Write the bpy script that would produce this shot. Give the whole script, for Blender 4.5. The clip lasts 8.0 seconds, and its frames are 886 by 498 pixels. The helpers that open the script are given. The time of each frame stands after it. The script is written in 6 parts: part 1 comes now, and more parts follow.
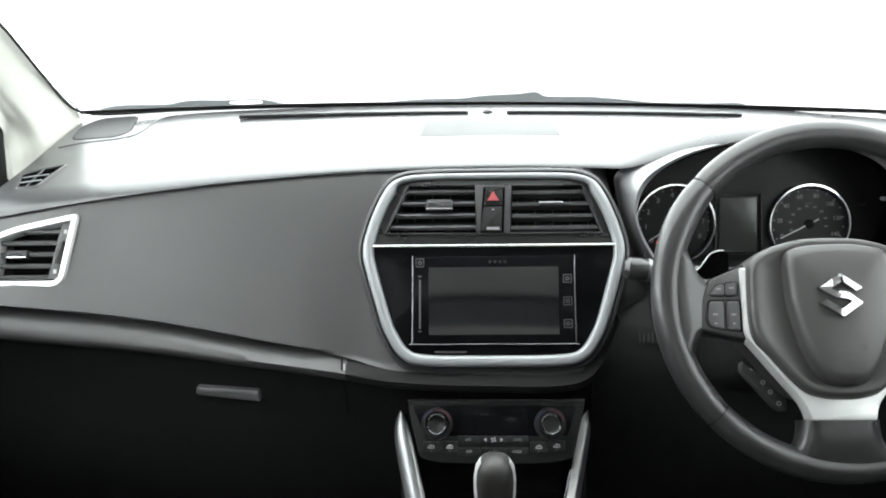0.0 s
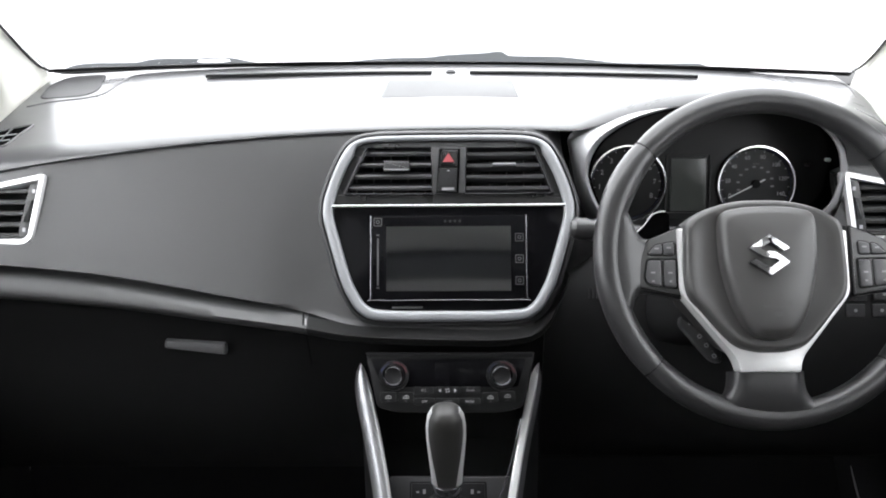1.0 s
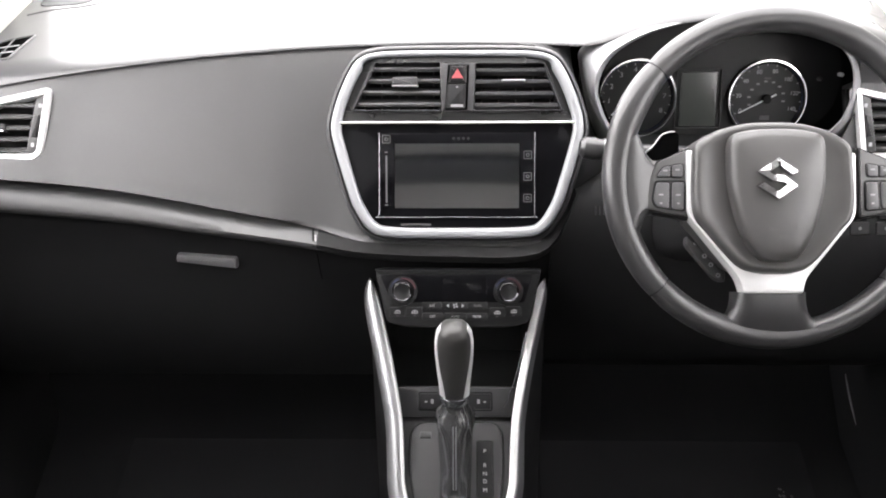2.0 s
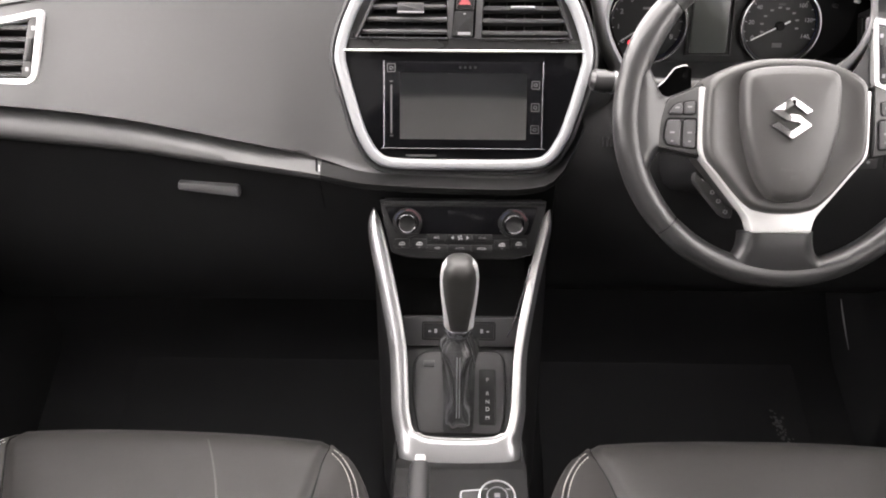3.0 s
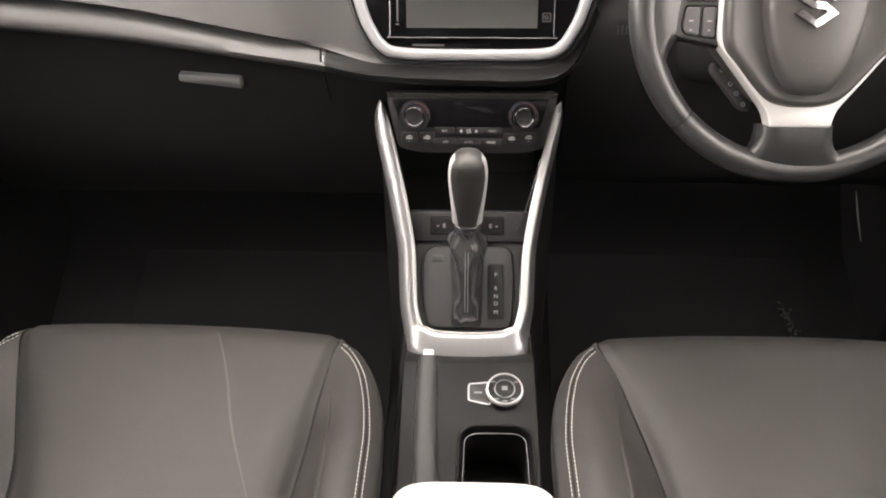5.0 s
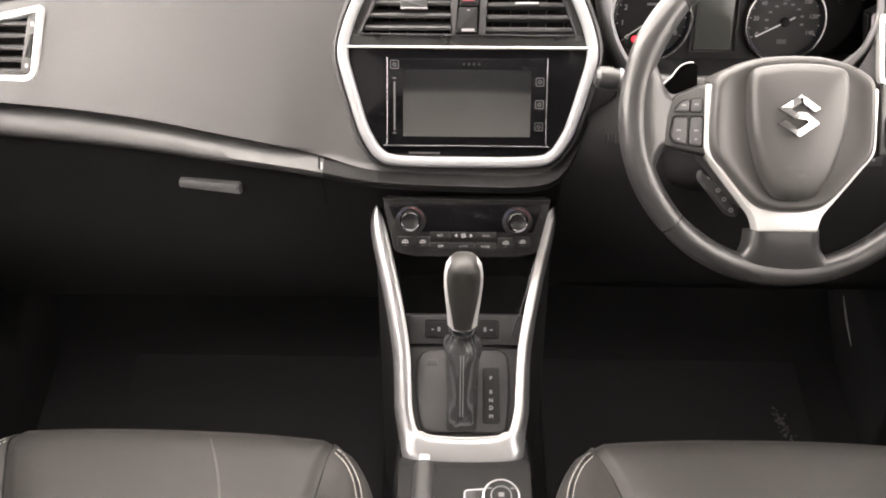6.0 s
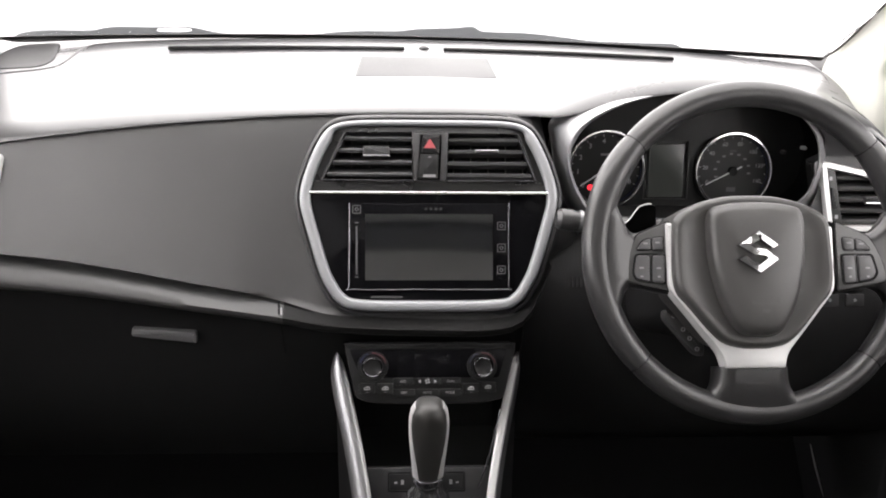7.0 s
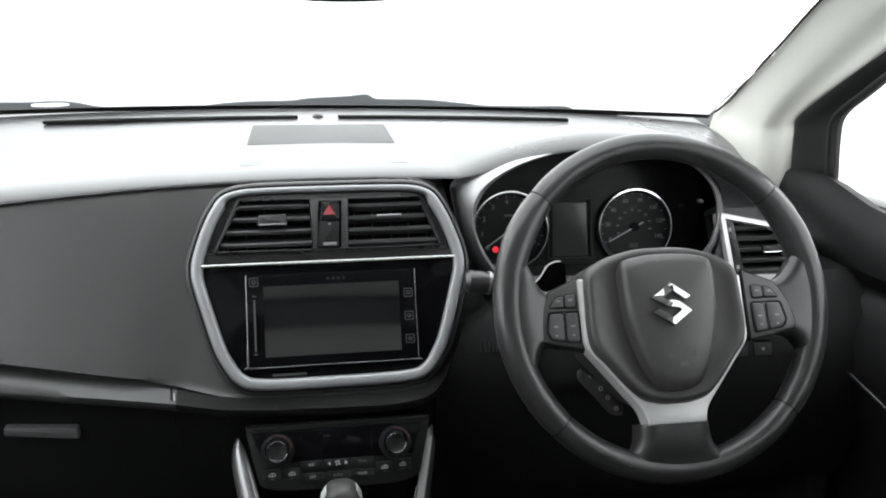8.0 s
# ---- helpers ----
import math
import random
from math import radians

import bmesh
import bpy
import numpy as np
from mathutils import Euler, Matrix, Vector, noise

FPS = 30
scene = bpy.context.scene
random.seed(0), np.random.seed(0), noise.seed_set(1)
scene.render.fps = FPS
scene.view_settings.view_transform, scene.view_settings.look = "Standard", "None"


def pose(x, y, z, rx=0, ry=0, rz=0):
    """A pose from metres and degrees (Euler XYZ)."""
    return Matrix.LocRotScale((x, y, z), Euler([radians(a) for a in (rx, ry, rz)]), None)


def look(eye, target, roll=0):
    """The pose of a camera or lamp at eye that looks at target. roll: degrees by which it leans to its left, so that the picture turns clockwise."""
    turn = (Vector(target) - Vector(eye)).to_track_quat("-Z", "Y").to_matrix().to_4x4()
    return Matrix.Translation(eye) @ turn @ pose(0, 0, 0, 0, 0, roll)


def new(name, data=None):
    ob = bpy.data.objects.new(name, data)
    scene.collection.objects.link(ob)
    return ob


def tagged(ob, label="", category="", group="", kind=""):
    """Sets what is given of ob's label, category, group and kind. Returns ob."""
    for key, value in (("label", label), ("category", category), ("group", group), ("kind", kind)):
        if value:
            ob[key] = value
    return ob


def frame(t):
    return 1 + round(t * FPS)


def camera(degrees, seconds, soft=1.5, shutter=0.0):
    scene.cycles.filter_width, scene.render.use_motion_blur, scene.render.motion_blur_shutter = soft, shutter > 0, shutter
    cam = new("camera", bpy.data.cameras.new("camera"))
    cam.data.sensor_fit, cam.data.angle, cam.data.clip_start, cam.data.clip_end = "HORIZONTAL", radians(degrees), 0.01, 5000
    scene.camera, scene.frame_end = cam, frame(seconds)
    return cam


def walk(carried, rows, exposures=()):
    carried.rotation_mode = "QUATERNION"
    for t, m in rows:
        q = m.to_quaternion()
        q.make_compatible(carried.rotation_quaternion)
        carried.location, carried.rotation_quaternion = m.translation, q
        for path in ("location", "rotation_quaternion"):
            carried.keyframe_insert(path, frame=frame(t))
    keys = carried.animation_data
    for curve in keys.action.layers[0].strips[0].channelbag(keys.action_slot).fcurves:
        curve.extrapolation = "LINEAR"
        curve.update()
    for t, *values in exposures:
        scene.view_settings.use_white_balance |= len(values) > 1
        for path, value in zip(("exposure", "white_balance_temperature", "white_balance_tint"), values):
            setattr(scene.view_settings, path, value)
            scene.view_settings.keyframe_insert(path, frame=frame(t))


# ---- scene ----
cam = camera(54.4, 8.0, soft=1.95)
PATH = [
    (0, (-0.02, 0.005, 0.99), (-0.097, 1.95, 0.534), -1.0),
    (0.5, (0.0, -0.014, 0.998), (-0.041, 1.924, 0.504), -0.5),
    (1, (0.016, -0.031, 1.009), (-0.027, 1.887, 0.443), -0.7),
    (1.5, (0.014, -0.037, 1.019), (-0.038, 1.843, 0.338), -0.8),
    (3, (-0.007, -0.01, 1.066), (-0.037, 1.726, 0.073), 0.1),
    (3.5, (-0.014, -0.01, 1.063), (-0.044, 1.672, -0.019), 0.2),
    (4, (-0.014, -0.005, 1.054), (-0.051, 1.621, -0.11), 0.2),
    (4.2, (-0.012, -0.001, 1.056), (-0.05, 1.598, -0.145), 0.1),
    (5.3, (-0.005, 0.009, 1.069), (-0.056, 1.599, -0.143), -0.5),
    (5.5, (-0.01, 0.004, 1.07), (-0.051, 1.632, -0.09), -0.3),
    (6, (-0.015, -0.002, 1.067), (-0.038, 1.727, 0.062), 0.2),
    (6.5, (-0.018, -0.006, 1.053), (-0.011, 1.815, 0.226), 0.7),
    (7, (-0.027, 0.002, 1.035), (0.057, 1.89, 0.381), 0.9),
    (7.5, (-0.031, 0.023, 1.024), (0.166, 1.935, 0.471), 0.7),
    (8, (-0.03, 0.042, 1.013), (0.289, 1.955, 0.527), 0.0),
]
EXPOSURES = [(0.0, 0.0, 6450, 4), (0.5, -0.05, 6450, 8), (1.0, -0.05, 6450, 12), (1.5, 0.65, 6600, 14), (3.0, 0.73, 7050, 18), (3.5, 0.91, 7250, 18), (4.0, 0.67, 7300, 18), (5.5, 0.81, 7600, 18), (6.0, 1.0, 7550, 18), (6.5, 0.9, 7400, 16), (7.0, -0.1, 6900, 16), (7.5, -1.02, 6600, 12), (8.0, -0.72, 6450, 8)]
walk(cam, [(t, look(eye, target, roll)) for t, eye, target, roll in PATH], EXPOSURES)

# ---- world and light: a bright white surround outside the glass ----
world = bpy.data.worlds.new("white_surround")
scene.world = world
world.use_nodes = True
wn = world.node_tree
wn.nodes.clear()
w_out = wn.nodes.new("ShaderNodeOutputWorld")
w_bg = wn.nodes.new("ShaderNodeBackground")
w_bg.inputs["Color"].default_value = (0.96, 0.98, 1.0, 1)
# the surround is brighter on the passenger's side than on the driver's
w_dir = wn.nodes.new("ShaderNodeTexCoord")
w_xyz = wn.nodes.new("ShaderNodeSeparateXYZ")
w_side = wn.nodes.new("ShaderNodeMapRange")
for key, value in (("From Min", -1.0), ("From Max", 1.0), ("To Min", 8.2), ("To Max", 5.6)):
    w_side.inputs[key].default_value = value
wn.links.new(w_dir.outputs["Generated"], w_xyz.inputs[0])
wn.links.new(w_xyz.outputs["X"], w_side.inputs["Value"])
wn.links.new(w_side.outputs["Result"], w_bg.inputs["Strength"])
wn.links.new(w_bg.outputs[0], w_out.inputs[0])


# ---- materials ----
def material(name, color, rough=0.5, metal=0.0, grain=0.0, grain_size=900.0, vary=0.15, vary_size=9.0,
             coat=0.0, spec=0.5, wear=0.08):
    """A surface with fine grain relief, broad tone variation and uneven gloss."""
    m = bpy.data.materials.new(name)
    m.use_nodes = True
    nt = m.node_tree
    b = nt.nodes["Principled BSDF"]
    b.inputs["Metallic"].default_value = metal
    b.inputs["Coat Weight"].default_value = coat
    b.inputs["Coat Roughness"].default_value = 0.05
    b.inputs["Specular IOR Level"].default_value = spec
    tc = nt.nodes.new("ShaderNodeTexCoord")
    big = nt.nodes.new("ShaderNodeTexNoise")
    big.inputs["Scale"].default_value = vary_size
    big.inputs["Detail"].default_value = 5
    fine = nt.nodes.new("ShaderNodeTexNoise")
    fine.inputs["Scale"].default_value = grain_size
    fine.inputs["Detail"].default_value = 2
    for n in (big, fine):
        nt.links.new(tc.outputs["Object"], n.inputs["Vector"])
    mix = nt.nodes.new("ShaderNodeMix")
    mix.data_type = "RGBA"
    mix.inputs["A"].default_value = (*[c * (1 - vary) for c in color], 1)
    mix.inputs["B"].default_value = (*[min(1, c * (1 + vary)) for c in color], 1)
    nt.links.new(big.outputs["Fac"], mix.inputs["Factor"])
    nt.links.new(mix.outputs["Result"], b.inputs["Base Color"])
    ramp = nt.nodes.new("ShaderNodeMapRange")
    ramp.inputs["To Min"].default_value = max(0.02, rough - wear)
    ramp.inputs["To Max"].default_value = min(1, rough + wear)
    nt.links.new(big.outputs["Fac"], ramp.inputs["Value"])
    nt.links.new(ramp.outputs["Result"], b.inputs["Roughness"])
    if grain:
        bump = nt.nodes.new("ShaderNodeBump")
        bump.inputs["Strength"].default_value = grain
        bump.inputs["Distance"].default_value = 0.00025
        nt.links.new(fine.outputs["Fac"], bump.inputs["Height"])
        nt.links.new(bump.outputs["Normal"], b.inputs["Normal"])
    return m


def leather(name, color, rough=0.45, soft=0.25, wear=0.08):
    """Hide with a pebbled cell relief and soft creases."""
    m = material(name, color, rough, grain=0.0, vary=0.2, vary_size=6, wear=wear)
    nt = m.node_tree
    tc = nt.nodes.new("ShaderNodeTexCoord")
    cell = nt.nodes.new("ShaderNodeTexVoronoi")
    cell.inputs["Scale"].default_value = 620
    crease = nt.nodes.new("ShaderNodeTexNoise")
    crease.inputs["Scale"].default_value = 22
    crease.inputs["Detail"].default_value = 4
    for n in (cell, crease):
        nt.links.new(tc.outputs["Object"], n.inputs["Vector"])
    b1 = nt.nodes.new("ShaderNodeBump")
    b1.inputs["Strength"].default_value = 0.10
    b1.inputs["Distance"].default_value = 0.0004
    nt.links.new(cell.outputs["Distance"], b1.inputs["Height"])
    b2 = nt.nodes.new("ShaderNodeBump")
    b2.inputs["Strength"].default_value = soft
    b2.inputs["Distance"].default_value = 0.004
    nt.links.new(crease.outputs["Fac"], b2.inputs["Height"])
    nt.links.new(b1.outputs["Normal"], b2.inputs["Normal"])
    nt.links.new(b2.outputs["Normal"], nt.nodes["Principled BSDF"].inputs["Normal"])
    return m


def glowing(name, color, strength):
    m = bpy.data.materials.new(name)
    m.use_nodes = True
    b = m.node_tree.nodes["Principled BSDF"]
    b.inputs["Base Color"].default_value = (*color, 1)
    b.inputs["Emission Color"].default_value = (*color, 1)
    b.inputs["Emission Strength"].default_value = strength
    return m


def glass(name, clear=0.98):
    m = bpy.data.materials.new(name)
    m.use_nodes = True
    b = m.node_tree.nodes["Principled BSDF"]
    b.inputs["Base Color"].default_value = (clear * 0.99, clear, clear * 0.995, 1)
    b.inputs["Roughness"].default_value = 0.0
    b.inputs["Transmission Weight"].default_value = 1.0
    b.inputs["IOR"].default_value = 1.1
    return m


PAD = material("soft_dash_plastic", (0.026, 0.026, 0.027), 0.30, grain=0.15, grain_size=1100, spec=0.7)
PANEL = material("soft_grey_panel", (0.0305, 0.0305, 0.0305), 0.41, grain=0.35, grain_size=1100, vary=0.1)
TRIM_DARK = material("dark_grey_plastic", (0.020, 0.020, 0.021), 0.42, grain=0.2)
BLACK = material("black_plastic", (0.020, 0.020, 0.0205), 0.5, grain=0.2, spec=0.3)
DECKING = material("black_console_plastic", (0.0085, 0.0085, 0.0086), 0.5, grain=0.25, spec=0.14)
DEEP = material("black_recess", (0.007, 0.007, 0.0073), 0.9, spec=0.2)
GLOSS = material("piano_black", (0.003, 0.003, 0.0035), 0.09, wear=0.02, vary=0.05, spec=0.06)
SMOKED = material("smoked_window", (0.002, 0.002, 0.0022), 0.12, wear=0.02, vary=0.05, spec=0.05)
SCREEN = material("display_glass", (0.004, 0.0042, 0.0046), 0.05, wear=0.02, vary=0.05, spec=1.0, coat=1.0)
SCREEN.node_tree.nodes["Principled BSDF"].inputs["IOR"].default_value = 1.65
SILVER = material("satin_silver_trim", (0.265, 0.27, 0.28), 0.40, metal=0.6, grain=0.06, vary=0.04)
CHROME = material("bright_chrome", (0.82, 0.82, 0.84), 0.12, metal=1.0, vary=0.03, wear=0.04)
SMOKE = material("smoked_chrome", (0.16, 0.16, 0.17), 0.25, metal=0.9, vary=0.05)
HIDE = leather("dark_seat_leather", (0.0148, 0.0139, 0.0131), 0.54, 0.18)
HIDE.node_tree.nodes["Principled BSDF"].inputs["Specular IOR Level"].default_value = 0.38
PALE_CREASE = leather("paler_seat_leather", (0.045, 0.043, 0.041), 0.6)
TRIP = material("grey_green_display", (0.040, 0.044, 0.040), 0.3, vary=0.05)
PRINT = material("touch_print", (0.055, 0.055, 0.057), 0.5)
GRIP = leather("black_grip_leather", (0.0145, 0.0144, 0.0148), 0.30, 0.006, 0.02)
GRIP.node_tree.nodes["Principled BSDF"].inputs["Specular IOR Level"].default_value = 0.6
KNOB = material("smooth_knob_leather", (0.020, 0.0195, 0.0185), 0.47, grain=0.1, grain_size=500)
BOOT = leather("black_boot_leather", (0.022, 0.0222, 0.023), 0.20, 0.012, 0.03)
BOOT.node_tree.nodes["Principled BSDF"].inputs["Specular IOR Level"].default_value = 1.0
BOOT.node_tree.nodes["Principled BSDF"].inputs["Coat Weight"].default_value = 0.5
BOOT.node_tree.nodes["Principled BSDF"].inputs["Coat Roughness"].default_value = 0.22
PALE = material("pale_pillar_cloth", (0.79, 0.79, 0.725), 0.8, grain=0.5, grain_size=700, vary=0.05)
PALE_HIDE = leather("pale_grey_leather", (0.45, 0.44, 0.43), 0.45)
CARPET = material("black_carpet", (0.0155, 0.0155, 0.0163), 0.95, grain=1.0, grain_size=500, spec=0.04)
MESH = material("fine_grille_cloth", (0.022, 0.022, 0.023), 0.56, grain=0.5, grain_size=800)
COVER = material("matt_corner_grille", (0.020, 0.020, 0.0205), 0.72, grain=0.5, grain_size=800, spec=0.35)
SHIELD = material("smooth_hub_plastic", (0.033, 0.0322, 0.0315), 0.38, grain=0.25, grain_size=1100, vary=0.08)
BLADE = material("weathered_wiper_rubber", (0.100, 0.105, 0.110), 0.6, grain=0.2)
RAILING = material("satin_rail_paint", (0.27, 0.27, 0.278), 0.33, metal=0.85, grain=0.05, vary=0.04)
MAT = material("black_mat_pile", (0.0155, 0.0155, 0.0163), 0.95, grain=1.0, grain_size=400, spec=0.04)
PULL = material("grey_pull_plastic", (0.14, 0.14, 0.142), 0.35, metal=0.3)
UNDER = material("black_lower_trim", (0.0088, 0.0088, 0.0092), 0.55, grain=0.25, spec=0.18)
KNOB_RING = material("thin_knob_chrome", (0.085, 0.085, 0.09), 0.16, metal=1.0)
RUBBER = material("black_rubber", (0.008, 0.008, 0.008), 0.6, grain=0.2)
WHITE = material("white_print", (0.7, 0.7, 0.7), 0.5, vary=0.03)
DIM = material("grey_print", (0.16, 0.16, 0.165), 0.5, vary=0.05)
NUM = material("numeral_print", (0.30, 0.30, 0.31), 0.5)
LINING = material("grey_roof_cloth", (0.74, 0.74, 0.71), 0.9, grain=0.5, grain_size=700, vary=0.05)
VENT = material("glossy_vent_plastic", (0.0075, 0.0075, 0.0078), 0.28, spec=0.3, wear=0.04)
SCALE_RED = material("dim_red_scale", (0.050, 0.012, 0.015), 0.45)
SCALE_BLUE = material("dim_blue_scale", (0.016, 0.022, 0.060), 0.45)
CLIMATE = material("matt_black_fascia", (0.006, 0.006, 0.0063), 0.4, spec=0.25)
KEYCAP = material("grey_key_plastic", (0.048, 0.048, 0.050), 0.42)
FAINT = material("faint_print", (0.035, 0.035, 0.036), 0.5)
GRAPHITE = material("graphite_satin_plastic", (0.27, 0.27, 0.275), 0.34, metal=0.35, vary=0.05)
THREAD = material("pale_thread", (0.50, 0.48, 0.45), 0.7, grain=0.3)
GATE = material("dim_gate_print", (0.30, 0.30, 0.30), 0.5)
EMBLEM = material("bright_emblem_chrome", (0.42, 0.42, 0.43), 0.18, metal=1.0, vary=0.05, vary_size=60, wear=0.04)
DOOR = material("black_door_plastic", (0.0058, 0.0058, 0.0061), 0.55, grain=0.25, spec=0.18)
SATIN = material("bright_satin_metal", (0.62, 0.62, 0.62), 0.34, metal=0.5, vary=0.04)
RED_PRINT = material("red_print", (0.24, 0.04, 0.045), 0.45)
BLUE_PRINT = material("blue_print", (0.05, 0.09, 0.3), 0.4)
RED_LAMP = glowing("red_warning_lamp", (1.0, 0.03, 0.05), 1.2)
MIRROR = material("mirror_glass", (0.9, 0.9, 0.9), 0.02, metal=1.0, vary=0.0, wear=0.0)
# near-black that paints shade into holes and unlit faces
SHADE_BLACK = material("painted_shade_black", (0.002, 0.002, 0.002), 1.0, spec=0.0)
GLASS = glass("car_glass")
TINT = glass("tinted_glass", 0.31)
GROUND = material("pale_concrete", (0.5, 0.5, 0.5), 0.7, grain=0.3, grain_size=60)


# ---- mesh helpers ----
def thing(name, m, label, category, group="", kind=""):
    ob = new(name)
    ob.matrix_world = m
    ob.empty_display_size = 0.05
    return tagged(ob, label, category, group, kind)


def part(name, bm, mat, parent=None, label="", smooth=35):
    """Links a bmesh as one mesh object under a thing or a part."""
    bmesh.ops.remove_doubles(bm, verts=bm.verts, dist=1e-6)
    bmesh.ops.recalc_face_normals(bm, faces=bm.faces)
    me = bpy.data.meshes.new(name)
    bm.to_mesh(me)
    bm.free()
    me.materials.append(mat)
    me.shade_smooth()
    me.set_sharp_from_angle(angle=radians(smooth))
    ob = new(name, me)
    ob.parent = parent
    return tagged(ob, label) if label else ob


def leaned(x, y, z, lean):
    """Frame on a surface that leans back: local x right, local y up the surface, local z out of it."""
    a = radians(lean)
    r = Matrix(((1, 0, 0), (0, math.sin(a), -math.cos(a)), (0, math.cos(a), math.sin(a)))).to_4x4()
    return Matrix.Translation((x, y, z)) @ r


def flat_frame(x, y, z, slope=0.0):
    """Frame on a level surface (local z up), tipped so that it falls towards the back by slope degrees."""
    return Matrix.Translation((x, y, z)) @ Euler((radians(slope), 0, 0)).to_matrix().to_4x4()


def lerp_table(x, table):
    """Smooth value at x from rows (x, value)."""
    n = len(table)
    if x <= table[0][0]:
        return table[0][1]
    if x >= table[-1][0]:
        return table[-1][1]
    k = max(i for i in range(n - 1) if table[i][0] <= x)
    (x0, a), (x1, b) = table[k], table[k + 1]

    def slope(i):
        lo, hi = max(i - 1, 0), min(i + 1, n - 1)
        return (table[hi][1] - table[lo][1]) / (table[hi][0] - table[lo][0])
    h = x1 - x0
    t = (x - x0) / h
    return (2 * t ** 3 - 3 * t ** 2 + 1) * a + (t ** 3 - 2 * t ** 2 + t) * h * slope(k) + (3 * t ** 2 - 2 * t ** 3) * b + (t ** 3 - t ** 2) * h * slope(k + 1)


def smooth01(t):
    t = max(0.0, min(1.0, t))
    return t * t * (3 - 2 * t)


def spline(points, per=6, closed=False):
    """Catmull-Rom through points."""
    P = [Vector(p) for p in points]
    n = len(P)
    out = []
    for i in range(n if closed else n - 1):
        if closed:
            a, b, c, d = (P[(i + k) % n] for k in (-1, 0, 1, 2))
        else:
            a, b, c, d = P[max(i - 1, 0)], P[i], P[i + 1], P[min(i + 2, n - 1)]
        for k in range(per):
            t = k / per
            out.append(0.5 * (2 * b + (c - a) * t + (2 * a - 5 * b + 4 * c - d) * t * t + (3 * b - a - 3 * c + d) * t ** 3))
    if not closed:
        out.append(P[-1])
    return out


def rounded(points, r, n=5):
    """Polygon with rounded corners (2D). r: one radius or one for each corner."""
    P = [Vector(p[:2]) for p in points]
    m = len(P)
    out = []
    for i in range(m):
        a, b, c = P[i - 1], P[i], P[(i + 1) % m]
        rad = r[i] if isinstance(r, (list, tuple)) else r
        rad = min(rad, (a - b).length * 0.49, (c - b).length * 0.49)
        s, e = b + (a - b).normalized() * rad, b + (c - b).normalized() * rad
        for k in range(n + 1):
            t = k / n
            out.append((1 - t) ** 2 * s + 2 * t * (1 - t) * b + t * t * e)
    return out


def area2(P):
    return sum(P[i - 1][0] * P[i][1] - P[i][0] * P[i - 1][1] for i in range(len(P))) / 2


def offset(P, d):
    """Outline moved outwards by d."""
    s = 1 if area2(P) > 0 else -1
    out, m = [], len(P)
    for i in range(m):
        e1 = Vector(P[i]) - Vector(P[i - 1])
        e2 = Vector(P[(i + 1) % m]) - Vector(P[i])
        if e1.length < 1e-9:
            e1 = e2
        if e2.length < 1e-9:
            e2 = e1
        t = (e1.normalized() + e2.normalized())
        t = t.normalized() if t.length > 1e-6 else e1.normalized()
        out.append(Vector((P[i][0] + t[1] * d * s, P[i][1] - t[0] * d * s)))
    return out


def loops(bm, rings, close_u=True, cap=True):
    """Skin a list of rings of points."""
    vs = [[bm.verts.new(p) for p in ring] for ring in rings]
    n = len(vs[0])
    for a, b in zip(vs, vs[1:]):
        for i in range(n if close_u else n - 1):
            j = (i + 1) % n
            bm.faces.new((a[i], a[j], b[j], b[i]))
    if cap:
        bm.faces.new(vs[0])
        bm.faces.new(vs[-1])
    return bm


def prism(outline, z0, z1, bevel=0.0, bm=None):
    """A plate with a rounded front edge, in local x, y with thickness from z0 to z1."""
    bm = bm or bmesh.new()
    lift = lambda P, z: [(p[0], p[1], z) for p in P]
    rings = [lift(outline, z0)]
    if bevel:
        s = 1 if z1 > z0 else -1
        rings += [lift(outline, z1 - s * bevel), lift(offset(outline, -bevel * 0.3), z1 - s * bevel * 0.3), lift(offset(outline, -bevel), z1)]
    else:
        rings.append(lift(outline, z1))
    return loops(bm, rings)


def hoop(outline, profile, bm=None):
    """A frame along a closed outline: profile rows are (outward offset, height)."""
    bm = bm or bmesh.new()
    rings = [[(p[0], p[1], h) for p in offset(outline, d)] for d, h in profile]
    rings.append(rings[0])
    return loops(bm, rings, cap=False)


def tube(path, radius, n=10, closed=False, squash=1.0, up=(0, 0, 1), bm=None):
    """A round rod along a path; radius is a number or a function of 0..1. squash flattens it along the up side."""
    bm = bm or bmesh.new()
    P = [Vector(p) for p in path]
    m = len(P)
    rings = []
    for i, p in enumerate(P):
        if closed:
            t = P[(i + 1) % m] - P[i - 1]
        else:
            t = P[min(i + 1, m - 1)] - P[max(i - 1, 0)]
        t.normalize()
        side = t.cross(Vector(up))
        if side.length < 1e-4:
            side = t.cross(Vector((0, 1, 0)))
        side.normalize()
        nrm = side.cross(t)
        r = radius(i / (m - 1)) if callable(radius) else radius
        rings.append([p + side * math.cos(a) * r + nrm * math.sin(a) * r * squash for a in (2 * math.pi * k / n for k in range(n))])
    if closed:
        rings.append(rings[0])
    return loops(bm, rings, cap=not closed)


def box(x0, x1, y0, y1, z0, z1, bevel=0.002, bm=None):
    return prism(rounded([(x0, y0), (x1, y0), (x1, y1), (x0, y1)], bevel * 1.5, 3), z0, z1, bevel, bm)


def circle(cx, cy, r, n=32):
    return [(cx + r * math.cos(2 * math.pi * k / n), cy + r * math.sin(2 * math.pi * k / n)) for k in range(n)]


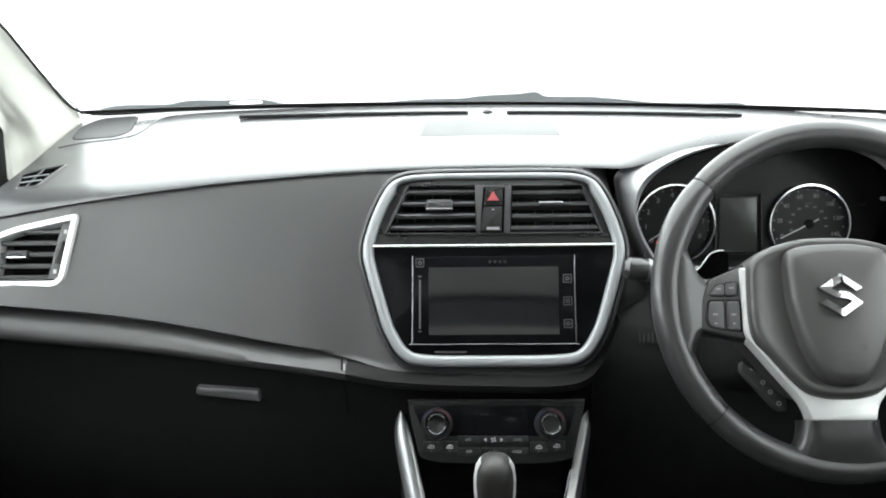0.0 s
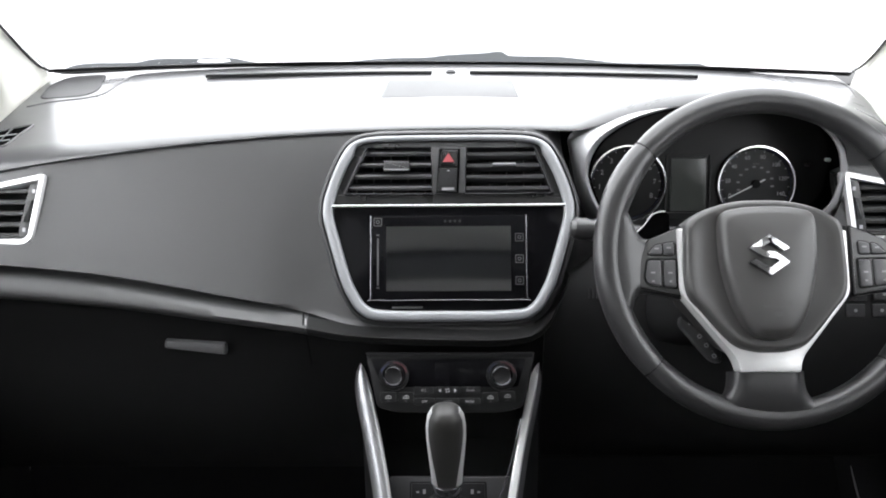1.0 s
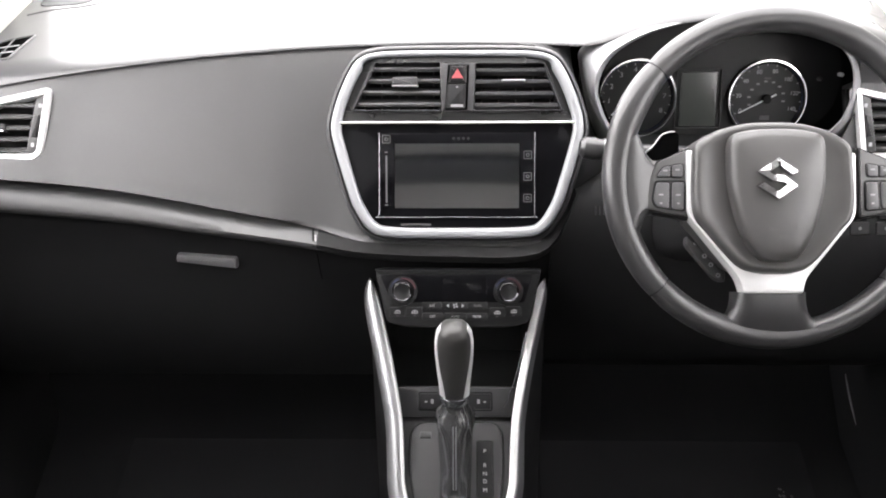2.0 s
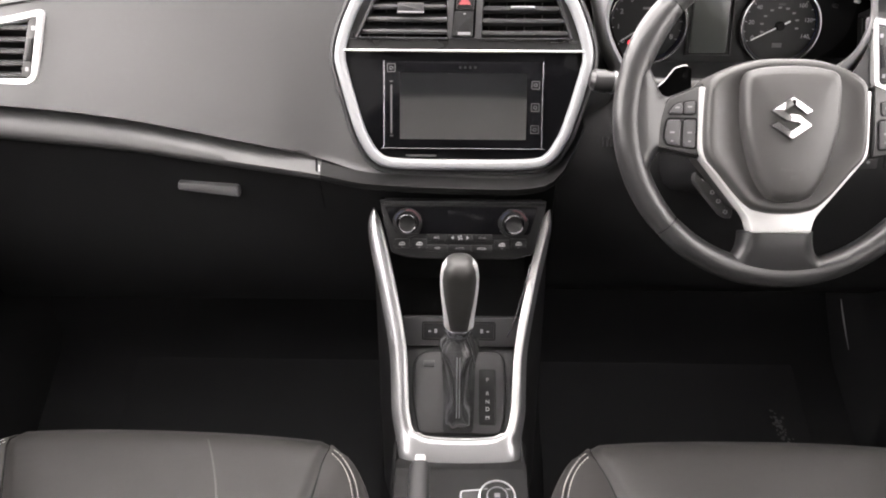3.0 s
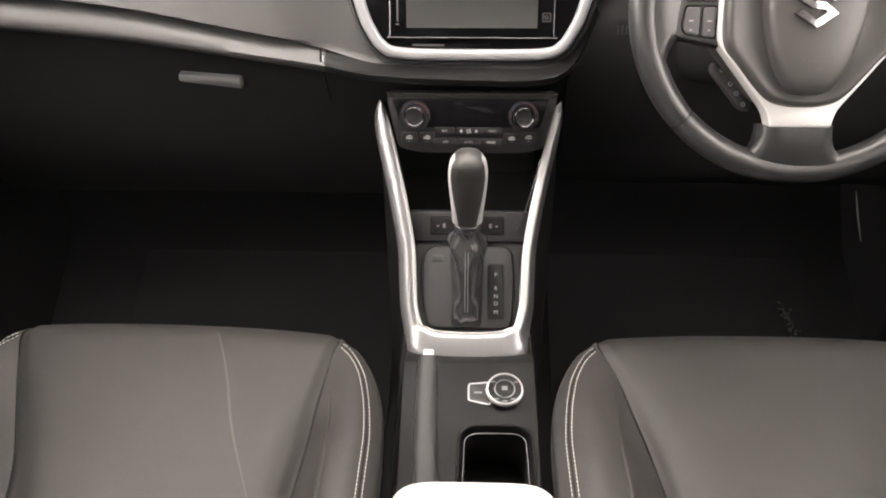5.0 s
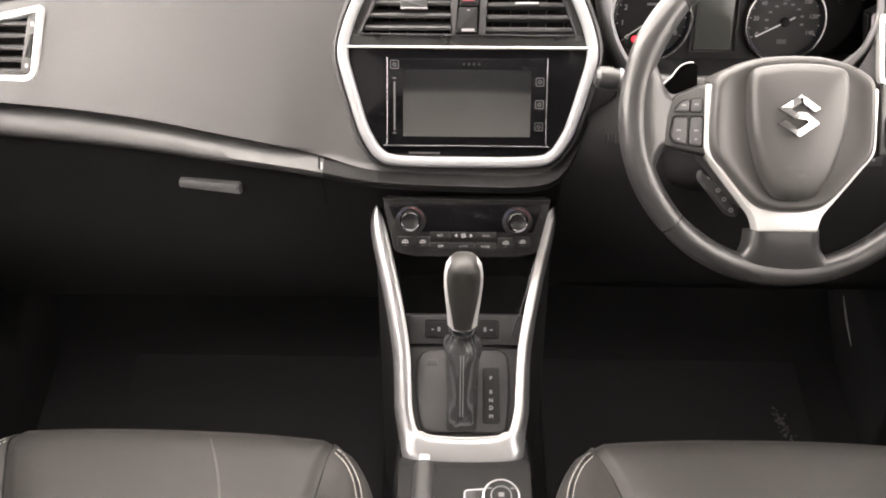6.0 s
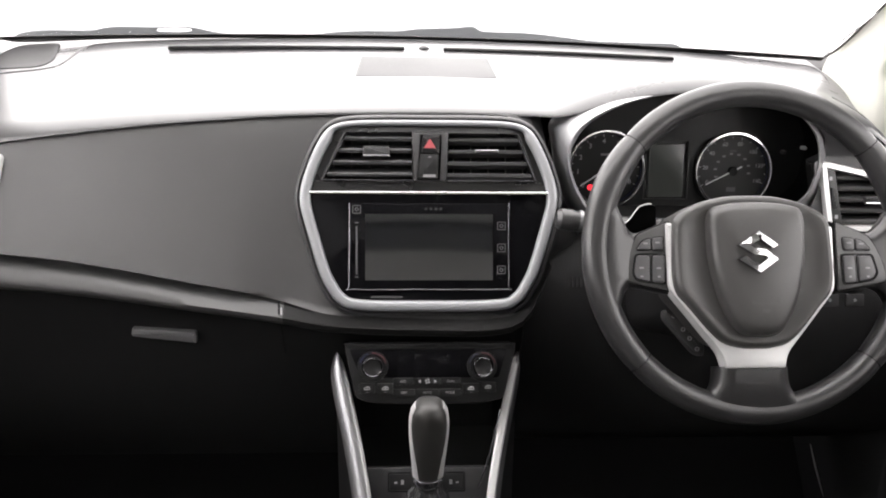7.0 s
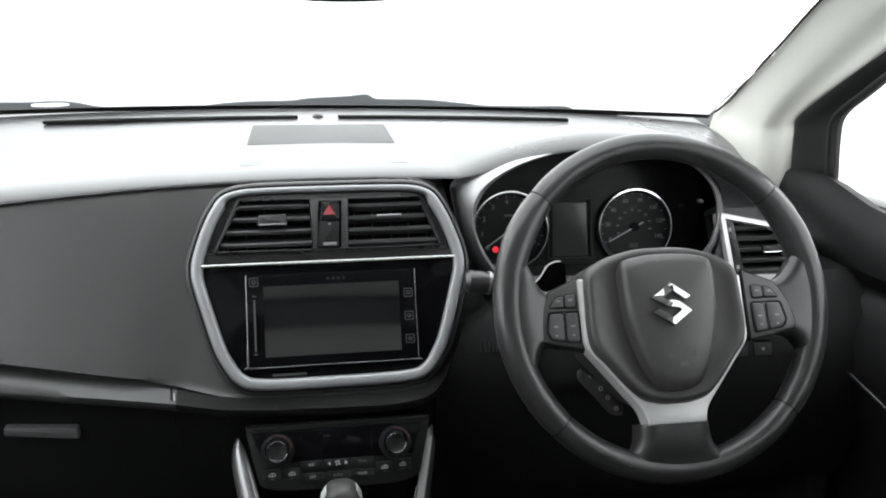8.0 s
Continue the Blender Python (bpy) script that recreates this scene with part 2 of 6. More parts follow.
def lathe(profile, n=40, bm=None, cx=0.0, cy=0.0):
    """Turned shape about local z: profile rows are (radius, z)."""
    bm = bm or bmesh.new()
    return loops(bm, [[(cx + r * math.cos(2 * math.pi * k / n), cy + r * math.sin(2 * math.pi * k / n), z) for k in range(n)] for r, z in profile])


def join(*bms):
    out = bmesh.new()
    for b in bms:
        me = bpy.data.meshes.new("tmp")
        b.to_mesh(me)
        b.free()
        out.from_mesh(me)
        bpy.data.meshes.remove(me)
    return out


def letters(name, text, size, m, mat, parent, label=""):
    """Raised print with the built-in font, in the parent's frame at m."""
    cu = bpy.data.curves.new(name, "FONT")
    cu.body, cu.size, cu.align_x, cu.align_y, cu.extrude = text, size, "CENTER", "CENTER", 0.0001
    tmp = bpy.data.objects.new(name, cu)
    me = bpy.data.meshes.new_from_object(tmp)
    bpy.data.objects.remove(tmp)
    me.transform(m)
    me.materials.clear()
    me.materials.append(mat)
    ob = new(name, me)
    ob.parent = parent
    return tagged(ob, label) if label else ob


def bar(name, x, y, w, h, z, mat, parent):
    """A plain printed bar."""
    return part(name, prism([(x - w / 2, y - h / 2), (x + w / 2, y - h / 2), (x + w / 2, y + h / 2), (x - w / 2, y + h / 2)], z, z + 0.0003), mat, parent)

# ---- the shell of the car ----
def dash_z(x, y):
    """Height of the dashboard's top at a place, with the rise of the instrument hood."""
    f = max(0.0, min(1.0, (y - 1.06) / 0.35))
    z = 0.852 + 0.1 * (y - 1.06) - (0.11 - 0.088 * f) * x * x - 0.011 * f * x
    rise = max(0.0, 1 - ((x - 0.385) / 0.225) ** 2)
    drop = 0.0075 * (max(0.0, x - 0.55) / 0.04) ** 2 * (1 - smooth01((y - 1.12) / 0.15))
    return z + 0.052 * rise ** 1.05 * (1 - smooth01((y - 1.10) / 0.24)) - drop


def build_shell():
    ground = prism([(-60, -60), (60, -60), (60, 60), (-60, 60)], -0.42, -0.40)
    tagged(part("ground", ground, GROUND), "pale concrete ground outside the car", "ground", kind="structure")

    carpet = bmesh.new()
    loops(carpet, [[(x, -1.0, 0.02), (x, 0.97, 0.02), (x, 1.0, 0.02), (x, 1.03, 0.032), (x, 1.22, 0.108), (x, 1.25, 0.12), (x, 1.28, 0.151), (x, 1.52, 0.40), (x, 1.56, 0.38), (x, 1.28, 0.08), (x, 1.0, -0.03), (x, -1.0, -0.03)] for x in (-0.76, 0.76)])
    tagged(part("floor", carpet, CARPET), "black carpet on the car's floor and bulkhead", "floor", kind="structure")

    # roof lining, gently domed
    roof = bmesh.new()
    rows = []
    for k in range(13):
        y = 0.60 - k * 0.15
        lift = 0.05 * math.sin(math.pi * min(1, k / 12 + 0.12))
        rows.append([(x, y, 1.22 + lift - 0.10 * (x / 0.6) ** 2 * 0.5) for x in np.linspace(-0.60, 0.60, 13)])
    inner = rows
    outer = [[(p[0], p[1], p[2] + 0.03) for p in r] for r in rows]
    loops(roof, [a + b[::-1] for a, b in zip(inner, outer)])
    tagged(part("ceiling", roof, LINING), "pale grey cloth roof lining", "ceiling", kind="structure")

    # dark bar across the roof between the front and rear panels
    bar_rows = []
    for x in np.linspace(-0.56, 0.56, 17):
        z = 1.2505 - 0.05 * (x / 0.6) ** 2
        bar_rows.append([(x, -0.405, z), (x, -0.415, z - 0.010), (x, -0.605, z - 0.016), (x, -0.615, z - 0.004), (x, -0.605, z + 0.012), (x, -0.415, z + 0.012)])
    tagged(part("trim_roof_bar", loops(bmesh.new(), bar_rows), BLACK), "dark bar across the roof lining", "trim", kind="structure")

    # back wall with the rear window
    for nm, x0, x1, z0, z1 in (("wall_back_lower", -0.76, 0.76, -0.03, 0.86), ("wall_back_upper", -0.76, 0.76, 1.17, 1.25),
                               ("wall_back_side", -0.76, -0.58, 0.86, 1.17), ("wall_back_side_2", 0.58, 0.76, 0.86, 1.17)):
        bm = box(x0, x1, z0, z1, -0.02, 0.02, 0.004)
        bm.transform(leaned(0, -1.24, 0, -3))
        tagged(part(nm, bm, TRIM_DARK if z1 < 1 else PALE), "plain cabin trim behind the seats", "wall", kind="structure")
    bm = prism([(-0.58, 0.86), (0.58, 0.86), (0.58, 1.17), (-0.58, 1.17)], -0.002, 0.002)
    bm.transform(leaned(0, -1.24, 0, -3))
    rear = part("window_2", bm, TINT)
    rear.visible_shadow = False
    tagged(rear, "dark tinted rear window glass", "window", kind="structure")

    # windscreen, curved across
    base = [(x, 1.485 - 0.195 * x * x, 0.894 - 0.009 * (x / 0.65) ** 2 - 0.0145 * x) for x in np.linspace(-0.660, 0.646, 17)]
    head = [(x, 0.66 - 0.10 * (x / 0.7) ** 2 * 0.55, 1.262 - 0.03 * (x / 0.6) ** 2) for x in np.linspace(-0.604, 0.604, 17)]
    rows = []
    for k in range(9):
        t = k / 8
        rows.append([Vector(a).lerp(Vector(b), t) + Vector((0, 0.006, 0.014)) * math.sin(math.pi * t) for a, b in zip(base, head)])
    shell = bmesh.new()
    back = [[p + Vector((0, 0.002, 0.0045)) for p in r] for r in rows]
    loops(shell, [a + b[::-1] for a, b in zip(rows, back)])
    screen = part("window_1", shell, GLASS)
    screen.visible_shadow = False
    tagged(screen, "clear laminated windscreen of the car", "windscreen", kind="structure")
    # black seal along the glass edge
    edge = [(-0.602, 0.61, 1.234), (-0.612, 0.825, 1.149), (-0.6135, 1.060, 1.051), (-0.6385, 1.235, 0.966), (-0.656, 1.335, 0.920), (-0.656, 1.378, 0.901), (-0.640, 1.396, 0.894), (-0.606, 1.404, 0.893)]
    edge += [(p[0], p[1] - 0.004, p[2]) for p in base[2:-2]]
    edge += [(0.600, 1.407, 0.879), (0.633, 1.406, 0.8785), (0.6515, 1.397, 0.8835), (0.6568, 1.355, 0.9075), (0.6420, 1.2633, 0.952), (0.6262, 1.155, 1.004), (0.6118, 1.060, 1.051), (0.574, 0.825, 1.149), (0.545, 0.61, 1.234)]
    edge = [Vector(p) for p in edge]
    tagged(part("trim_windscreen_seal", tube(spline(edge, 3), 0.0023, 8), RUBBER), "thin black rubber seal round the windscreen", "seal", kind="structure")
    # black ceramic edge along the glass's foot
    foot = [[Vector(p) + Vector((0, -0.003, -0.001)) for p in rows[0]], [p.lerp(q, 0.13) + Vector((0, -0.003, -0.001)) for p, q in zip(rows[0], rows[1])]]
    band = bmesh.new()
    loops(band, [a + b[::-1] for a, b in zip(zip(*[f for f in foot]), zip(*[[p + Vector((0, 0.0015, 0.001)) for p in f] for f in foot]))])
    tagged(part("trim_windscreen_foot", band, RUBBER), "black edge band at the foot of the windscreen", "trim", kind="structure")
    # header over the glass
    bm = tube(spline([(x, 0.635, 1.245 - 0.05 * (x / 0.6) ** 2) for x in np.linspace(-0.6, 0.6, 9)], 2), 0.035, 12)
    tagged(part("trim_header", bm, PALE), "pale padded header above the windscreen", "trim", kind="structure")

    # cowl outside the glass
    cowl = bmesh.new()
    rows = []
    for x in np.linspace(-0.74, 0.74, 25):
        y0 = 1.49 - 0.16 * (x / 0.7) ** 2 * 0.55
        z0 = 0.873 - 0.014 * (x / 0.7) ** 2
        rows.append([(x, y0, z0), (x, y0 + 0.05, z0 + 0.016), (x, y0 + 0.14, z0 + 0.010), (x, y0 + 0.30, z0 - 0.03), (x, y0 + 0.30, z0 - 0.08), (x, y0, z0 - 0.05)])
    loops(cowl, rows)
    tagged(part("trim_cowl", cowl, RUBBER), "black plastic cowl in front of the windscreen", "cowl", kind="structure")
    # bonnet, dipping away
    hood = bmesh.new()
    loops(hood, [[(x, 1.80, 0.80), (x, 2.1, 0.79), (x, 2.5, 0.72), (x, 2.7, 0.55), (x, 2.7, 0.50), (x, 1.80, 0.72)] for x in (-0.78, -0.4, 0, 0.4, 0.78)])
    tagged(part("bonnet", hood, SILVER), "silver painted bonnet of the car", "bonnet", kind="structure")


def side_shell(s):
    """Pillar, door and side glass of one side; s is -1 or 1."""
    tag = "left" if s < 0 else "right"
    # A-pillar trim: pale, from the dashboard's corner up and back to the roof, folded where it turns to the door
    if s < 0:
        inner = [(0.650, 1.36, 0.780), (0.658, 1.39, 0.850), (0.662, 1.398, 0.892), (0.642, 1.24, 0.967), (0.618, 1.065, 1.052), (0.619, 0.83, 1.150), (0.606, 0.615, 1.235)]
        outer = [(0.716, 1.262, 0.690), (0.715, 1.268, 0.780), (0.712, 1.262, 0.850), (0.710, 1.238, 0.912), (0.698, 1.120, 0.972), (0.672, 0.88, 1.085), (0.640, 0.62, 1.190)]
        fold = [(0.680, 1.300, 0.72), (0.682, 1.300, 0.80), (0.682, 1.290, 0.865), (0.672, 1.205, 0.925), (0.655, 1.085, 0.990), (0.642, 0.85, 1.105), (0.622, 0.615, 1.205)]
    else:
        inner = [(0.624, 1.36, 0.760), (0.640, 1.39, 0.830), (0.658, 1.405, 0.880), (0.660, 1.357, 0.9075), (0.6455, 1.2633, 0.953), (0.6155, 1.060, 1.052), (0.580, 0.83, 1.150), (0.551, 0.615, 1.235)]
        outer = [(0.734, 1.284, 0.740), (0.7307, 1.2801, 0.7887), (0.7147, 1.2551, 0.8613), (0.7080, 1.2371, 0.8913), (0.6981, 1.1476, 0.9362), (0.6858, 1.0245, 0.9919), (0.660, 0.83, 1.085), (0.640, 0.62, 1.180)]
        fold = [(0.692, 1.296, 0.740), (0.690, 1.2935, 0.7877), (0.688, 1.2949, 0.8484), (0.684, 1.2767, 0.8811), (0.673, 1.2010, 0.9310), (0.655, 1.030, 1.020), (0.626, 0.83, 1.110), (0.600, 0.615, 1.205)]
    rows = []
    for a, b, c in zip(spline(inner, 6), spline(outer, 6), spline(fold, 6)):
        # broad face from the glass to the fold, then a hollowed side to the door seal
        row = [a, a.lerp(c, 0.30) + Vector((-0.0010, -0.0020, 0.0)), a.lerp(c, 0.62) + Vector((-0.0020, -0.0036, 0.0)), a.lerp(c, 0.88) + Vector((-0.0015, -0.0030, 0.0)), c,
               c.lerp(b, 0.18) + Vector((0.0035, 0.0015, 0.0)), c.lerp(b, 0.45) + Vector((0.0060, 0.0030, 0.0)), c.lerp(b, 0.62) + Vector((0.0020, 0.0, 0.0)), c.lerp(b, 0.86), b, b + Vector((0.040, 0.02, 0)), a + Vector((0.035, 0.03, 0.0))]
        rows.append([Vector((p[0] * s, p[1], p[2])) for p in row])
    tagged(part("trim_pillar_" + tag, loops(bmesh.new(), rows), PALE, smooth=60), "pale grey trim of the windscreen pillar", "pillar", kind="structure")

    # door: card below the glass, sill, frame, glass
    door = thing("door_" + ("1" if s < 0 else "2"), Matrix.Translation((0.72 * s, 0.4, 0.0)), "black car door with a window and a silver trim line", "door", kind="structure")
    def side(pts):
        return [(p[0] * s, p[1], p[2]) for p in pts]
    rows = []
    for y in np.linspace(-0.25, 0.875, 30):
        w = 0.018 * smooth01((y + 0.2) / 0.3)
        lift = 0.09 * max(0.0, y - 0.3) / 0.45
        up = 0.030 * smooth01((y - 0.64) / 0.17)
        rows.append(side([(0.03, y, 0.777 + up), (0.012, y, 0.78 + up), (0.0, y, 0.772 + up), (-0.020, y, 0.728 + up * 0.8), (-0.019, y, 0.705 + up * 0.6), (0.004, y, 0.68), (-0.002 - w, y, 0.60 + lift), (-0.026 - w, y, 0.555 + lift),
                          (-0.024 - w, y, 0.51 + lift), (0.010, y, 0.46), (0.012, y, 0.20), (0.0, y, 0.05), (0.04, y, 0.03), (0.05, y, 0.6)]))
    part("door_card", loops(bmesh.new(), rows), DOOR, door)
    line = [(-0.048, -0.2, 0.52), (-0.048, 0.2, 0.52), (-0.048, 0.40, 0.539), (-0.048, 0.525, 0.563), (-0.048, 0.66, 0.591), (-0.046, 0.80, 0.62)]
    part("trim_line", tube(side(spline(line, 5)), 0.0022, 8), SMOKE, door, "thin satin silver trim line")
    part("armrest", prism(rounded([(-0.055 * s, -0.3), (0.01 * s, -0.3), (0.01 * s, 0.36), (-0.03 * s, 0.46), (-0.055 * s, 0.40)], 0.02), 0.49, 0.525, 0.008), BLACK, door)
    sw = bmesh.new()
    for k in range(3):
        prism(rounded([((-0.05) * s, 0.40 + k * 0.03), ((-0.03) * s, 0.40 + k * 0.03), ((-0.03) * s, 0.42 + k * 0.03), ((-0.05) * s, 0.42 + k * 0.03)], 0.003), 0.524, 0.531, 0.002, sw)
    part("window_switch", sw, SMOKE, door, "row of window switches")
    # inner door pull beside the driver and the passenger
    pull = [(-0.032, 0.530, 0.600), (-0.036, 0.545, 0.603), (-0.037, 0.565, 0.606), (-0.034, 0.580, 0.606)]
    part("door_pull", tube(side(spline(pull, 5)), lambda t: 0.0022 + 0.0012 * math.sin(math.pi * t), 10), SMOKE, door, "small satin door pull")
    for k in range(3):
        groove = [(-0.031, 0.505, 0.588 - 0.010 * k), (-0.031, 0.550, 0.592 - 0.010 * k)]
        part("grille_rib", tube(side(groove), 0.0013, 6), TRIM_DARK, door)
    # window frame: a wide black band between the pillar and the glass, with a seal along the glass
    rim = [(0.7307, 1.2801, 0.770), (0.7260, 1.2720, 0.810), (0.7147, 1.2551, 0.8613), (0.7085, 1.2380, 0.8905), (0.6981, 1.1476, 0.9362), (0.6858, 1.0245, 0.9919), (0.655, 0.76, 1.100), (0.640, 0.50, 1.165), (0.640, 0.20, 1.180), (0.645, -0.50, 1.16)]
    pan = [(0.7495, 1.1930, 0.775), (0.7483, 1.1913, 0.8079), (0.7370, 1.1790, 0.8600), (0.7283, 1.1602, 0.8981), (0.7206, 1.0992, 0.9330), (0.7090, 0.9950, 0.9850), (0.686, 0.745, 1.085), (0.676, 0.50, 1.140), (0.672, 0.20, 1.158), (0.672, -0.50, 1.14)]
    rows, lip = [], []
    for a, c in zip(spline(rim, 5), spline(pan, 5)):
        a, c = a - Vector((0.72, 0.4, 0)), c - Vector((0.72, 0.4, 0))
        rows.append(side([a + Vector((0.010, 0, 0)), a + Vector((-0.001, -0.002, 0)), a.lerp(c, 0.16) + Vector((-0.0035, 0, 0)), a.lerp(c, 0.32) + Vector((0.004, 0, 0)), a.lerp(c, 0.70) + Vector((0.006, 0, 0)), a.lerp(c, 0.78), c, c + Vector((0.008, 0, 0)), a + Vector((0.03, 0, 0))]))
        lip.append(a.lerp(c, 0.83) + Vector((-0.001, 0, 0)))
    part("window_frame", loops(bmesh.new(), rows), RUBBER, door, "black frame round the door window", smooth=50)
    part("window_seal", tube(side(lip), 0.0022, 8), TRIM_DARK, door, "grey rubber seal beside the glass")
    g = [(-0.15, 0.70), (0.70, 0.70), (0.795, 0.80), (0.782, 0.865), (0.765, 0.90), (0.70, 0.935), (0.60, 0.987), (0.35, 1.09), (0.10, 1.145), (-0.15, 1.155)]
    bm = bmesh.new()
    off = lambda z: 0.03 - 0.26 * max(0, z - 0.8) * 0.85
    loops(bm, [side([(off(z) + 0.001, y, z) for y, z in g]), side([(off(z) + 0.005, y, z) for y, z in g])])
    pane = part("pane", bm, GLASS, door, "clear side window glass")
    pane.visible_shadow = False
    bm = bmesh.new()
    g = [(-1.45, 0.80), (-0.25, 0.775), (-0.25, 1.17), (-1.3, 1.14)]
    loops(bm, [side([(off(z) + 0.001, y, z) for y, z in g]), side([(off(z) + 0.005, y, z) for y, z in g])])
    bm.transform(Matrix.Translation((0.72 * s, 0.4, 0)))
    rearpane = part("window_" + ("3" if s < 0 else "4"), bm, TINT)
    rearpane.visible_shadow = False
    tagged(rearpane, "dark tinted rear side glass", "window", kind="structure")
    bm = loops(bmesh.new(), [side([(x - 0.012, y, z) for x, y, z in q] + [(x + 0.05, y, z) for x, y, z in q[::-1]]) for q in ([(0.0, -0.15, 0.02), (0.0, -0.25, 0.02)], [(0.0, -0.14, 0.78), (0.0, -0.26, 0.78)], [(-0.03, -0.15, 0.95), (-0.03, -0.25, 0.95)], [(-0.09, -0.15, 1.19), (-0.09, -0.25, 1.19)])])
    bm.transform(Matrix.Translation((0.72 * s, 0.4, 0)))
    tagged(part("trim_door_pillar_" + tag, bm, PALE), "pale trim of the door pillar", "pillar", kind="structure")
    bm = box(min(0.735 * s, 0.77 * s), max(0.735 * s, 0.77 * s), -1.25, 0.15, 0.02, 0.80, 0.004)
    tagged(part("wall_rear_" + tag, bm, TRIM_DARK), "plain dark trim beside the rear seats", "wall", kind="structure")
    # outer side closing
    bm = box(min(0.765 * s, 0.80 * s), max(0.765 * s, 0.80 * s), -1.25, 1.6, -0.03, 0.78, 0.004)
    tagged(part("wall_" + tag, bm, TRIM_DARK), "outer body side of the car", "wall", kind="structure")
    bm = tube([(0.62 * s, y, 1.20) for y in np.linspace(-1.25, 0.66, 8)], 0.04, 10)
    tagged(part("trim_roof_rail_" + tag, bm, PALE), "pale lining along the roof's edge", "trim", kind="structure")


def build_kick_panel():
    bm = box(0.672, 0.705, 1.06, 1.50, 0.03, 0.60, 0.006)
    k = tagged(part("trim_kick_panel", bm, CARPET), "black kick panel beside the driver's footwell", "trim", kind="structure")
    # light grey tube painting a glint on the dark panel
    part("painted_highlight", tube(spline([(0.671, 1.275, 0.238), (0.6705, 1.245, 0.212), (0.671, 1.205, 0.180)], 6), lambda t: 0.0004 + 0.0012 * math.sin(math.pi * t), 8), GRAPHITE, k, "painted glint along the panel")


# ---- dashboard ----
LEAN = 19
STACK = leaned(0, 0.965, 0.65, LEAN)
HALF = [(0.0, 0.2030), (0.060, 0.2028), (0.098, 0.2010), (0.1190, 0.1940), (0.1315, 0.1785), (0.1432, 0.1540), (0.1522, 0.1270), (0.1545, 0.108), (0.1510, 0.088), (0.1345, 0.030), (0.1245, 0.006), (0.109, -0.0155), (0.083, -0.0245), (0.0, -0.0260)]
RIM = spline(HALF[:-1] + [(-p[0], p[1]) for p in HALF[:0:-1]], 6, closed=True)
RIM = [(p[0], p[1]) for p in RIM]


def inside(P, x, y):
    """Whether a place lies inside an outline."""
    hit = False
    for a, b in zip(P, P[1:] + P[:1]):
        if (a[1] > y) != (b[1] > y) and x < a[0] + (y - a[1]) / (b[1] - a[1]) * (b[0] - a[0]):
            hit = not hit
    return hit


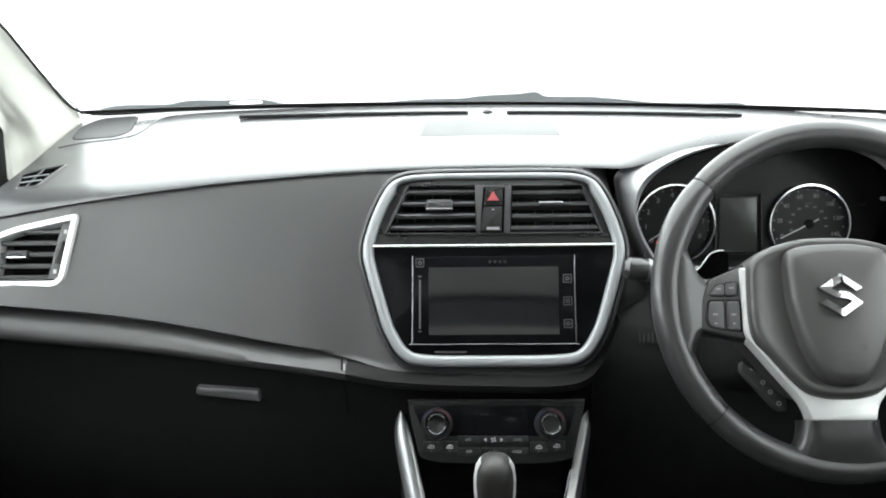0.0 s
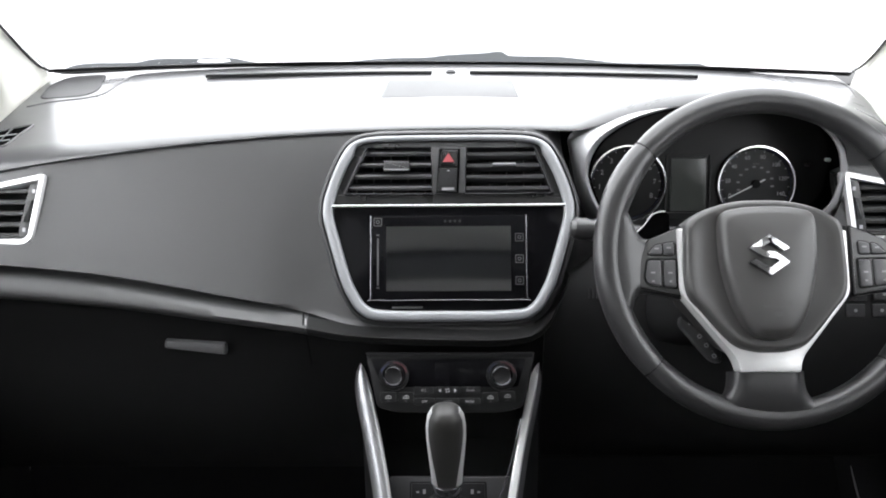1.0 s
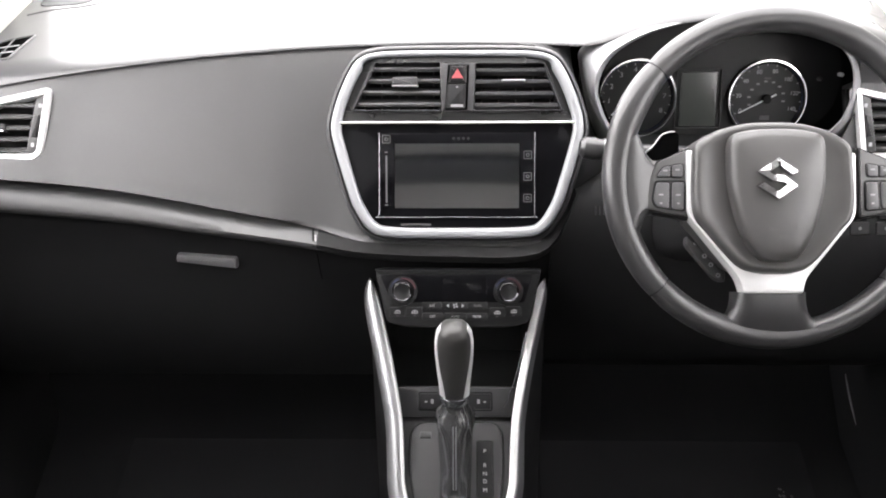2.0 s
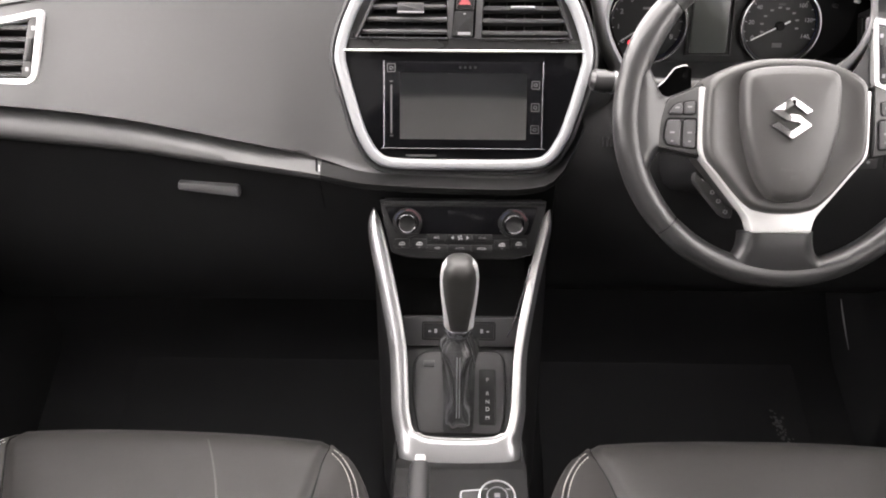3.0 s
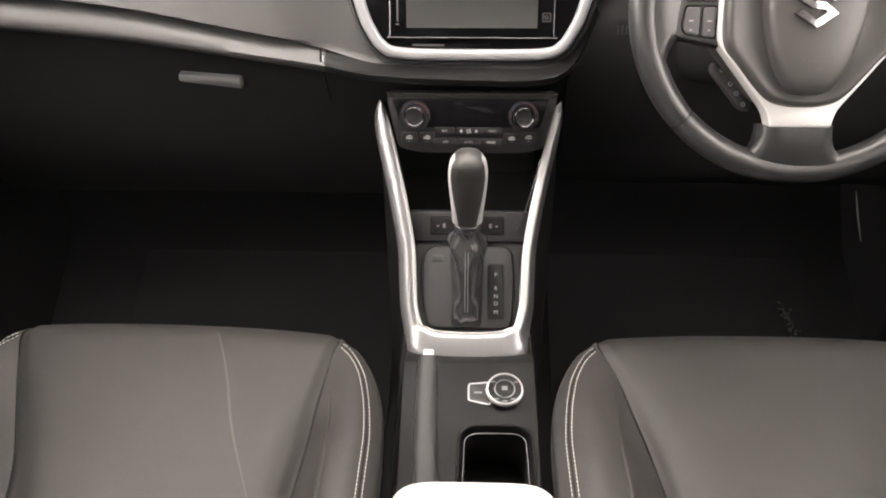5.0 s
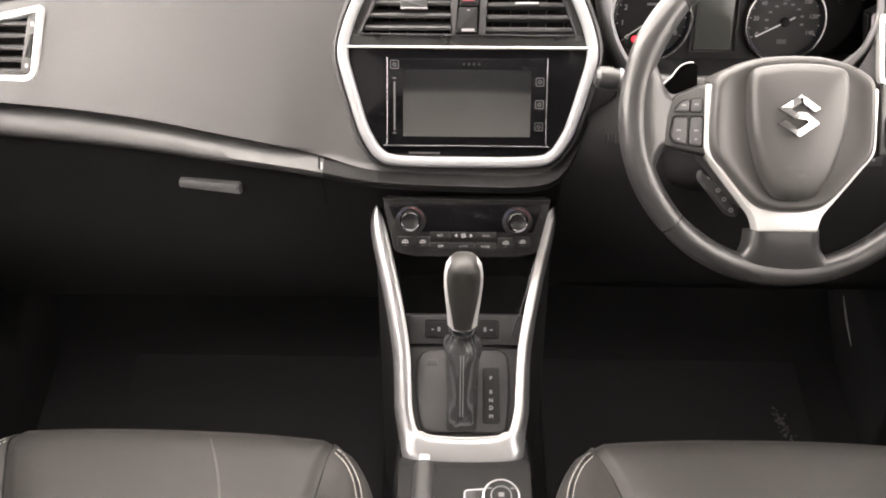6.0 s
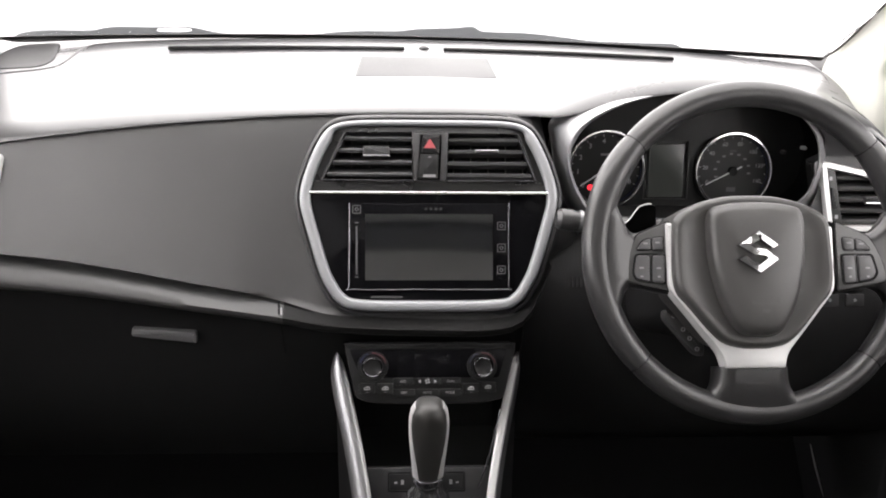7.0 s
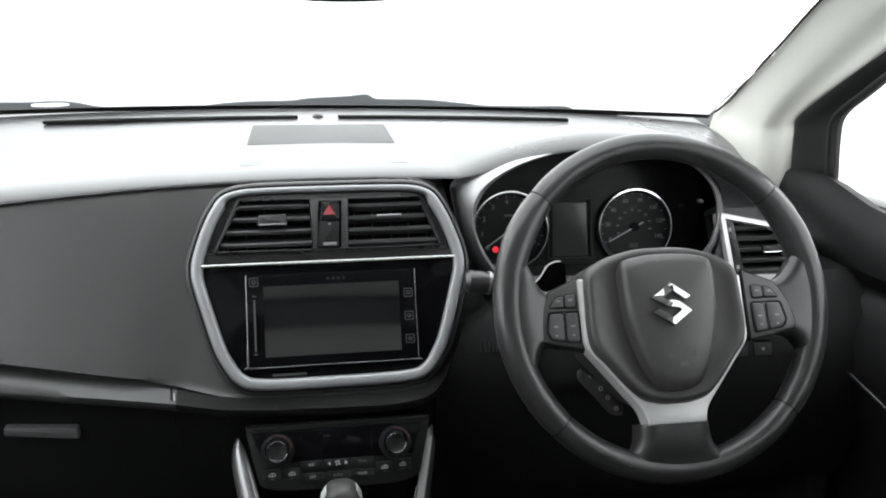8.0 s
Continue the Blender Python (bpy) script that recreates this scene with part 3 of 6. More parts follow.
def build_dashboard():
    dash = thing("dashboard", Matrix.Translation((0, 1.2, 0.6)), "dark grey soft-touch dashboard across the car", "dashboard")
    inv = Matrix.Translation((0, -1.2, -0.6))

    def put(name, bm, mat, parent=dash, label="", smooth=35):
        bm.transform(inv)
        return part(name, bm, mat, parent, label, smooth)

    # upper pad with rounded nose
    rows = []
    for x in np.linspace(-0.652, 0.612, 90):
        hoodish = max(0.0, 1 - ((x - 0.385) / 0.225) ** 2) if x > 0.1 else 0.0
        zn = dash_z(x, 1.075)
        base_n = 0.852 - 0.11 * x * x
        lip = 0.843 - 0.146 * x * x + (zn - base_n - 0.0015) * 0.95
        lip = lip + (max(lip, zn - 0.0130) - lip) * smooth01(hoodish / 0.22) + 0.0042 * (1 - smooth01(hoodish / 0.22))
        y0 = 1.056 - 0.012 * hoodish
        nar = lambda y: x * (1 + (0.030 if x > 0 else 0.010) * smooth01((y - 1.18) / 0.16))
        ring = [(nar(1.50), 1.480, dash_z(x, 1.480))]
        for y in (1.46, 1.42, 1.38, 1.34, 1.30, 1.26, 1.22, 1.18, 1.15, 1.125, 1.105):
            ring.append((nar(y), y + (y0 - 1.056) * 0.5, dash_z(x, y)))
        h = zn - lip
        for k in range(9):
            a = math.pi / 2 * k / 8
            ring.append((x, y0 + 0.036 * (1 - math.sin(a)), dash_z(x, 1.092 - 0.036 * math.sin(a)) - h * 0.93 * (1 - math.cos(a))))
        ring += [(x, y0 + 0.001, zn - h * 0.92), (x, y0 + 0.006, lip),
                 (x, y0 + 0.018, lip + 0.001), (x, y0 + 0.03, lip - 0.004), (nar(1.15), 1.15, lip - 0.004), (nar(1.50), 1.50, 0.80)]
        rows.append(ring)
    put("upper_pad", loops(bmesh.new(), rows), PAD, smooth=50)

    # soft panel in front of the passenger
    strip = [(-0.715, 1.000, 0.702, 0.690, 0.662), (-0.568, 1.000, 0.688, 0.675, 0.647), (-0.426, 0.998, 0.672, 0.658, 0.634), (-0.284, 0.985, 0.650, 0.638, 0.6185),
             (-0.184, 0.972, 0.635, 0.626, 0.609), (-0.120, 0.958, 0.622, 0.617, 0.603), (0.0, 0.952, 0.617, 0.613, 0.600), (0.095, 0.955, 0.620, 0.615, 0.602), (0.125, 0.968, 0.634, 0.629, 0.620), (0.150, 1.002, 0.672, 0.669, 0.666)]
    col = lambda k, x: lerp_table(x, [(r[0], r[k]) for r in strip])
    rows = []
    hole = offset(RIM, -0.0035)
    for x in np.linspace(-0.715, 0.105, 220):
        zl = 0.843 - 0.146 * x * x + 0.001
        zr, yr = col(2, x), col(1, x)
        yt = 1.062
        ring = []
        for k in range(61):
            t = k / 60
            z = zl + (zr - zl) * t
            y = yt + (yr - yt) * (t ** 0.85) + 0.006 * math.sin(math.pi * t) + 0.012 * t * smooth01((x + 0.24) / 0.09) + (0.05 if inside(hole, x, (z - 0.65) / math.cos(radians(LEAN))) else 0.0)
            dent = smooth01((-x - 0.5200 - (0.795 - z) * 0.177) / 0.004) * smooth01((0.616 + x) / 0.004) * smooth01((z - 0.7125) / 0.003) * smooth01((0.790 - 0.195 * (-x - 0.516) - z) / 0.003)
            ring.append((x, y + 0.06 * dent - 0.004 * smooth01((-x - 0.450 - (0.80 - z) * 0.45) / 0.10), z))
        ring += [(x, yr + 0.006, zr - 0.004), (x, yr + 0.05, zr - 0.004), (x, 1.19, zl - 0.06), (x, 1.19, zl)]
        rows.append(ring)
    put("passenger_panel", loops(bmesh.new(), rows), PANEL, smooth=50)

    rows = []
    for z, y0, x0, x1 in ((0.600, 1.060, 0.090, 0.150), (0.640, 1.020, 0.120, 0.175), (0.690, 1.000, 0.150, 0.190), (0.735, 1.010, 0.150, 0.172), (0.775, 1.022, 0.142, 0.154), (0.805, 1.030, 0.134, 0.146), (0.835, 1.036, 0.112, 0.142), (0.846, 1.040, 0.090, 0.138)):
        rows.append([(x0 - 0.02, y0 + 0.012, z), (x0 + 0.004, y0 + 0.006, z), (x0 + 0.012, y0 + 0.012, z), (x1, y0 + 0.045, z), (x1 + 0.006, y0 + 0.09, z), (x0 - 0.02, y0 + 0.09, z)])
    put("stack_cheek", loops(bmesh.new(), rows), UNDER, smooth=60)

    # trim ledge under the panel
    rows = []
    for x in np.linspace(-0.715, 0.15, 70):
        y, zt, zb = col(1, x), col(3, x), col(4, x)
        rows.append([(x, y + 0.02, zt + 0.004), (x, y + 0.003, zt), (x, y - 0.006, zt - 0.006), (x, y - 0.013, zb + 0.008), (x, y - 0.012, zb + 0.002), (x, y - 0.006, zb - 0.003), (x, y + 0.05, zb - 0.008), (x, y + 0.06, zt)])
    put("trim_ledge", loops(bmesh.new(), [r for r in rows if r[0][0] < -0.175]), PANEL, smooth=60)
    put("centre_ledge", loops(bmesh.new(), [r for r in rows if r[0][0] > -0.186]), DECKING, label="black ledge under the centre stack", smooth=60)
    # joint in the ledge
    xs = -0.181
    y, zt, zb = col(1, xs), col(3, xs), col(4, xs)
    put("ledge_joint", tube([(xs - 0.001, y + 0.004, zt + 0.004), (xs, y - 0.0065, zt - 0.006), (xs + 0.001, y - 0.0125, zb + 0.006), (xs + 0.002, y - 0.005, zb - 0.004)], 0.0013, 8), DEEP)
    # light grey tube painting the highlight on the edge beside the joint
    put("ledge_glint", tube([(xs + 0.0025, y - 0.0015, zt - 0.0015), (xs + 0.003, y - 0.0066, zt - 0.006), (xs + 0.0035, y - 0.0098, zt - 0.4 * (zt - zb))], 0.0009, 8), GRAPHITE, label="painted highlight beside the ledge joint")

    # glovebox lid with pull
    rows = []
    for x in np.linspace(-0.70, -0.122, 16):
        zb = col(4, x)
        rows.append([(x, 1.005, zb - 0.006), (x, 1.018, zb - 0.04), (x, 1.026, 0.54), (x, 1.04, 0.44), (x, 1.10, 0.34), (x, 1.2, 0.30), (x, 1.25, 0.30), (x, 1.08, zb - 0.01)])
    lid = put("glovebox_lid", loops(bmesh.new(), rows), UNDER)
    pull = prism(rounded([(-0.3740, 0.5790), (-0.2940, 0.5730), (-0.2940, 0.5570), (-0.3760, 0.5670)], 0.004), 0, 0.010, 0.004)
    pull.transform(Matrix(((1, 0, 0, 0), (0, 0, -1, 1.0205), (0, 1, 0, 0), (0, 0, 0, 1))))
    put("lid_joint", tube(spline([(-0.1880, 1.0080, 0.5950), (-0.1870, 1.0150, 0.5780), (-0.1860, 1.0190, 0.5600), (-0.1840, 1.0220, 0.5380)], 4), 0.0012, 6), DEEP, lid)
    put("pull_handle", pull, PULL, lid, "smoked silver glovebox pull")

    # lower panel on the driver's side
    rows = []
    for x in np.linspace(0.122, 0.715, 16):
        rows.append([(x, 1.075, 0.70), (x, 1.02, 0.655), (x, 1.0, 0.60), (x, 1.02, 0.50), (x, 1.06, 0.40), (x, 1.2, 0.30), (x, 1.25, 0.30), (x, 1.22, 0.70)])
    put("knee_panel", loops(bmesh.new(), rows), UNDER)
    rows = []
    for x in np.linspace(-0.1215, 0.1215, 8):
        rows.append([(x, 1.000, 0.60), (x, 1.022, 0.54), (x, 1.036, 0.44), (x, 1.09, 0.34), (x, 1.16, 0.20), (x, 1.2, 0.20), (x, 1.1, 0.60)])
    put("centre_lower_panel", loops(bmesh.new(), rows), UNDER)
    # panel between the instruments and the right door
    rows = []
    bow = [(0.66, 0.470), (0.70, 0.490), (0.735, 0.508), (0.758, 0.5155), (0.784, 0.518), (0.810, 0.513), (0.833, 0.499), (0.850, 0.480)]
    for u in np.linspace(0, 1, 80):
        at = lambda z: lerp_table(z, bow) + u * (0.614 - lerp_table(z, bow))
        d = lambda x, z: 0.055 * smooth01((x - 0.5120 - (0.785 - z) * 0.166) / 0.004) * smooth01((0.611 - x) / 0.004) * smooth01((z - 0.6980) / 0.003) * smooth01((0.779 - 0.21 * (x - 0.509) - z) / 0.003)
        zt = dash_z(at(0.835), 1.075) - 0.014
        ring = [(at(zt), 1.072, zt), (at(0.815), 1.078, min(0.815, zt - 0.003))]
        for z in np.linspace(0.79, 0.69, 30):
            x = at(z)
            ring.append((x, 1.084 - (0.79 - z) * 0.2 + d(x, z), float(z)))
        rows.append(ring + [(at(0.66), 1.055, 0.66), (max(at(0.66), 0.590), 1.2, 0.66), (max(at(0.70), 0.590), 1.2, 0.78)])
    put("outer_panel", loops(bmesh.new(), rows), TRIM_DARK)
    # row of small air slots beside the column
    for k in range(5):
        bm = prism(rounded([(-0.0012, -0.006), (0.0012, -0.006), (0.0012, 0.006), (-0.0012, 0.006)], 0.0008), -0.001, 0.0012)
        bm.transform(leaned(0.179 + 0.0052 * k, 1.0135, 0.640, 20))
        put("air_slot", bm, TRIM_DARK)
    # small switches low on the driver's side
    for x, z in ((0.515, 0.640), (0.548, 0.640), (0.515, 0.618), (0.548, 0.618)):
        bm = prism(rounded([(-0.012, -0.008), (0.012, -0.008), (0.012, 0.008), (-0.012, 0.008)], 0.002), -0.002, 0.004, 0.001)
        bm.transform(leaned(x, 1.008, z, 15))
        key = put("switch", bm, BLACK)
        bm = prism(circle(0, 0, 0.0022, 10), 0.004, 0.0045)
        bm.transform(leaned(x, 1.008, z, 15))
        put("mark", bm, DIM, key)

    # defroster slots, sensor and lid on top
    for s in (-1, 1):
        path = [(s * x, 1.400 - 0.16 * (x - 0.03) ** 2, dash_z(s * x, 1.40) + 0.0012) for x in np.linspace(0.031, 0.395, 16)]
        rows = []
        for k, p in enumerate(path):
            w = 0.0115 * (1 - 0.60 * smooth01((k - 11) / 4))
            rows.append([(p[0], p[1] - w, p[2] - 0.003), (p[0], p[1] - w, p[2] + 0.0015), (p[0], p[1] - w * 0.7, p[2] + 0.0015), (p[0], p[1] - w * 0.6, p[2]), (p[0], p[1] + w * 0.6, p[2]), (p[0], p[1] + w * 0.7, p[2] + 0.0015), (p[0], p[1] + w, p[2] + 0.0015), (p[0], p[1] + w, p[2] - 0.003)])
        put("defroster_slot", loops(bmesh.new(), rows), DEEP, label="long black defroster slot")
        # corner speaker cover
        q = rounded([(-0.634, 1.303), (-0.566, 1.304), (-0.556, 1.330), (-0.576, 1.418), (-0.630, 1.405), (-0.645, 1.369)] if s < 0 else [(0.604, 1.262), (0.550, 1.322), (0.542, 1.404), (0.622, 1.385), (0.624, 1.349)], 0.014, 6)
        bm = bmesh.new()
        loops(bm, [[(p[0], p[1], dash_z(p[0], p[1]) + h) for p in offset(q, d)] for d, h in ((0.004, -0.004), (0.003, 0.0010), (0.0015, 0.0014), (0.0, 0.0006))])
        put("speaker_cover", bm, COVER, label="dark grille cover in the dashboard's corner")
    ridge = [(-0.640, 1.268), (-0.608, 1.283), (-0.543, 1.303), (-0.531, 1.380), (-0.513, 1.412), (-0.44, 1.436), (-0.3, 1.455), (0, 1.465), (0.3, 1.450), (0.44, 1.429), (0.500, 1.411), (0.516, 1.370), (0.530, 1.322), (0.562, 1.290), (0.604, 1.245)]
    put("rear_ridge", tube([(p[0], p[1], dash_z(p[0], p[1])) for p in spline(ridge, 8)], 0.003, 8, squash=0.6), TRIM_DARK)
    bm = lathe([(0.009, -0.003), (0.008, 0.002), (0.005, 0.004), (0.001, 0.0045)], 16)
    bm.transform(Matrix.Translation((0, 1.405, dash_z(0, 1.405))))
    put("light_sensor", bm, BLACK)
    def on_top(x0, x1, x2, x3, y0, y1, h):
        q = rounded([(x0, y0), (x1, y0), (x2, y1), (x3, y1)], 0.004, 3)
        return loops(bmesh.new(), [[(p[0], p[1], dash_z(p[0], p[1]) + hh) for p in offset(q, d)] for d, hh in ((0.0012, -0.0006), (0.0, h * 0.6), (-0.002, h))])
    put("storage_lid", on_top(-0.103, 0.103, 0.099, -0.099, 1.108, 1.213, 0.0004), PAD)
    put("speaker_grille", on_top(-0.099, 0.099, 0.096, -0.096, 1.219, 1.345, 0.0008), MESH, label="flat dark grille panel")
    return dash


build_shell()
side_shell(-1)
side_shell(1)
build_kick_panel()
build_dashboard()


# ---- centre stack ----
def slat_set(thing_ob, corners, n, tilt, tab=None, tab_mat=None, depth=0.022, shift=0.0):
    """Louvre slats across a four-cornered opening (local x, y), with a finger tab."""
    (ax, ay), (bx, _), (cx, _), (dx, dy) = corners      # bottom left, bottom right, top right, top left
    for k in range(n):
        t = (k + 0.5 + shift) / n
        x0, x1 = ax + (dx - ax) * t, bx + (cx - bx) * t
        y = ay + (dy - ay) * t
        sec = [(-0.0030, -0.001), (-0.0020, 0.0010), (0.0010, 0.0014), (0.0026, 0.0), (0.0014, -depth), (-0.0014, -depth)]
        ca, sa = math.cos(tilt), math.sin(tilt)
        ring = [(y + a * ca - b * sa, -0.005 + a * sa + b * ca) for a, b in sec]
        part("slat", loops(bmesh.new(), [[(x0 + 0.001, a, b) for a, b in ring], [(x1 - 0.001, a, b) for a, b in ring]]), TRIM_DARK, thing_ob)
    if tab:
        x, y, w, h = tab
        part("tab", prism(rounded([(x - w / 2, y - h / 2), (x + w / 2, y - h / 2), (x + w / 2, y + h / 2), (x - w / 2, y + h / 2)], 0.002), -0.012, 0.002, 0.002), tab_mat or TRIM_DARK, thing_ob)
        if h > 0.006:
            part("tab_edge", prism(rounded([(x - w / 2, y - h / 2 - 0.0008), (x + w / 2, y - h / 2 - 0.0008), (x + w / 2, y - h / 2 + 0.0012), (x - w / 2, y - h / 2 + 0.0012)], 0.0005), -0.006, 0.0026, 0.0005), RAILING, thing_ob)


def build_stack():
    bez = thing("centre_stack", STACK, "gloss black centre stack in a six-sided satin silver frame", "centre stack")
    def inward(d):
        """The rim's outline moved by d, half as far along its top bar."""
        out = []
        for p, q in zip(RIM, offset(RIM, 1.0)):
            k = d * (1 - 0.48 * smooth01((p[1] - 0.186) / 0.012))
            out.append(Vector((p[0] + (q[0] - p[0]) * k, p[1] + (q[1] - p[1]) * k)))
        return out
    rings = [[(p[0], p[1], z) for p in inward(d)] for d, z in [(0.0006, -0.02), (0.0006, 0.0), (-0.0008, 0.0030), (-0.0030, 0.0044), (-0.0095, 0.0040), (-0.0118, 0.0022), (-0.0127, -0.003), (-0.0127, -0.02)]]
    part("silver_frame", loops(bmesh.new(), rings + [rings[0]], cap=False), SILVER, bez, smooth=60)
    part("surround", hoop(RIM, [(0.0085, -0.03), (0.0080, -0.010), (0.0060, -0.0060), (0.0040, -0.0055), (0.0020, -0.008), (0.0005, -0.011), (0.0005, -0.03)]), TRIM_DARK, bez, smooth=60)
    inner = inward(-0.012)

    def clip(P, y, above):
        out = []
        m = len(P)
        for i in range(m):
            a, b = P[i - 1], P[i]
            ina, inb = (a[1] > y) == above, (b[1] > y) == above
            if ina != inb:
                t = (y - a[1]) / (b[1] - a[1])
                out.append(Vector((a[0] + (b[0] - a[0]) * t, y)))
            if inb:
                out.append(Vector(b))
        return out
    part("gloss_panel", prism(clip(inner, 0.1145, False), -0.02, -0.003, 0.001), GLOSS, bez, "piano-black panel")
    # silver bar across
    part("cross_bar", prism(rounded([(-0.1455, 0.1140), (0.1455, 0.1140), (0.1440, 0.1175), (-0.1440, 0.1175)], 0.001), -0.02, 0.003, 0.001), CHROME, bez, "bright bar across the stack")
    # face with the two vent openings: pieces round them
    top = clip(inner, 0.1175, True)
    openL = [(-0.1280, 0.1310), (-0.0190, 0.1305), (-0.0200, 0.1885), (-0.1000, 0.1885)]
    openR = [(0.0200, 0.1305), (0.1280, 0.1305), (0.1065, 0.1875), (0.0225, 0.1875)]
    back = prism(offset(top, 0.0), -0.05, -0.034)
    part("vent_backing", back, DEEP, bez)
    y0, y1 = 0.1302, 0.1888
    part("face_top", prism(clip(top, y1, True), -0.03, -0.002, 0.001), VENT, bez)
    part("face_bottom", prism(clip(top, y0, False), -0.03, -0.002, 0.001), VENT, bez)
    mid = clip(clip(top, y0, True), y1, False)
    for s in (-1, 1):
        side = [p for p in mid if p[0] * s > 0]
        side = sorted(side, key=lambda p: p[1])
        edge_in = [(s * 0.1285, y0), (s * 0.1012 if s < 0 else 0.1062, y1)]
        poly = [tuple(p) for p in side] + edge_in[::-1]
        part("face_side", prism([Vector(p) for p in poly], -0.03, -0.002), VENT, bez)
    # passenger-side and driver-side vents
    for nm, q, tab, tm, tilt in (("l", openL, (-0.0637, 0.1662, 0.0318, 0.0115), TRIM_DARK, 0.35), ("r", openR, (0.0692, 0.1668, 0.0290, 0.0036), RAILING, -0.15)):
        v = thing("air_vent", STACK, "black centre air vent with level louvres", "air vent", "centre air vents")
        part("frame", hoop(rounded(q, 0.003), [(0.0025, -0.02), (0.0025, -0.0005), (0.0005, 0.0005), (-0.0012, -0.002), (-0.0012, -0.03)]), VENT, v)
        slat_set(v, q, 4, tilt, tab, tm)
        outer_x = 0 if nm == "l" else 1
        foot_line = [(q[0][0] + 0.002, q[0][1] + 0.0005, 0.0004), (q[1][0] - 0.002, q[1][1] + 0.0005, 0.0004)]
        edge_line = [(q[outer_x][0], q[outer_x][1] + 0.001, 0.0004), (q[3 - outer_x][0], q[3 - outer_x][1] - 0.004, 0.0004)]
        part("edge_line", tube(foot_line, 0.0006, 6), SMOKE, v)
        part("edge_line", tube(edge_line, 0.0006, 6), SMOKE, v)
        for k in range(5):
            x = q[0][0] + (q[1][0] - q[0][0]) * (k + 0.5) / 5
            part("vane", prism([(x - 0.0006, 0.131), (x + 0.0006, 0.131), (x + 0.0006, 0.185), (x - 0.0006, 0.185)], -0.034, -0.027), BLACK, v)
    # hazard switch block
    hz = thing("hazard_switch", STACK, "black hazard switch with a red triangle between the vents", "switch")
    part("housing", prism([(-0.0176, 0.1302), (0.0202, 0.1302), (0.0227, 0.1886), (-0.0213, 0.1886)], -0.03, 0.0005, 0.0012), TRIM_DARK, hz)
    part("recess", prism(rounded([(-0.0150, 0.1316), (0.0128, 0.1316), (0.0150, 0.1858), (-0.0110, 0.1858)], 0.001), -0.002, 0.0012), SMOKED, hz)
    part("button", prism(rounded([(-0.0103, 0.1634), (0.0115, 0.1634), (0.0123, 0.1843), (-0.0082, 0.1843)], 0.0015), -0.002, 0.0050, 0.0015), VENT, hz)
    part("indicator", prism(rounded([(-0.0138, 0.1330), (0.0100, 0.1330), (0.0114, 0.1624), (-0.0112, 0.1624)], 0.0015), -0.002, 0.0042, 0.0012), UNDER, hz)
    part("triangle", prism([(-0.0068, 0.1694), (0.0078, 0.1694), (0.0005, 0.1805)], 0.0050, 0.0054), RED_PRINT, hz, "red warning triangle")
    bar("mark", 0.0000, 0.1362, 0.0150, 0.0032, 0.0042, DIM, hz)
    bar("mark", 0.0004, 0.1588, 0.0030, 0.0014, 0.0042, DIM, hz)

    # touchscreen
    ts = thing("touchscreen", STACK, "dark touchscreen, switched off, with a thin chrome edge", "screen")
    outline = rounded([(-0.0955, 0.0), (0.0955, 0.0), (0.0955, 0.1035), (-0.0955, 0.1035)], 0.003)
    part("body", prism(outline, -0.01, 0.0005, 0.001), GLOSS, ts)
    e = 0.0008
    line = [(-0.0955, 0.1040, e), (-0.0958, 0.004, e), (-0.0925, 0.0, e), (0.0925, 0.0, e), (0.0958, 0.004, e), (0.0955, 0.1040, e)]
    part("chrome_edge", tube(spline([line[0], (-0.0956, 0.05, e), line[1], line[2], (0, 0, e), line[3], line[4], (0.0956, 0.05, e), line[5]], 4), 0.0007, 8), SMOKE, ts)
    part("display", prism([(-0.0765, 0.0110), (0.0765, 0.0110), (0.0765, 0.0905), (-0.0765, 0.0905)], 0.0, 0.0009), SCREEN, ts, "dark grey display area")
    for x, y in ((-0.0870, 0.0960), (0.0870, 0.0765), (0.0870, 0.0500), (0.0870, 0.0235)):
        sq = rounded([(x - 0.005, y - 0.005), (x + 0.005, y - 0.005), (x + 0.005, y + 0.005), (x - 0.005, y + 0.005)], 0.001)
        part("touch_key", hoop(sq, [(0, 0.0005), (0, 0.0009), (-0.0008, 0.0009), (-0.0008, 0.0005)]), PRINT, ts)
        part("touch_mark", hoop(circle(x, y, 0.0024, 12), [(0, 0.0005), (0, 0.0009), (-0.001, 0.0009), (-0.001, 0.0005)]), PRINT, ts)
    bar("volume_line", -0.0870, 0.047, 0.0018, 0.058, 0.0005, PRINT, ts)
    bar("volume_mark", -0.0870, 0.080, 0.004, 0.0012, 0.0005, PRINT, ts)
    bar("volume_mark", -0.0870, 0.015, 0.004, 0.0012, 0.0005, PRINT, ts)
    for k in range(4):
        part("badge_mark", prism(circle(-0.004 + k * 0.006, 0.0968, 0.0018, 10), 0.0005, 0.0008), BLACK, ts)
    part("card_slot", prism(rounded([(-0.070, -0.0105), (-0.032, -0.0105), (-0.032, -0.0080), (-0.070, -0.0080)], 0.001), -0.005, -0.0022), FAINT, ts)


build_stack()


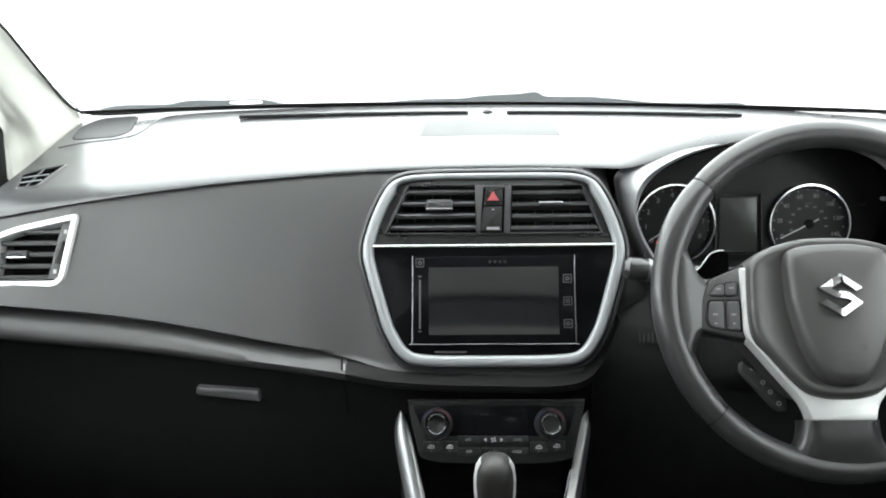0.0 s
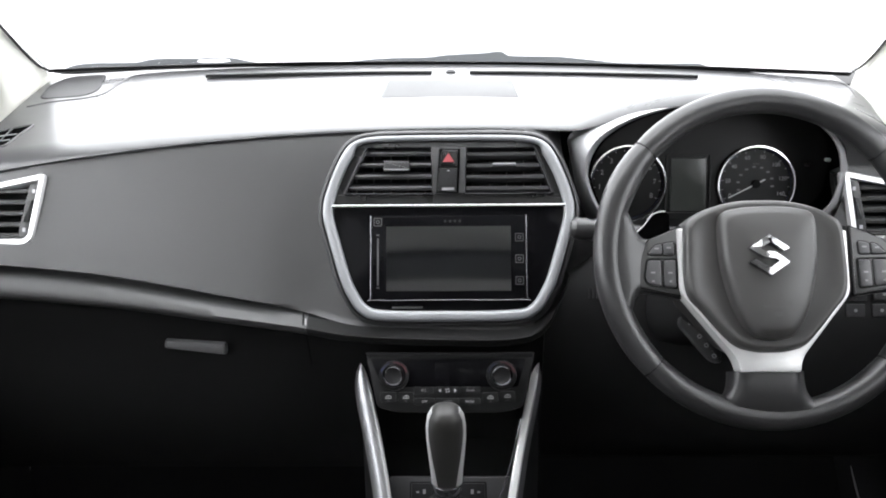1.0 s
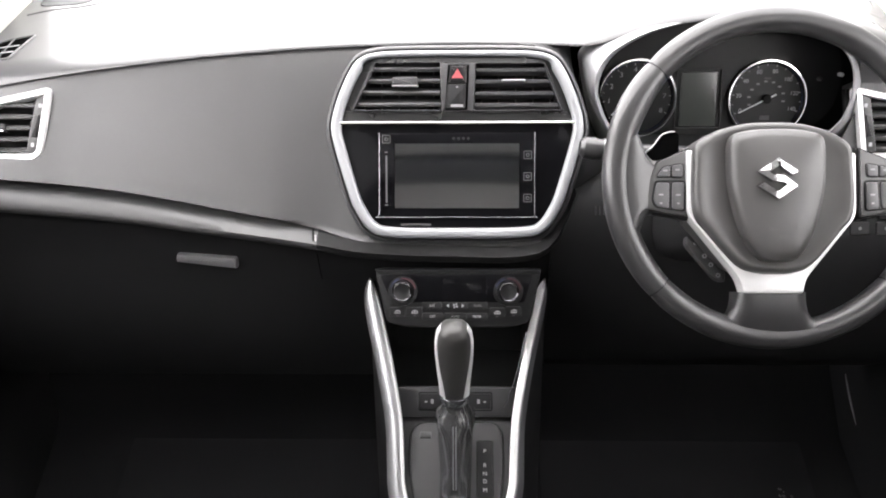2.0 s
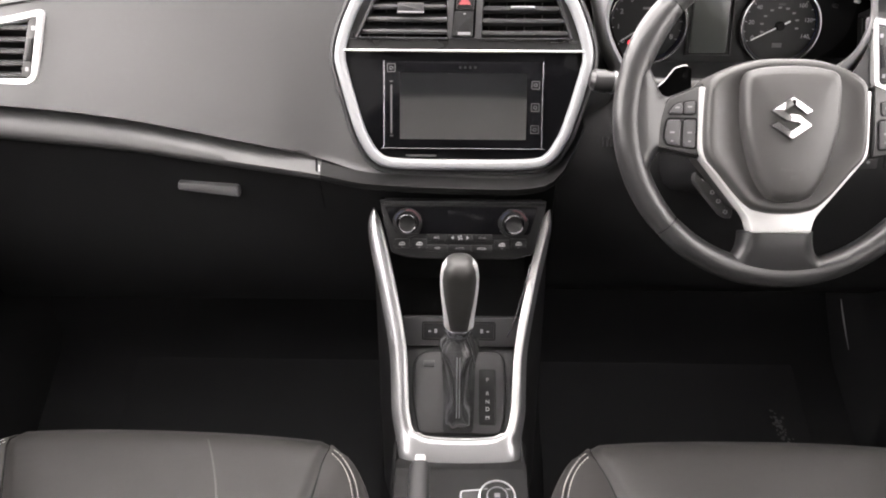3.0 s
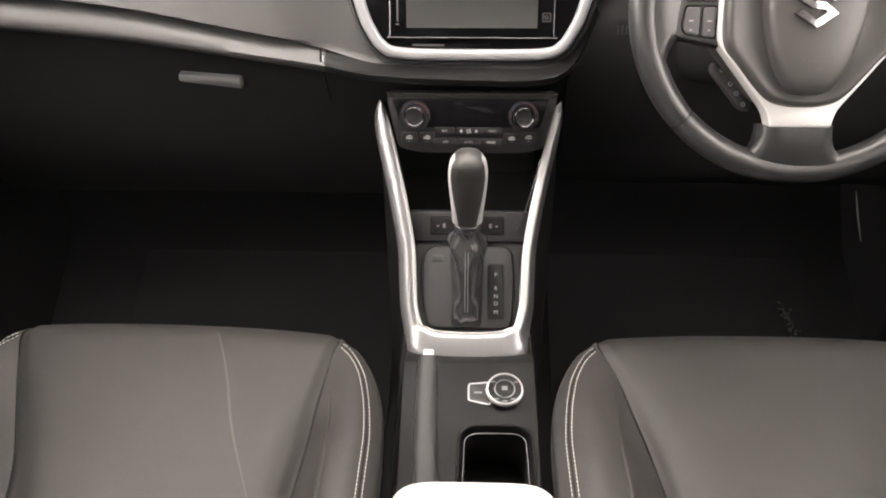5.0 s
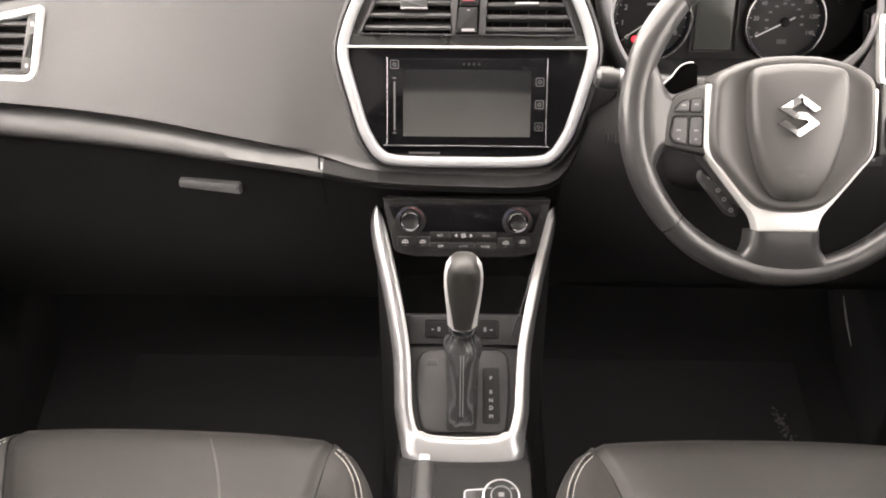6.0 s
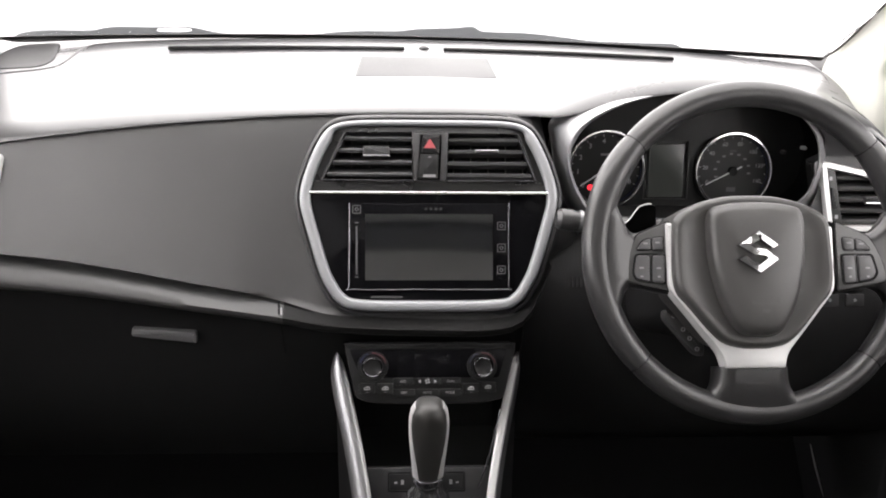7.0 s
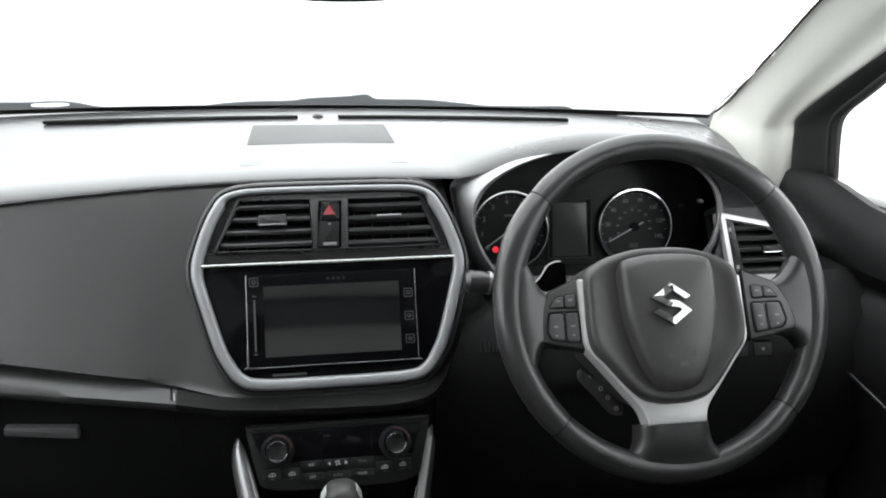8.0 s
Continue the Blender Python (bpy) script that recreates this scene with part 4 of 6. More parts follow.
# ---- outer air vents ----
def build_side_vent(s):
    """Outer vent: s -1 beside the passenger, 1 beside the driver."""
    m = leaned(0.508 * s, 1.016, 0.708, 22) if s < 0 else leaned(0.501, 1.060, 0.693, 12)
    label = "black side air vent in a bright silver frame"
    v = thing("air_vent", m, label, "air vent", "outer air vents")
    L = lambda x, z: (s * x, z)
    rim = [L(0.008, 0.094), L(0.088, 0.077), L(0.116, 0.066), L(0.116, 0.0), L(0.032, 0.0), L(0.022, 0.008)]
    rim = rounded(rim, [0.010, 0.02, 0.01, 0.01, 0.010, 0.010], 5)
    part("silver_frame", hoop(rim, [(0.0, -0.016), (0.0, 0.002), (-0.0015, 0.0045), (-0.0070, 0.0045), (-0.0085, 0.002), (-0.0085, -0.016)]), SATIN, v, "bright satin silver frame")
    part("backing", prism(offset(rim, -0.002), -0.045, -0.03), DEEP, v)
    wheel = rounded([L(0.016, 0.083), L(0.030, 0.080), L(0.044, 0.010), L(0.031, 0.010)], 0.003)
    part("thumbwheel_panel", prism(wheel, -0.03, 0.001, 0.001), PANEL, v)
    part("thumbwheel", prism(rounded([L(0.0245, 0.058), L(0.0315, 0.057), L(0.0355, 0.030), L(0.0285, 0.030)], 0.001), 0.0, 0.0045, 0.001), BLACK, v)
    for x, z in ((0.0245, 0.070), (0.0350, 0.020)):
        part("mark", prism([L(x - 0.002, z - 0.0025), L(x + 0.002, z - 0.0025), L(x + 0.002, z + 0.0025), L(x - 0.002, z + 0.0025)], 0.001, 0.0014), NUM, v)
    for k in range(5):
        z = 0.013 + k * 0.0145
        x0 = 0.045 - (z - 0.013) * 0.2
        x1 = 0.109 if z < 0.064 else 0.109 - (z - 0.064) * 4.0
        ring = [(z - 0.0030, -0.006), (z - 0.0022, -0.003), (z + 0.0012, -0.0022), (z + 0.0030, -0.004), (z + 0.006, -0.026), (z + 0.0035, -0.026)]
        part("slat", loops(bmesh.new(), [[(s * x0, a, b) for a, b in ring], [(s * x1, a, b) for a, b in ring]]), PANEL, v)
    x, z = 0.085, 0.042
    part("tab", prism(rounded([L(x - 0.014, z - 0.005), L(x + 0.014, z - 0.005), L(x + 0.014, z + 0.005), L(x - 0.014, z + 0.005)], 0.002), -0.01, 0.001, 0.002), BLACK, v)
    part("tab_edge", prism(rounded([L(x - 0.013, z - 0.0055), L(x + 0.013, z - 0.0055), L(x + 0.013, z - 0.003), L(x - 0.013, z - 0.003)], 0.001), -0.002, 0.0025, 0.001), CHROME, v)


build_side_vent(-1)
build_side_vent(1)


def build_demister(s):
    """Slanted window demister let into the dashboard's corner, following its surface."""
    k0 = 0.950 if s > 0 else 1.0
    c = Vector((s * 0.612 * k0, 1.14, dash_z(s * 0.612 * k0, 1.14)))
    v = thing("demister_vent", Matrix.Translation(c), "small black window demister grille let into the dashboard's corner", "air vent", "demister vents")
    q = rounded([(s * k0 * 0.590, 1.178), (s * k0 * 0.622, 1.169), (s * k0 * 0.640, 1.157), (s * k0 * 0.620, 1.103), (s * k0 * 0.594, 1.100), (s * k0 * 0.594, 1.124)][::-s], [0.003, 0.006, 0.006, 0.004, 0.004, 0.01], 4)
    on = lambda P, h: [Vector((p[0], p[1], dash_z(p[0], p[1]) + h)) - c for p in P]
    rows = [on(offset(q, d), h) for d, h in ((0.0035, -0.003), (0.0030, 0.0012), (0.0010, 0.0022), (0.0, 0.0016), (-0.0005, 0.0004))]
    part("frame", loops(bmesh.new(), rows, cap=False), PANEL, v)
    # black plate painted as the hole's shade; the pad is not cut
    part("opening", loops(bmesh.new(), [on(q, -0.002), on(q, 0.0006)]), SHADE_BLACK, v)
    for k in range(2):
        y = 1.120 + 0.021 * k
        x0, x1 = 0.595 * k0, (0.6235 + 0.0065 * k) * k0
        part("slat", tube([Vector((s * x, y - 0.10 * (x - 0.595 * k0), dash_z(s * x, y) + 0.0020)) - c for x in (x0, (x0 + x1) / 2, x1)], 0.0008, 6), SILVER, v)
    part("bridge", tube([Vector((s * k0 * (0.612 + (y - 1.14) * 0.1), y, dash_z(s * k0 * 0.612, y) + 0.0016)) - c for y in (1.102, 1.135, 1.171)], 0.0010, 6), TRIM_DARK, v)


build_demister(-1)
build_demister(1)


# ---- instruments ----
def build_cluster():
    cl = thing("instrument_cluster", leaned(0.34, 1.165, 0.75, 8), "black instrument cluster with two round dials under the hood", "instrument cluster")
    # local: x from 0.34, y up from 0.75
    back = leaned(0.34, 1.165, 0.75, 8).inverted()
    outer = [(0.157, 0.828), (0.169, 0.8415), (0.197, 0.855), (0.230, 0.866), (0.269, 0.874), (0.306, 0.879), (0.36, 0.880), (0.41, 0.876), (0.450, 0.862), (0.484, 0.843), (0.507, 0.817), (0.5155, 0.785),
             (0.5135, 0.757), (0.504, 0.730), (0.475, 0.698), (0.40, 0.680), (0.30, 0.680), (0.222, 0.690), (0.185, 0.725), (0.167, 0.768), (0.158, 0.810)]
    inner = [(0.190, 0.806), (0.201, 0.8235), (0.220, 0.839), (0.250, 0.854), (0.285, 0.864), (0.320, 0.869), (0.362, 0.871), (0.405, 0.867), (0.445, 0.857), (0.480, 0.840), (0.5035, 0.8145), (0.5118, 0.7845),
             (0.5096, 0.7585), (0.5000, 0.7340), (0.468, 0.710), (0.40, 0.691), (0.30, 0.691), (0.230, 0.704), (0.203, 0.733), (0.187, 0.768), (0.1855, 0.788)]
    o = spline([(p[0], p[1], 0) for p in outer], 5, True)
    i = spline([(p[0], p[1], 0) for p in inner], 5, True)
    wide = lambda p, g: Vector((-0.03 + (p[0] + 0.03) * g, 1.013 + (p[1] - 1.013) * g, 0))
    def ring(t, y):
        out = []
        for a, b in zip(o, i):
            p = a.lerp(b, t)
            yy = y - 0.034 * smooth01((0.36 - p[0]) / 0.14)
            q = wide(p, (yy - 0.042) / (1.023 + 0.023 * t))
            out.append(back @ Vector((q[0], yy, q[1])))
        return out
    rows = [ring(-0.25, 1.150), ring(-0.05, 1.112), ring(0.10, 1.100), ring(0.35, 1.085), ring(0.65, 1.071), ring(0.85, 1.066), ring(0.95, 1.069), ring(1.0, 1.076), ring(1.0, 1.094), ring(0.9, 1.110), ring(0.3, 1.125)]
    part("shroud", loops(bmesh.new(), rows + [rows[0]], cap=False), GRAPHITE, cl, "graphite shroud round the dials", smooth=60)
    # wall in near-black, with the hood's shade put into its colour
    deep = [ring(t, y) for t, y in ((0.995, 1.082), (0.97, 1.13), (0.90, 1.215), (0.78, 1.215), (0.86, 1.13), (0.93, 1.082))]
    part("shroud_wall", loops(bmesh.new(), deep + [deep[0]], cap=False), SHADE_BLACK, cl, "black inner wall of the shroud", smooth=60)
    bp = prism(rounded([(-0.215, -0.09), (0.255, -0.09), (0.255, 0.085), (0.17, 0.105), (-0.10, 0.105), (-0.215, 0.075)], 0.02), -0.032, -0.022)
    part("back_plate", bp, DEEP, cl)
    part("face", prism([((p[0] - 0.34) * 1.10, (p[1] - 0.785) * 1.10 + 0.0353) for p in i], -0.01, 0.0), CLIMATE, cl)
    part("centre_display", prism(rounded([(-0.030, -0.038), (0.020, -0.038), (0.019, 0.036), (-0.030, 0.036)], 0.002), 0.0, 0.003, 0.001), TRIP, cl, "grey trip display")
    part("display_frame", hoop(rounded([(-0.036, -0.042), (0.027, -0.042), (0.025, 0.041), (-0.036, 0.041)], 0.002), [(0, 0), (0, 0.004), (-0.0015, 0.004), (-0.0015, 0)]), BLACK, cl)
    for x, y, a0, step, nums, needle in ((-0.091, 0.001, 217, -30.5, range(9), 214), (0.088, -0.001, 206, -32.5, range(0, 160, 20), 207)):
        dial = part("dial", lathe([(0.0535, 0.0), (0.0535, 0.006), (0.0525, 0.010), (0.0505, 0.010), (0.0490, 0.005), (0.0475, 0.003), (0.001, 0.003)], 56, cx=x, cy=y), CLIMATE, cl, "round black dial")
        part("chrome_ring", hoop(circle(x, y, 0.0528, 56), [(0.0013, 0.006), (0.0009, 0.0105), (-0.0011, 0.0105), (-0.0015, 0.006)]), CHROME, dial, "thin chrome ring")
        part("blue_ring", hoop(circle(x, y, 0.0502, 56), [(0.0008, 0.004), (0.0006, 0.0056), (-0.0012, 0.0052), (-0.0014, 0.004)]), BLUE_PRINT, dial, "dark blue inner ring")
        for k, nval in enumerate(nums):
            a = radians(a0 + step * k)
            letters("numeral", str(nval), 0.0095 if len(str(nval)) < 2 else 0.0078, Matrix.Translation((x + 0.0385 * math.cos(a), y + 0.0385 * math.sin(a), 0.0033)), NUM, dial)
            for h in range(2 if k < len(nums) - 1 else 1):
                b = radians(a0 + step * (k + h / 2))
                c0, c1 = (0.0455, 0.0478) if h else (0.0445, 0.0478)
                w = Vector((-math.sin(b), math.cos(b))) * 0.0005
                d = Vector((math.cos(b), math.sin(b)))
                c = Vector((x, y))
                part("tick", prism([c + d * c0 - w, c + d * c1 - w, c + d * c1 + w, c + d * c0 + w], 0.003, 0.0034), NUM, dial)
        if x > 0:
            for k in range(9):
                a = radians(a0 - 6 - 26 * k)
                bar("inner_mark", x + 0.024 * math.cos(a), y + 0.024 * math.sin(a), 0.0045, 0.0024, 0.003, DIM, dial)
            bar("unit_mark", x, y + 0.028, 0.009, 0.0025, 0.003, FAINT, dial)
            bar("odometer_mark", x, y - 0.026, 0.013, 0.006, 0.003, PRINT, dial)
        else:
            bar("unit_mark", x + 0.002, y + 0.020, 0.018, 0.003, 0.003, DIM, dial)
            part("warning_lamp", prism(circle(x - 0.020, y - 0.026, 0.0042, 12), 0.003, 0.0036), RED_LAMP, dial, "lit red seat belt warning lamp")
        a = radians(needle)
        d, w = Vector((math.cos(a), math.sin(a))), Vector((-math.sin(a), math.cos(a)))
        c = Vector((x, y))
        part("needle", prism([c - d * 0.014 - w * 0.0009, c + d * 0.042 - w * 0.0005, c + d * 0.042 + w * 0.0005, c - d * 0.014 + w * 0.0009], 0.006, 0.0075), WHITE, dial, "white needle")
        part("needle_cap", lathe([(0.006, 0.003), (0.006, 0.008), (0.005, 0.0095), (0.001, 0.010)], 24, cx=x, cy=y), DEEP, dial)
    for x, y in ((0.186, 0.032), (0.158, 0.026)):
        part("reset_stem", lathe([(0.0027, 0.0), (0.0027, 0.010), (0.0019, 0.012), (0.0005, 0.012)], 14, cx=x, cy=y), SATIN if x > 0.17 else BLACK, cl)


build_cluster()

# ---- steering wheel ----
WHEEL = leaned(0.340, 0.857, 0.743, 26)


def build_wheel():
    w = thing("steering_wheel", WHEEL, "black leather three-spoke steering wheel with satin silver spoke trim", "steering wheel")
    R, r = 0.1683, 0.0140
    # the rim stands a little more upright than the hub
    rim = WHEEL.inverted() @ leaned(0.3384, 0.8484, 0.7398, 21.9) @ Euler((0, radians(1.1), 0)).to_matrix().to_4x4()
    # rim: four leather sections with seams between
    cuts = [radians(a) for a in (-136.5, -43, 41.5, 138, 223.5)]
    for k in range(4):
        a0, a1 = cuts[k], cuts[k + 1]
        n = 36
        path = [rim @ Vector((R * math.cos(a0 + (a1 - a0) * t / n), R * math.sin(a0 + (a1 - a0) * t / n), 0.0)) for t in range(n + 1)]
        def rad(t, k=k):
            e = min(t, 1 - t)
            swell = 0.0007 * smooth01(e / 0.05) + (0.0010 * math.sin(math.pi * t) if k in (1, 3) else 0)
            thumb = 0.0014 * math.exp(-((t - (0.18 if k == 3 else 0.82)) / 0.12) ** 2) if k in (1, 3) else 0
            return r - 0.0007 + swell + thumb
        part("rim_section", tube(path, rad, 18, squash=1.06), GRIP, w, smooth=60)
    for a in cuts[:4]:
        c = Vector((R * math.cos(a), R * math.sin(a), 0))
        ring = [rim @ (c + (Vector((math.cos(a), math.sin(a), 0)) * math.cos(b) + Vector((0, 0, 1)) * math.sin(b)) * (r - 0.0003)) for b in (2 * math.pi * k / 20 for k in range(20))]
        part("rim_seam", tube(ring, 0.0008, 6, closed=True, up=(math.sin(a), -math.cos(a), 0.01)), DEEP, w)
    # hub cover
    half = [(0.0, 0.0505), (0.030, 0.0490), (0.060, 0.0405), (0.080, 0.027), (0.084, 0.005), (0.0835, -0.045), (0.068, -0.068), (0.040, -0.100), (0.020, -0.1085), (0.0, -0.110)]
    out = spline([(p[0], p[1], 0) for p in half[:-1]] + [(-p[0], p[1], 0) for p in half[:0:-1]], 5, True)
    hub = [(p[0] - 0.010, p[1]) for p in out]
    cx, cy = -0.010, -0.025
    rows = []
    for s, z in ((1.0, -0.035), (1.0, 0.014), (0.990, 0.0225), (0.970, 0.0285), (0.940, 0.0318), (0.90, 0.0322), (0.83, 0.0298), (0.74, 0.0280), (0.60, 0.0275), (0.30, 0.0275), (0.03, 0.0275)):
        rows.append([(cx + (p[0] - cx) * s, cy + (p[1] - cy) * s, z) for p in hub])
    part("hub_cover", loops(bmesh.new(), rows), SHIELD, w, "black padded hub cover", smooth=60)
    sh = [(0.0, 0.040), (0.030, 0.038), (0.047, 0.030), (0.0485, 0.0), (0.046, -0.028), (0.036, -0.066), (0.022, -0.090), (0.010, -0.0955), (0.0, -0.096)]
    shield = spline([(p[0], p[1], 0) for p in sh[:-1]] + [(-p[0], p[1], 0) for p in sh[:0:-1]], 5, True)
    shield = [(p[0] - 0.010, p[1]) for p in shield]
    rows = []
    for s, z in ((1.02, 0.020), (1.01, 0.0350), (0.99, 0.0412), (0.96, 0.0448), (0.85, 0.0475), (0.55, 0.0495), (0.2, 0.0505), (0.02, 0.0506)):
        rows.append([(cx + (p[0] - cx) * s, cy + (p[1] - cy) * s, z) for p in shield])
    cover = part("hub_shield", loops(bmesh.new(), rows), SHIELD, w, "raised shield-shaped hub centre", smooth=60)
    bar("embossed_mark", -0.008, -0.062, 0.028, 0.006, 0.0492, SHIELD, cover)
    bar("embossed_mark", -0.008, -0.072, 0.008, 0.004, 0.0490, SHIELD, cover)
    # emblem: two slanted chrome blades, a plain shape
    part("emblem", bmesh_emblem(), EMBLEM, w, "angular chrome emblem", smooth=9)
    # satin Y-shaped spoke trim
    Yl = [(-0.0975, 0.021), (-0.0975, -0.047), (-0.044, -0.114), (-0.040, -0.129), (0.0215, -0.129), (0.0245, -0.114), (0.0775, -0.049), (0.0780, 0.018),
          (0.0715, 0.018), (0.0715, -0.045), (0.052, -0.070), (0.026, -0.099), (0.010, -0.106), (-0.028, -0.106), (-0.046, -0.099), (-0.070, -0.071), (-0.0905, -0.044), (-0.0905, 0.021)]
    Yl = rounded(Yl, [0.002, 0.008, 0.01, 0.003, 0.003, 0.01, 0.008, 0.002, 0.002, 0.008, 0.01, 0.01, 0.01, 0.01, 0.01, 0.01, 0.008, 0.002], 4)
    part("spoke_trim", prism(Yl, 0.0, 0.0215, 0.0025), SATIN, w, "satin silver Y-shaped spoke trim")
    # lower leather spoke
    left = [(0, 0.0450), (0.3, 0.0462), (0.55, 0.0495), (0.78, 0.0575), (1.0, 0.082)]
    right = [(0, 0.0295), (0.3, 0.0305), (0.55, 0.0345), (0.78, 0.0455), (1.0, 0.070)]
    rows = []
    for k in range(13):
        t = k / 12
        xl, xr = -lerp_table(t, left), lerp_table(t, right)
        top = 0.0155 - 0.0100 * t * t
        row = []
        for m in range(17):
            x = xl + (xr - xl) * m / 16
            e = min(m, 16 - m) / 3
            drop = 0.010 * max(0.0, 1 - e) ** 2
            y = -0.1275 + t * (0.1209 - math.sqrt(R * R - x * x))
            fold = 0.0022 * math.exp(-((x + 0.040 + 0.010 * t) / 0.0035) ** 2) * (1 - smooth01((t - 0.55) / 0.3))
            row.append((x, y, top - drop + fold))
        row += [(xr - 0.001, row[-1][1], -0.016), (xl + 0.001, row[0][1], -0.016)]
        rows.append(row)
    part("lower_spoke", loops(bmesh.new(), rows), GRIP, w, smooth=60)
    # side arms with switch pods
    for s in (-1, 1):
        x = lambda v: v * s - (0.010 * (1 - smooth01((v - 0.122) / 0.030)) if s > 0 else 0.0)
        upper = [(0.0, 0.0255), (0.40, 0.0130), (0.47, 0.0118), (0.56, 0.0150), (0.65, 0.0235), (0.76, 0.0360), (0.88, 0.0470), (1.0, 0.0560)]
        lower = [(0.0, -0.0520), (0.45, -0.0452), (0.57, -0.0452), (0.66, -0.0490), (0.75, -0.0580), (0.87, -0.0740), (1.0, -0.0920)]
        rows = []
        for k in range(19):
            u = k / 18
            y0, y1 = lerp_table(u, lower), lerp_table(u, upper)
            top, under = [], []
            for m in range(15):
                e = m / 14
                y = y0 + (y1 - y0) * e
                px = x(0.0935 + (math.sqrt(R * R - (y + 0.0066) ** 2) - 0.0935) * u)
                lift = (rim @ Vector((px, y, 0))).z * smooth01((u - 0.40) / 0.45)
                edge = max(0.0, 1 - min(e, 1 - e) / 0.15) ** 2
                top.append((px, y, lift + 0.0130 - 0.0065 * edge))
                under.append((px, y, lift - 0.0120 + 0.0050 * edge))
            rows.append(top + under[::-1])
        part("side_spoke", loops(bmesh.new(), rows), GRIP, w, smooth=60)
        podo = [(0.0935, 0.0235), (0.1275, 0.0092), (0.1360, -0.0100), (0.1398, -0.0330), (0.1388, -0.0400), (0.0935, -0.0495)]
        pod = part("switch_pod", prism(rounded([(x(a), b) for a, b in podo], [0.001, 0.004, 0.01, 0.005, 0.004, 0.001], 4), 0.0, 0.0158, 0.0016), PANEL, w, "black pod of steering wheel switches")
        part("pod_joint", hoop(rounded([(x(a), b) for a, b in podo], [0.001, 0.004, 0.01, 0.005, 0.004, 0.001], 4), [(0.0012, 0.012), (0.0012, 0.0140), (-0.0004, 0.0140), (-0.0004, 0.012)]), DEEP, pod)
        keys = [[(0.1003, 0.0069), (0.1123, 0.0057), (0.1125, -0.0066), (0.1010, -0.0066)], [(0.1136, 0.0055), (0.1213, 0.0034), (0.1287, -0.0063), (0.1138, -0.0066)],
                [(0.0993, -0.0125), (0.1120, -0.0125), (0.1128, -0.0405), (0.1000, -0.0415)], [(0.1150, -0.0125), (0.1285, -0.0125), (0.1318, -0.0300), (0.1290, -0.0372), (0.1158, -0.0402)]]
        for q in keys:
            q = rounded([(x(a), b) for a, b in q], 0.0026, 3)
            kb = part("key", prism(q, 0.012, 0.0178, 0.0014), KEYCAP, pod)
            part("key_gap", hoop(q, [(0.0011, 0.0150), (0.0011, 0.0160), (0.0, 0.0160), (0.0, 0.0150)]), DEEP, kb)
            mx, my = sum(p[0] for p in q) / len(q), sum(p[1] for p in q) / len(q)
            bar("key_mark", mx, my + 0.001, 0.0046, 0.0018, 0.0178, DIM, kb)
            if abs(my + 0.026) < 0.006:
                bar("key_mark", mx, my - 0.008, 0.0026, 0.0018, 0.0178, DIM, kb)
        part("key_frame", hoop(rounded([(x(0.0978), -0.0108), (x(0.1300), -0.0108), (x(0.1335), -0.0310), (x(0.1300), -0.0388), (x(0.0985), -0.0430)], 0.004, 3), [(0.0006, 0.0145), (0.0006, 0.0164), (-0.0006, 0.0164), (-0.0006, 0.0145)]), DEEP, pod)
    # phone switch pod under the left spoke
    pp = rounded([(-0.076, -0.058), (-0.066, -0.056), (-0.034, -0.104), (-0.035, -0.118), (-0.046, -0.114), (-0.079, -0.074)], 0.005)
    pod = part("phone_pod", prism(pp, -0.075, -0.060, 0.003), PANEL, w, "slim black pod of phone switches")
    for a, b in ((-0.068, -0.072), (-0.058, -0.087), (-0.051, -0.097), (-0.043, -0.109)):
        part("phone_mark", hoop(circle(a, b, 0.0026, 10), [(0, -0.060), (0, -0.0592), (-0.0012, -0.0592), (-0.0012, -0.060)]), NUM, pod)
    # column cover behind
    col = spline([(-0.055, 0.030, 0), (0.045, 0.030, 0), (0.062, -0.02, 0), (0.045, -0.075, 0), (-0.065, -0.075, 0), (-0.080, -0.02, 0)], 5, True)
    rows = [[(p[0] * s, p[1] * s, z) for p in col] for s, z in ((0.9, -0.030), (0.98, -0.036), (1.0, -0.05), (1.05, -0.12), (1.1, -0.20))]
    part("column_cover", loops(bmesh.new(), rows), UNDER, w)
    # shift paddle
    ln = [(-0.1345, 0.0215), (-0.1305, 0.0259), (-0.1216, 0.0335), (-0.1144, 0.0430), (-0.1095, 0.0478), (-0.1010, 0.0505), (-0.0966, 0.0503)]
    # blade in the same painted shade, to stay dark under the windscreen
    pad = part("shift_paddle", prism(ln[::-1] + [(-0.1345, 0.0100), (-0.0920, 0.0060), (-0.0920, 0.0470)], -0.040, -0.034), SHADE_BLACK, w)
    part("paddle_edge", tube(spline([(a, b, -0.0335) for a, b in ln], 5), 0.0007, 8), SATIN, pad, "bright edge of the shift paddle")


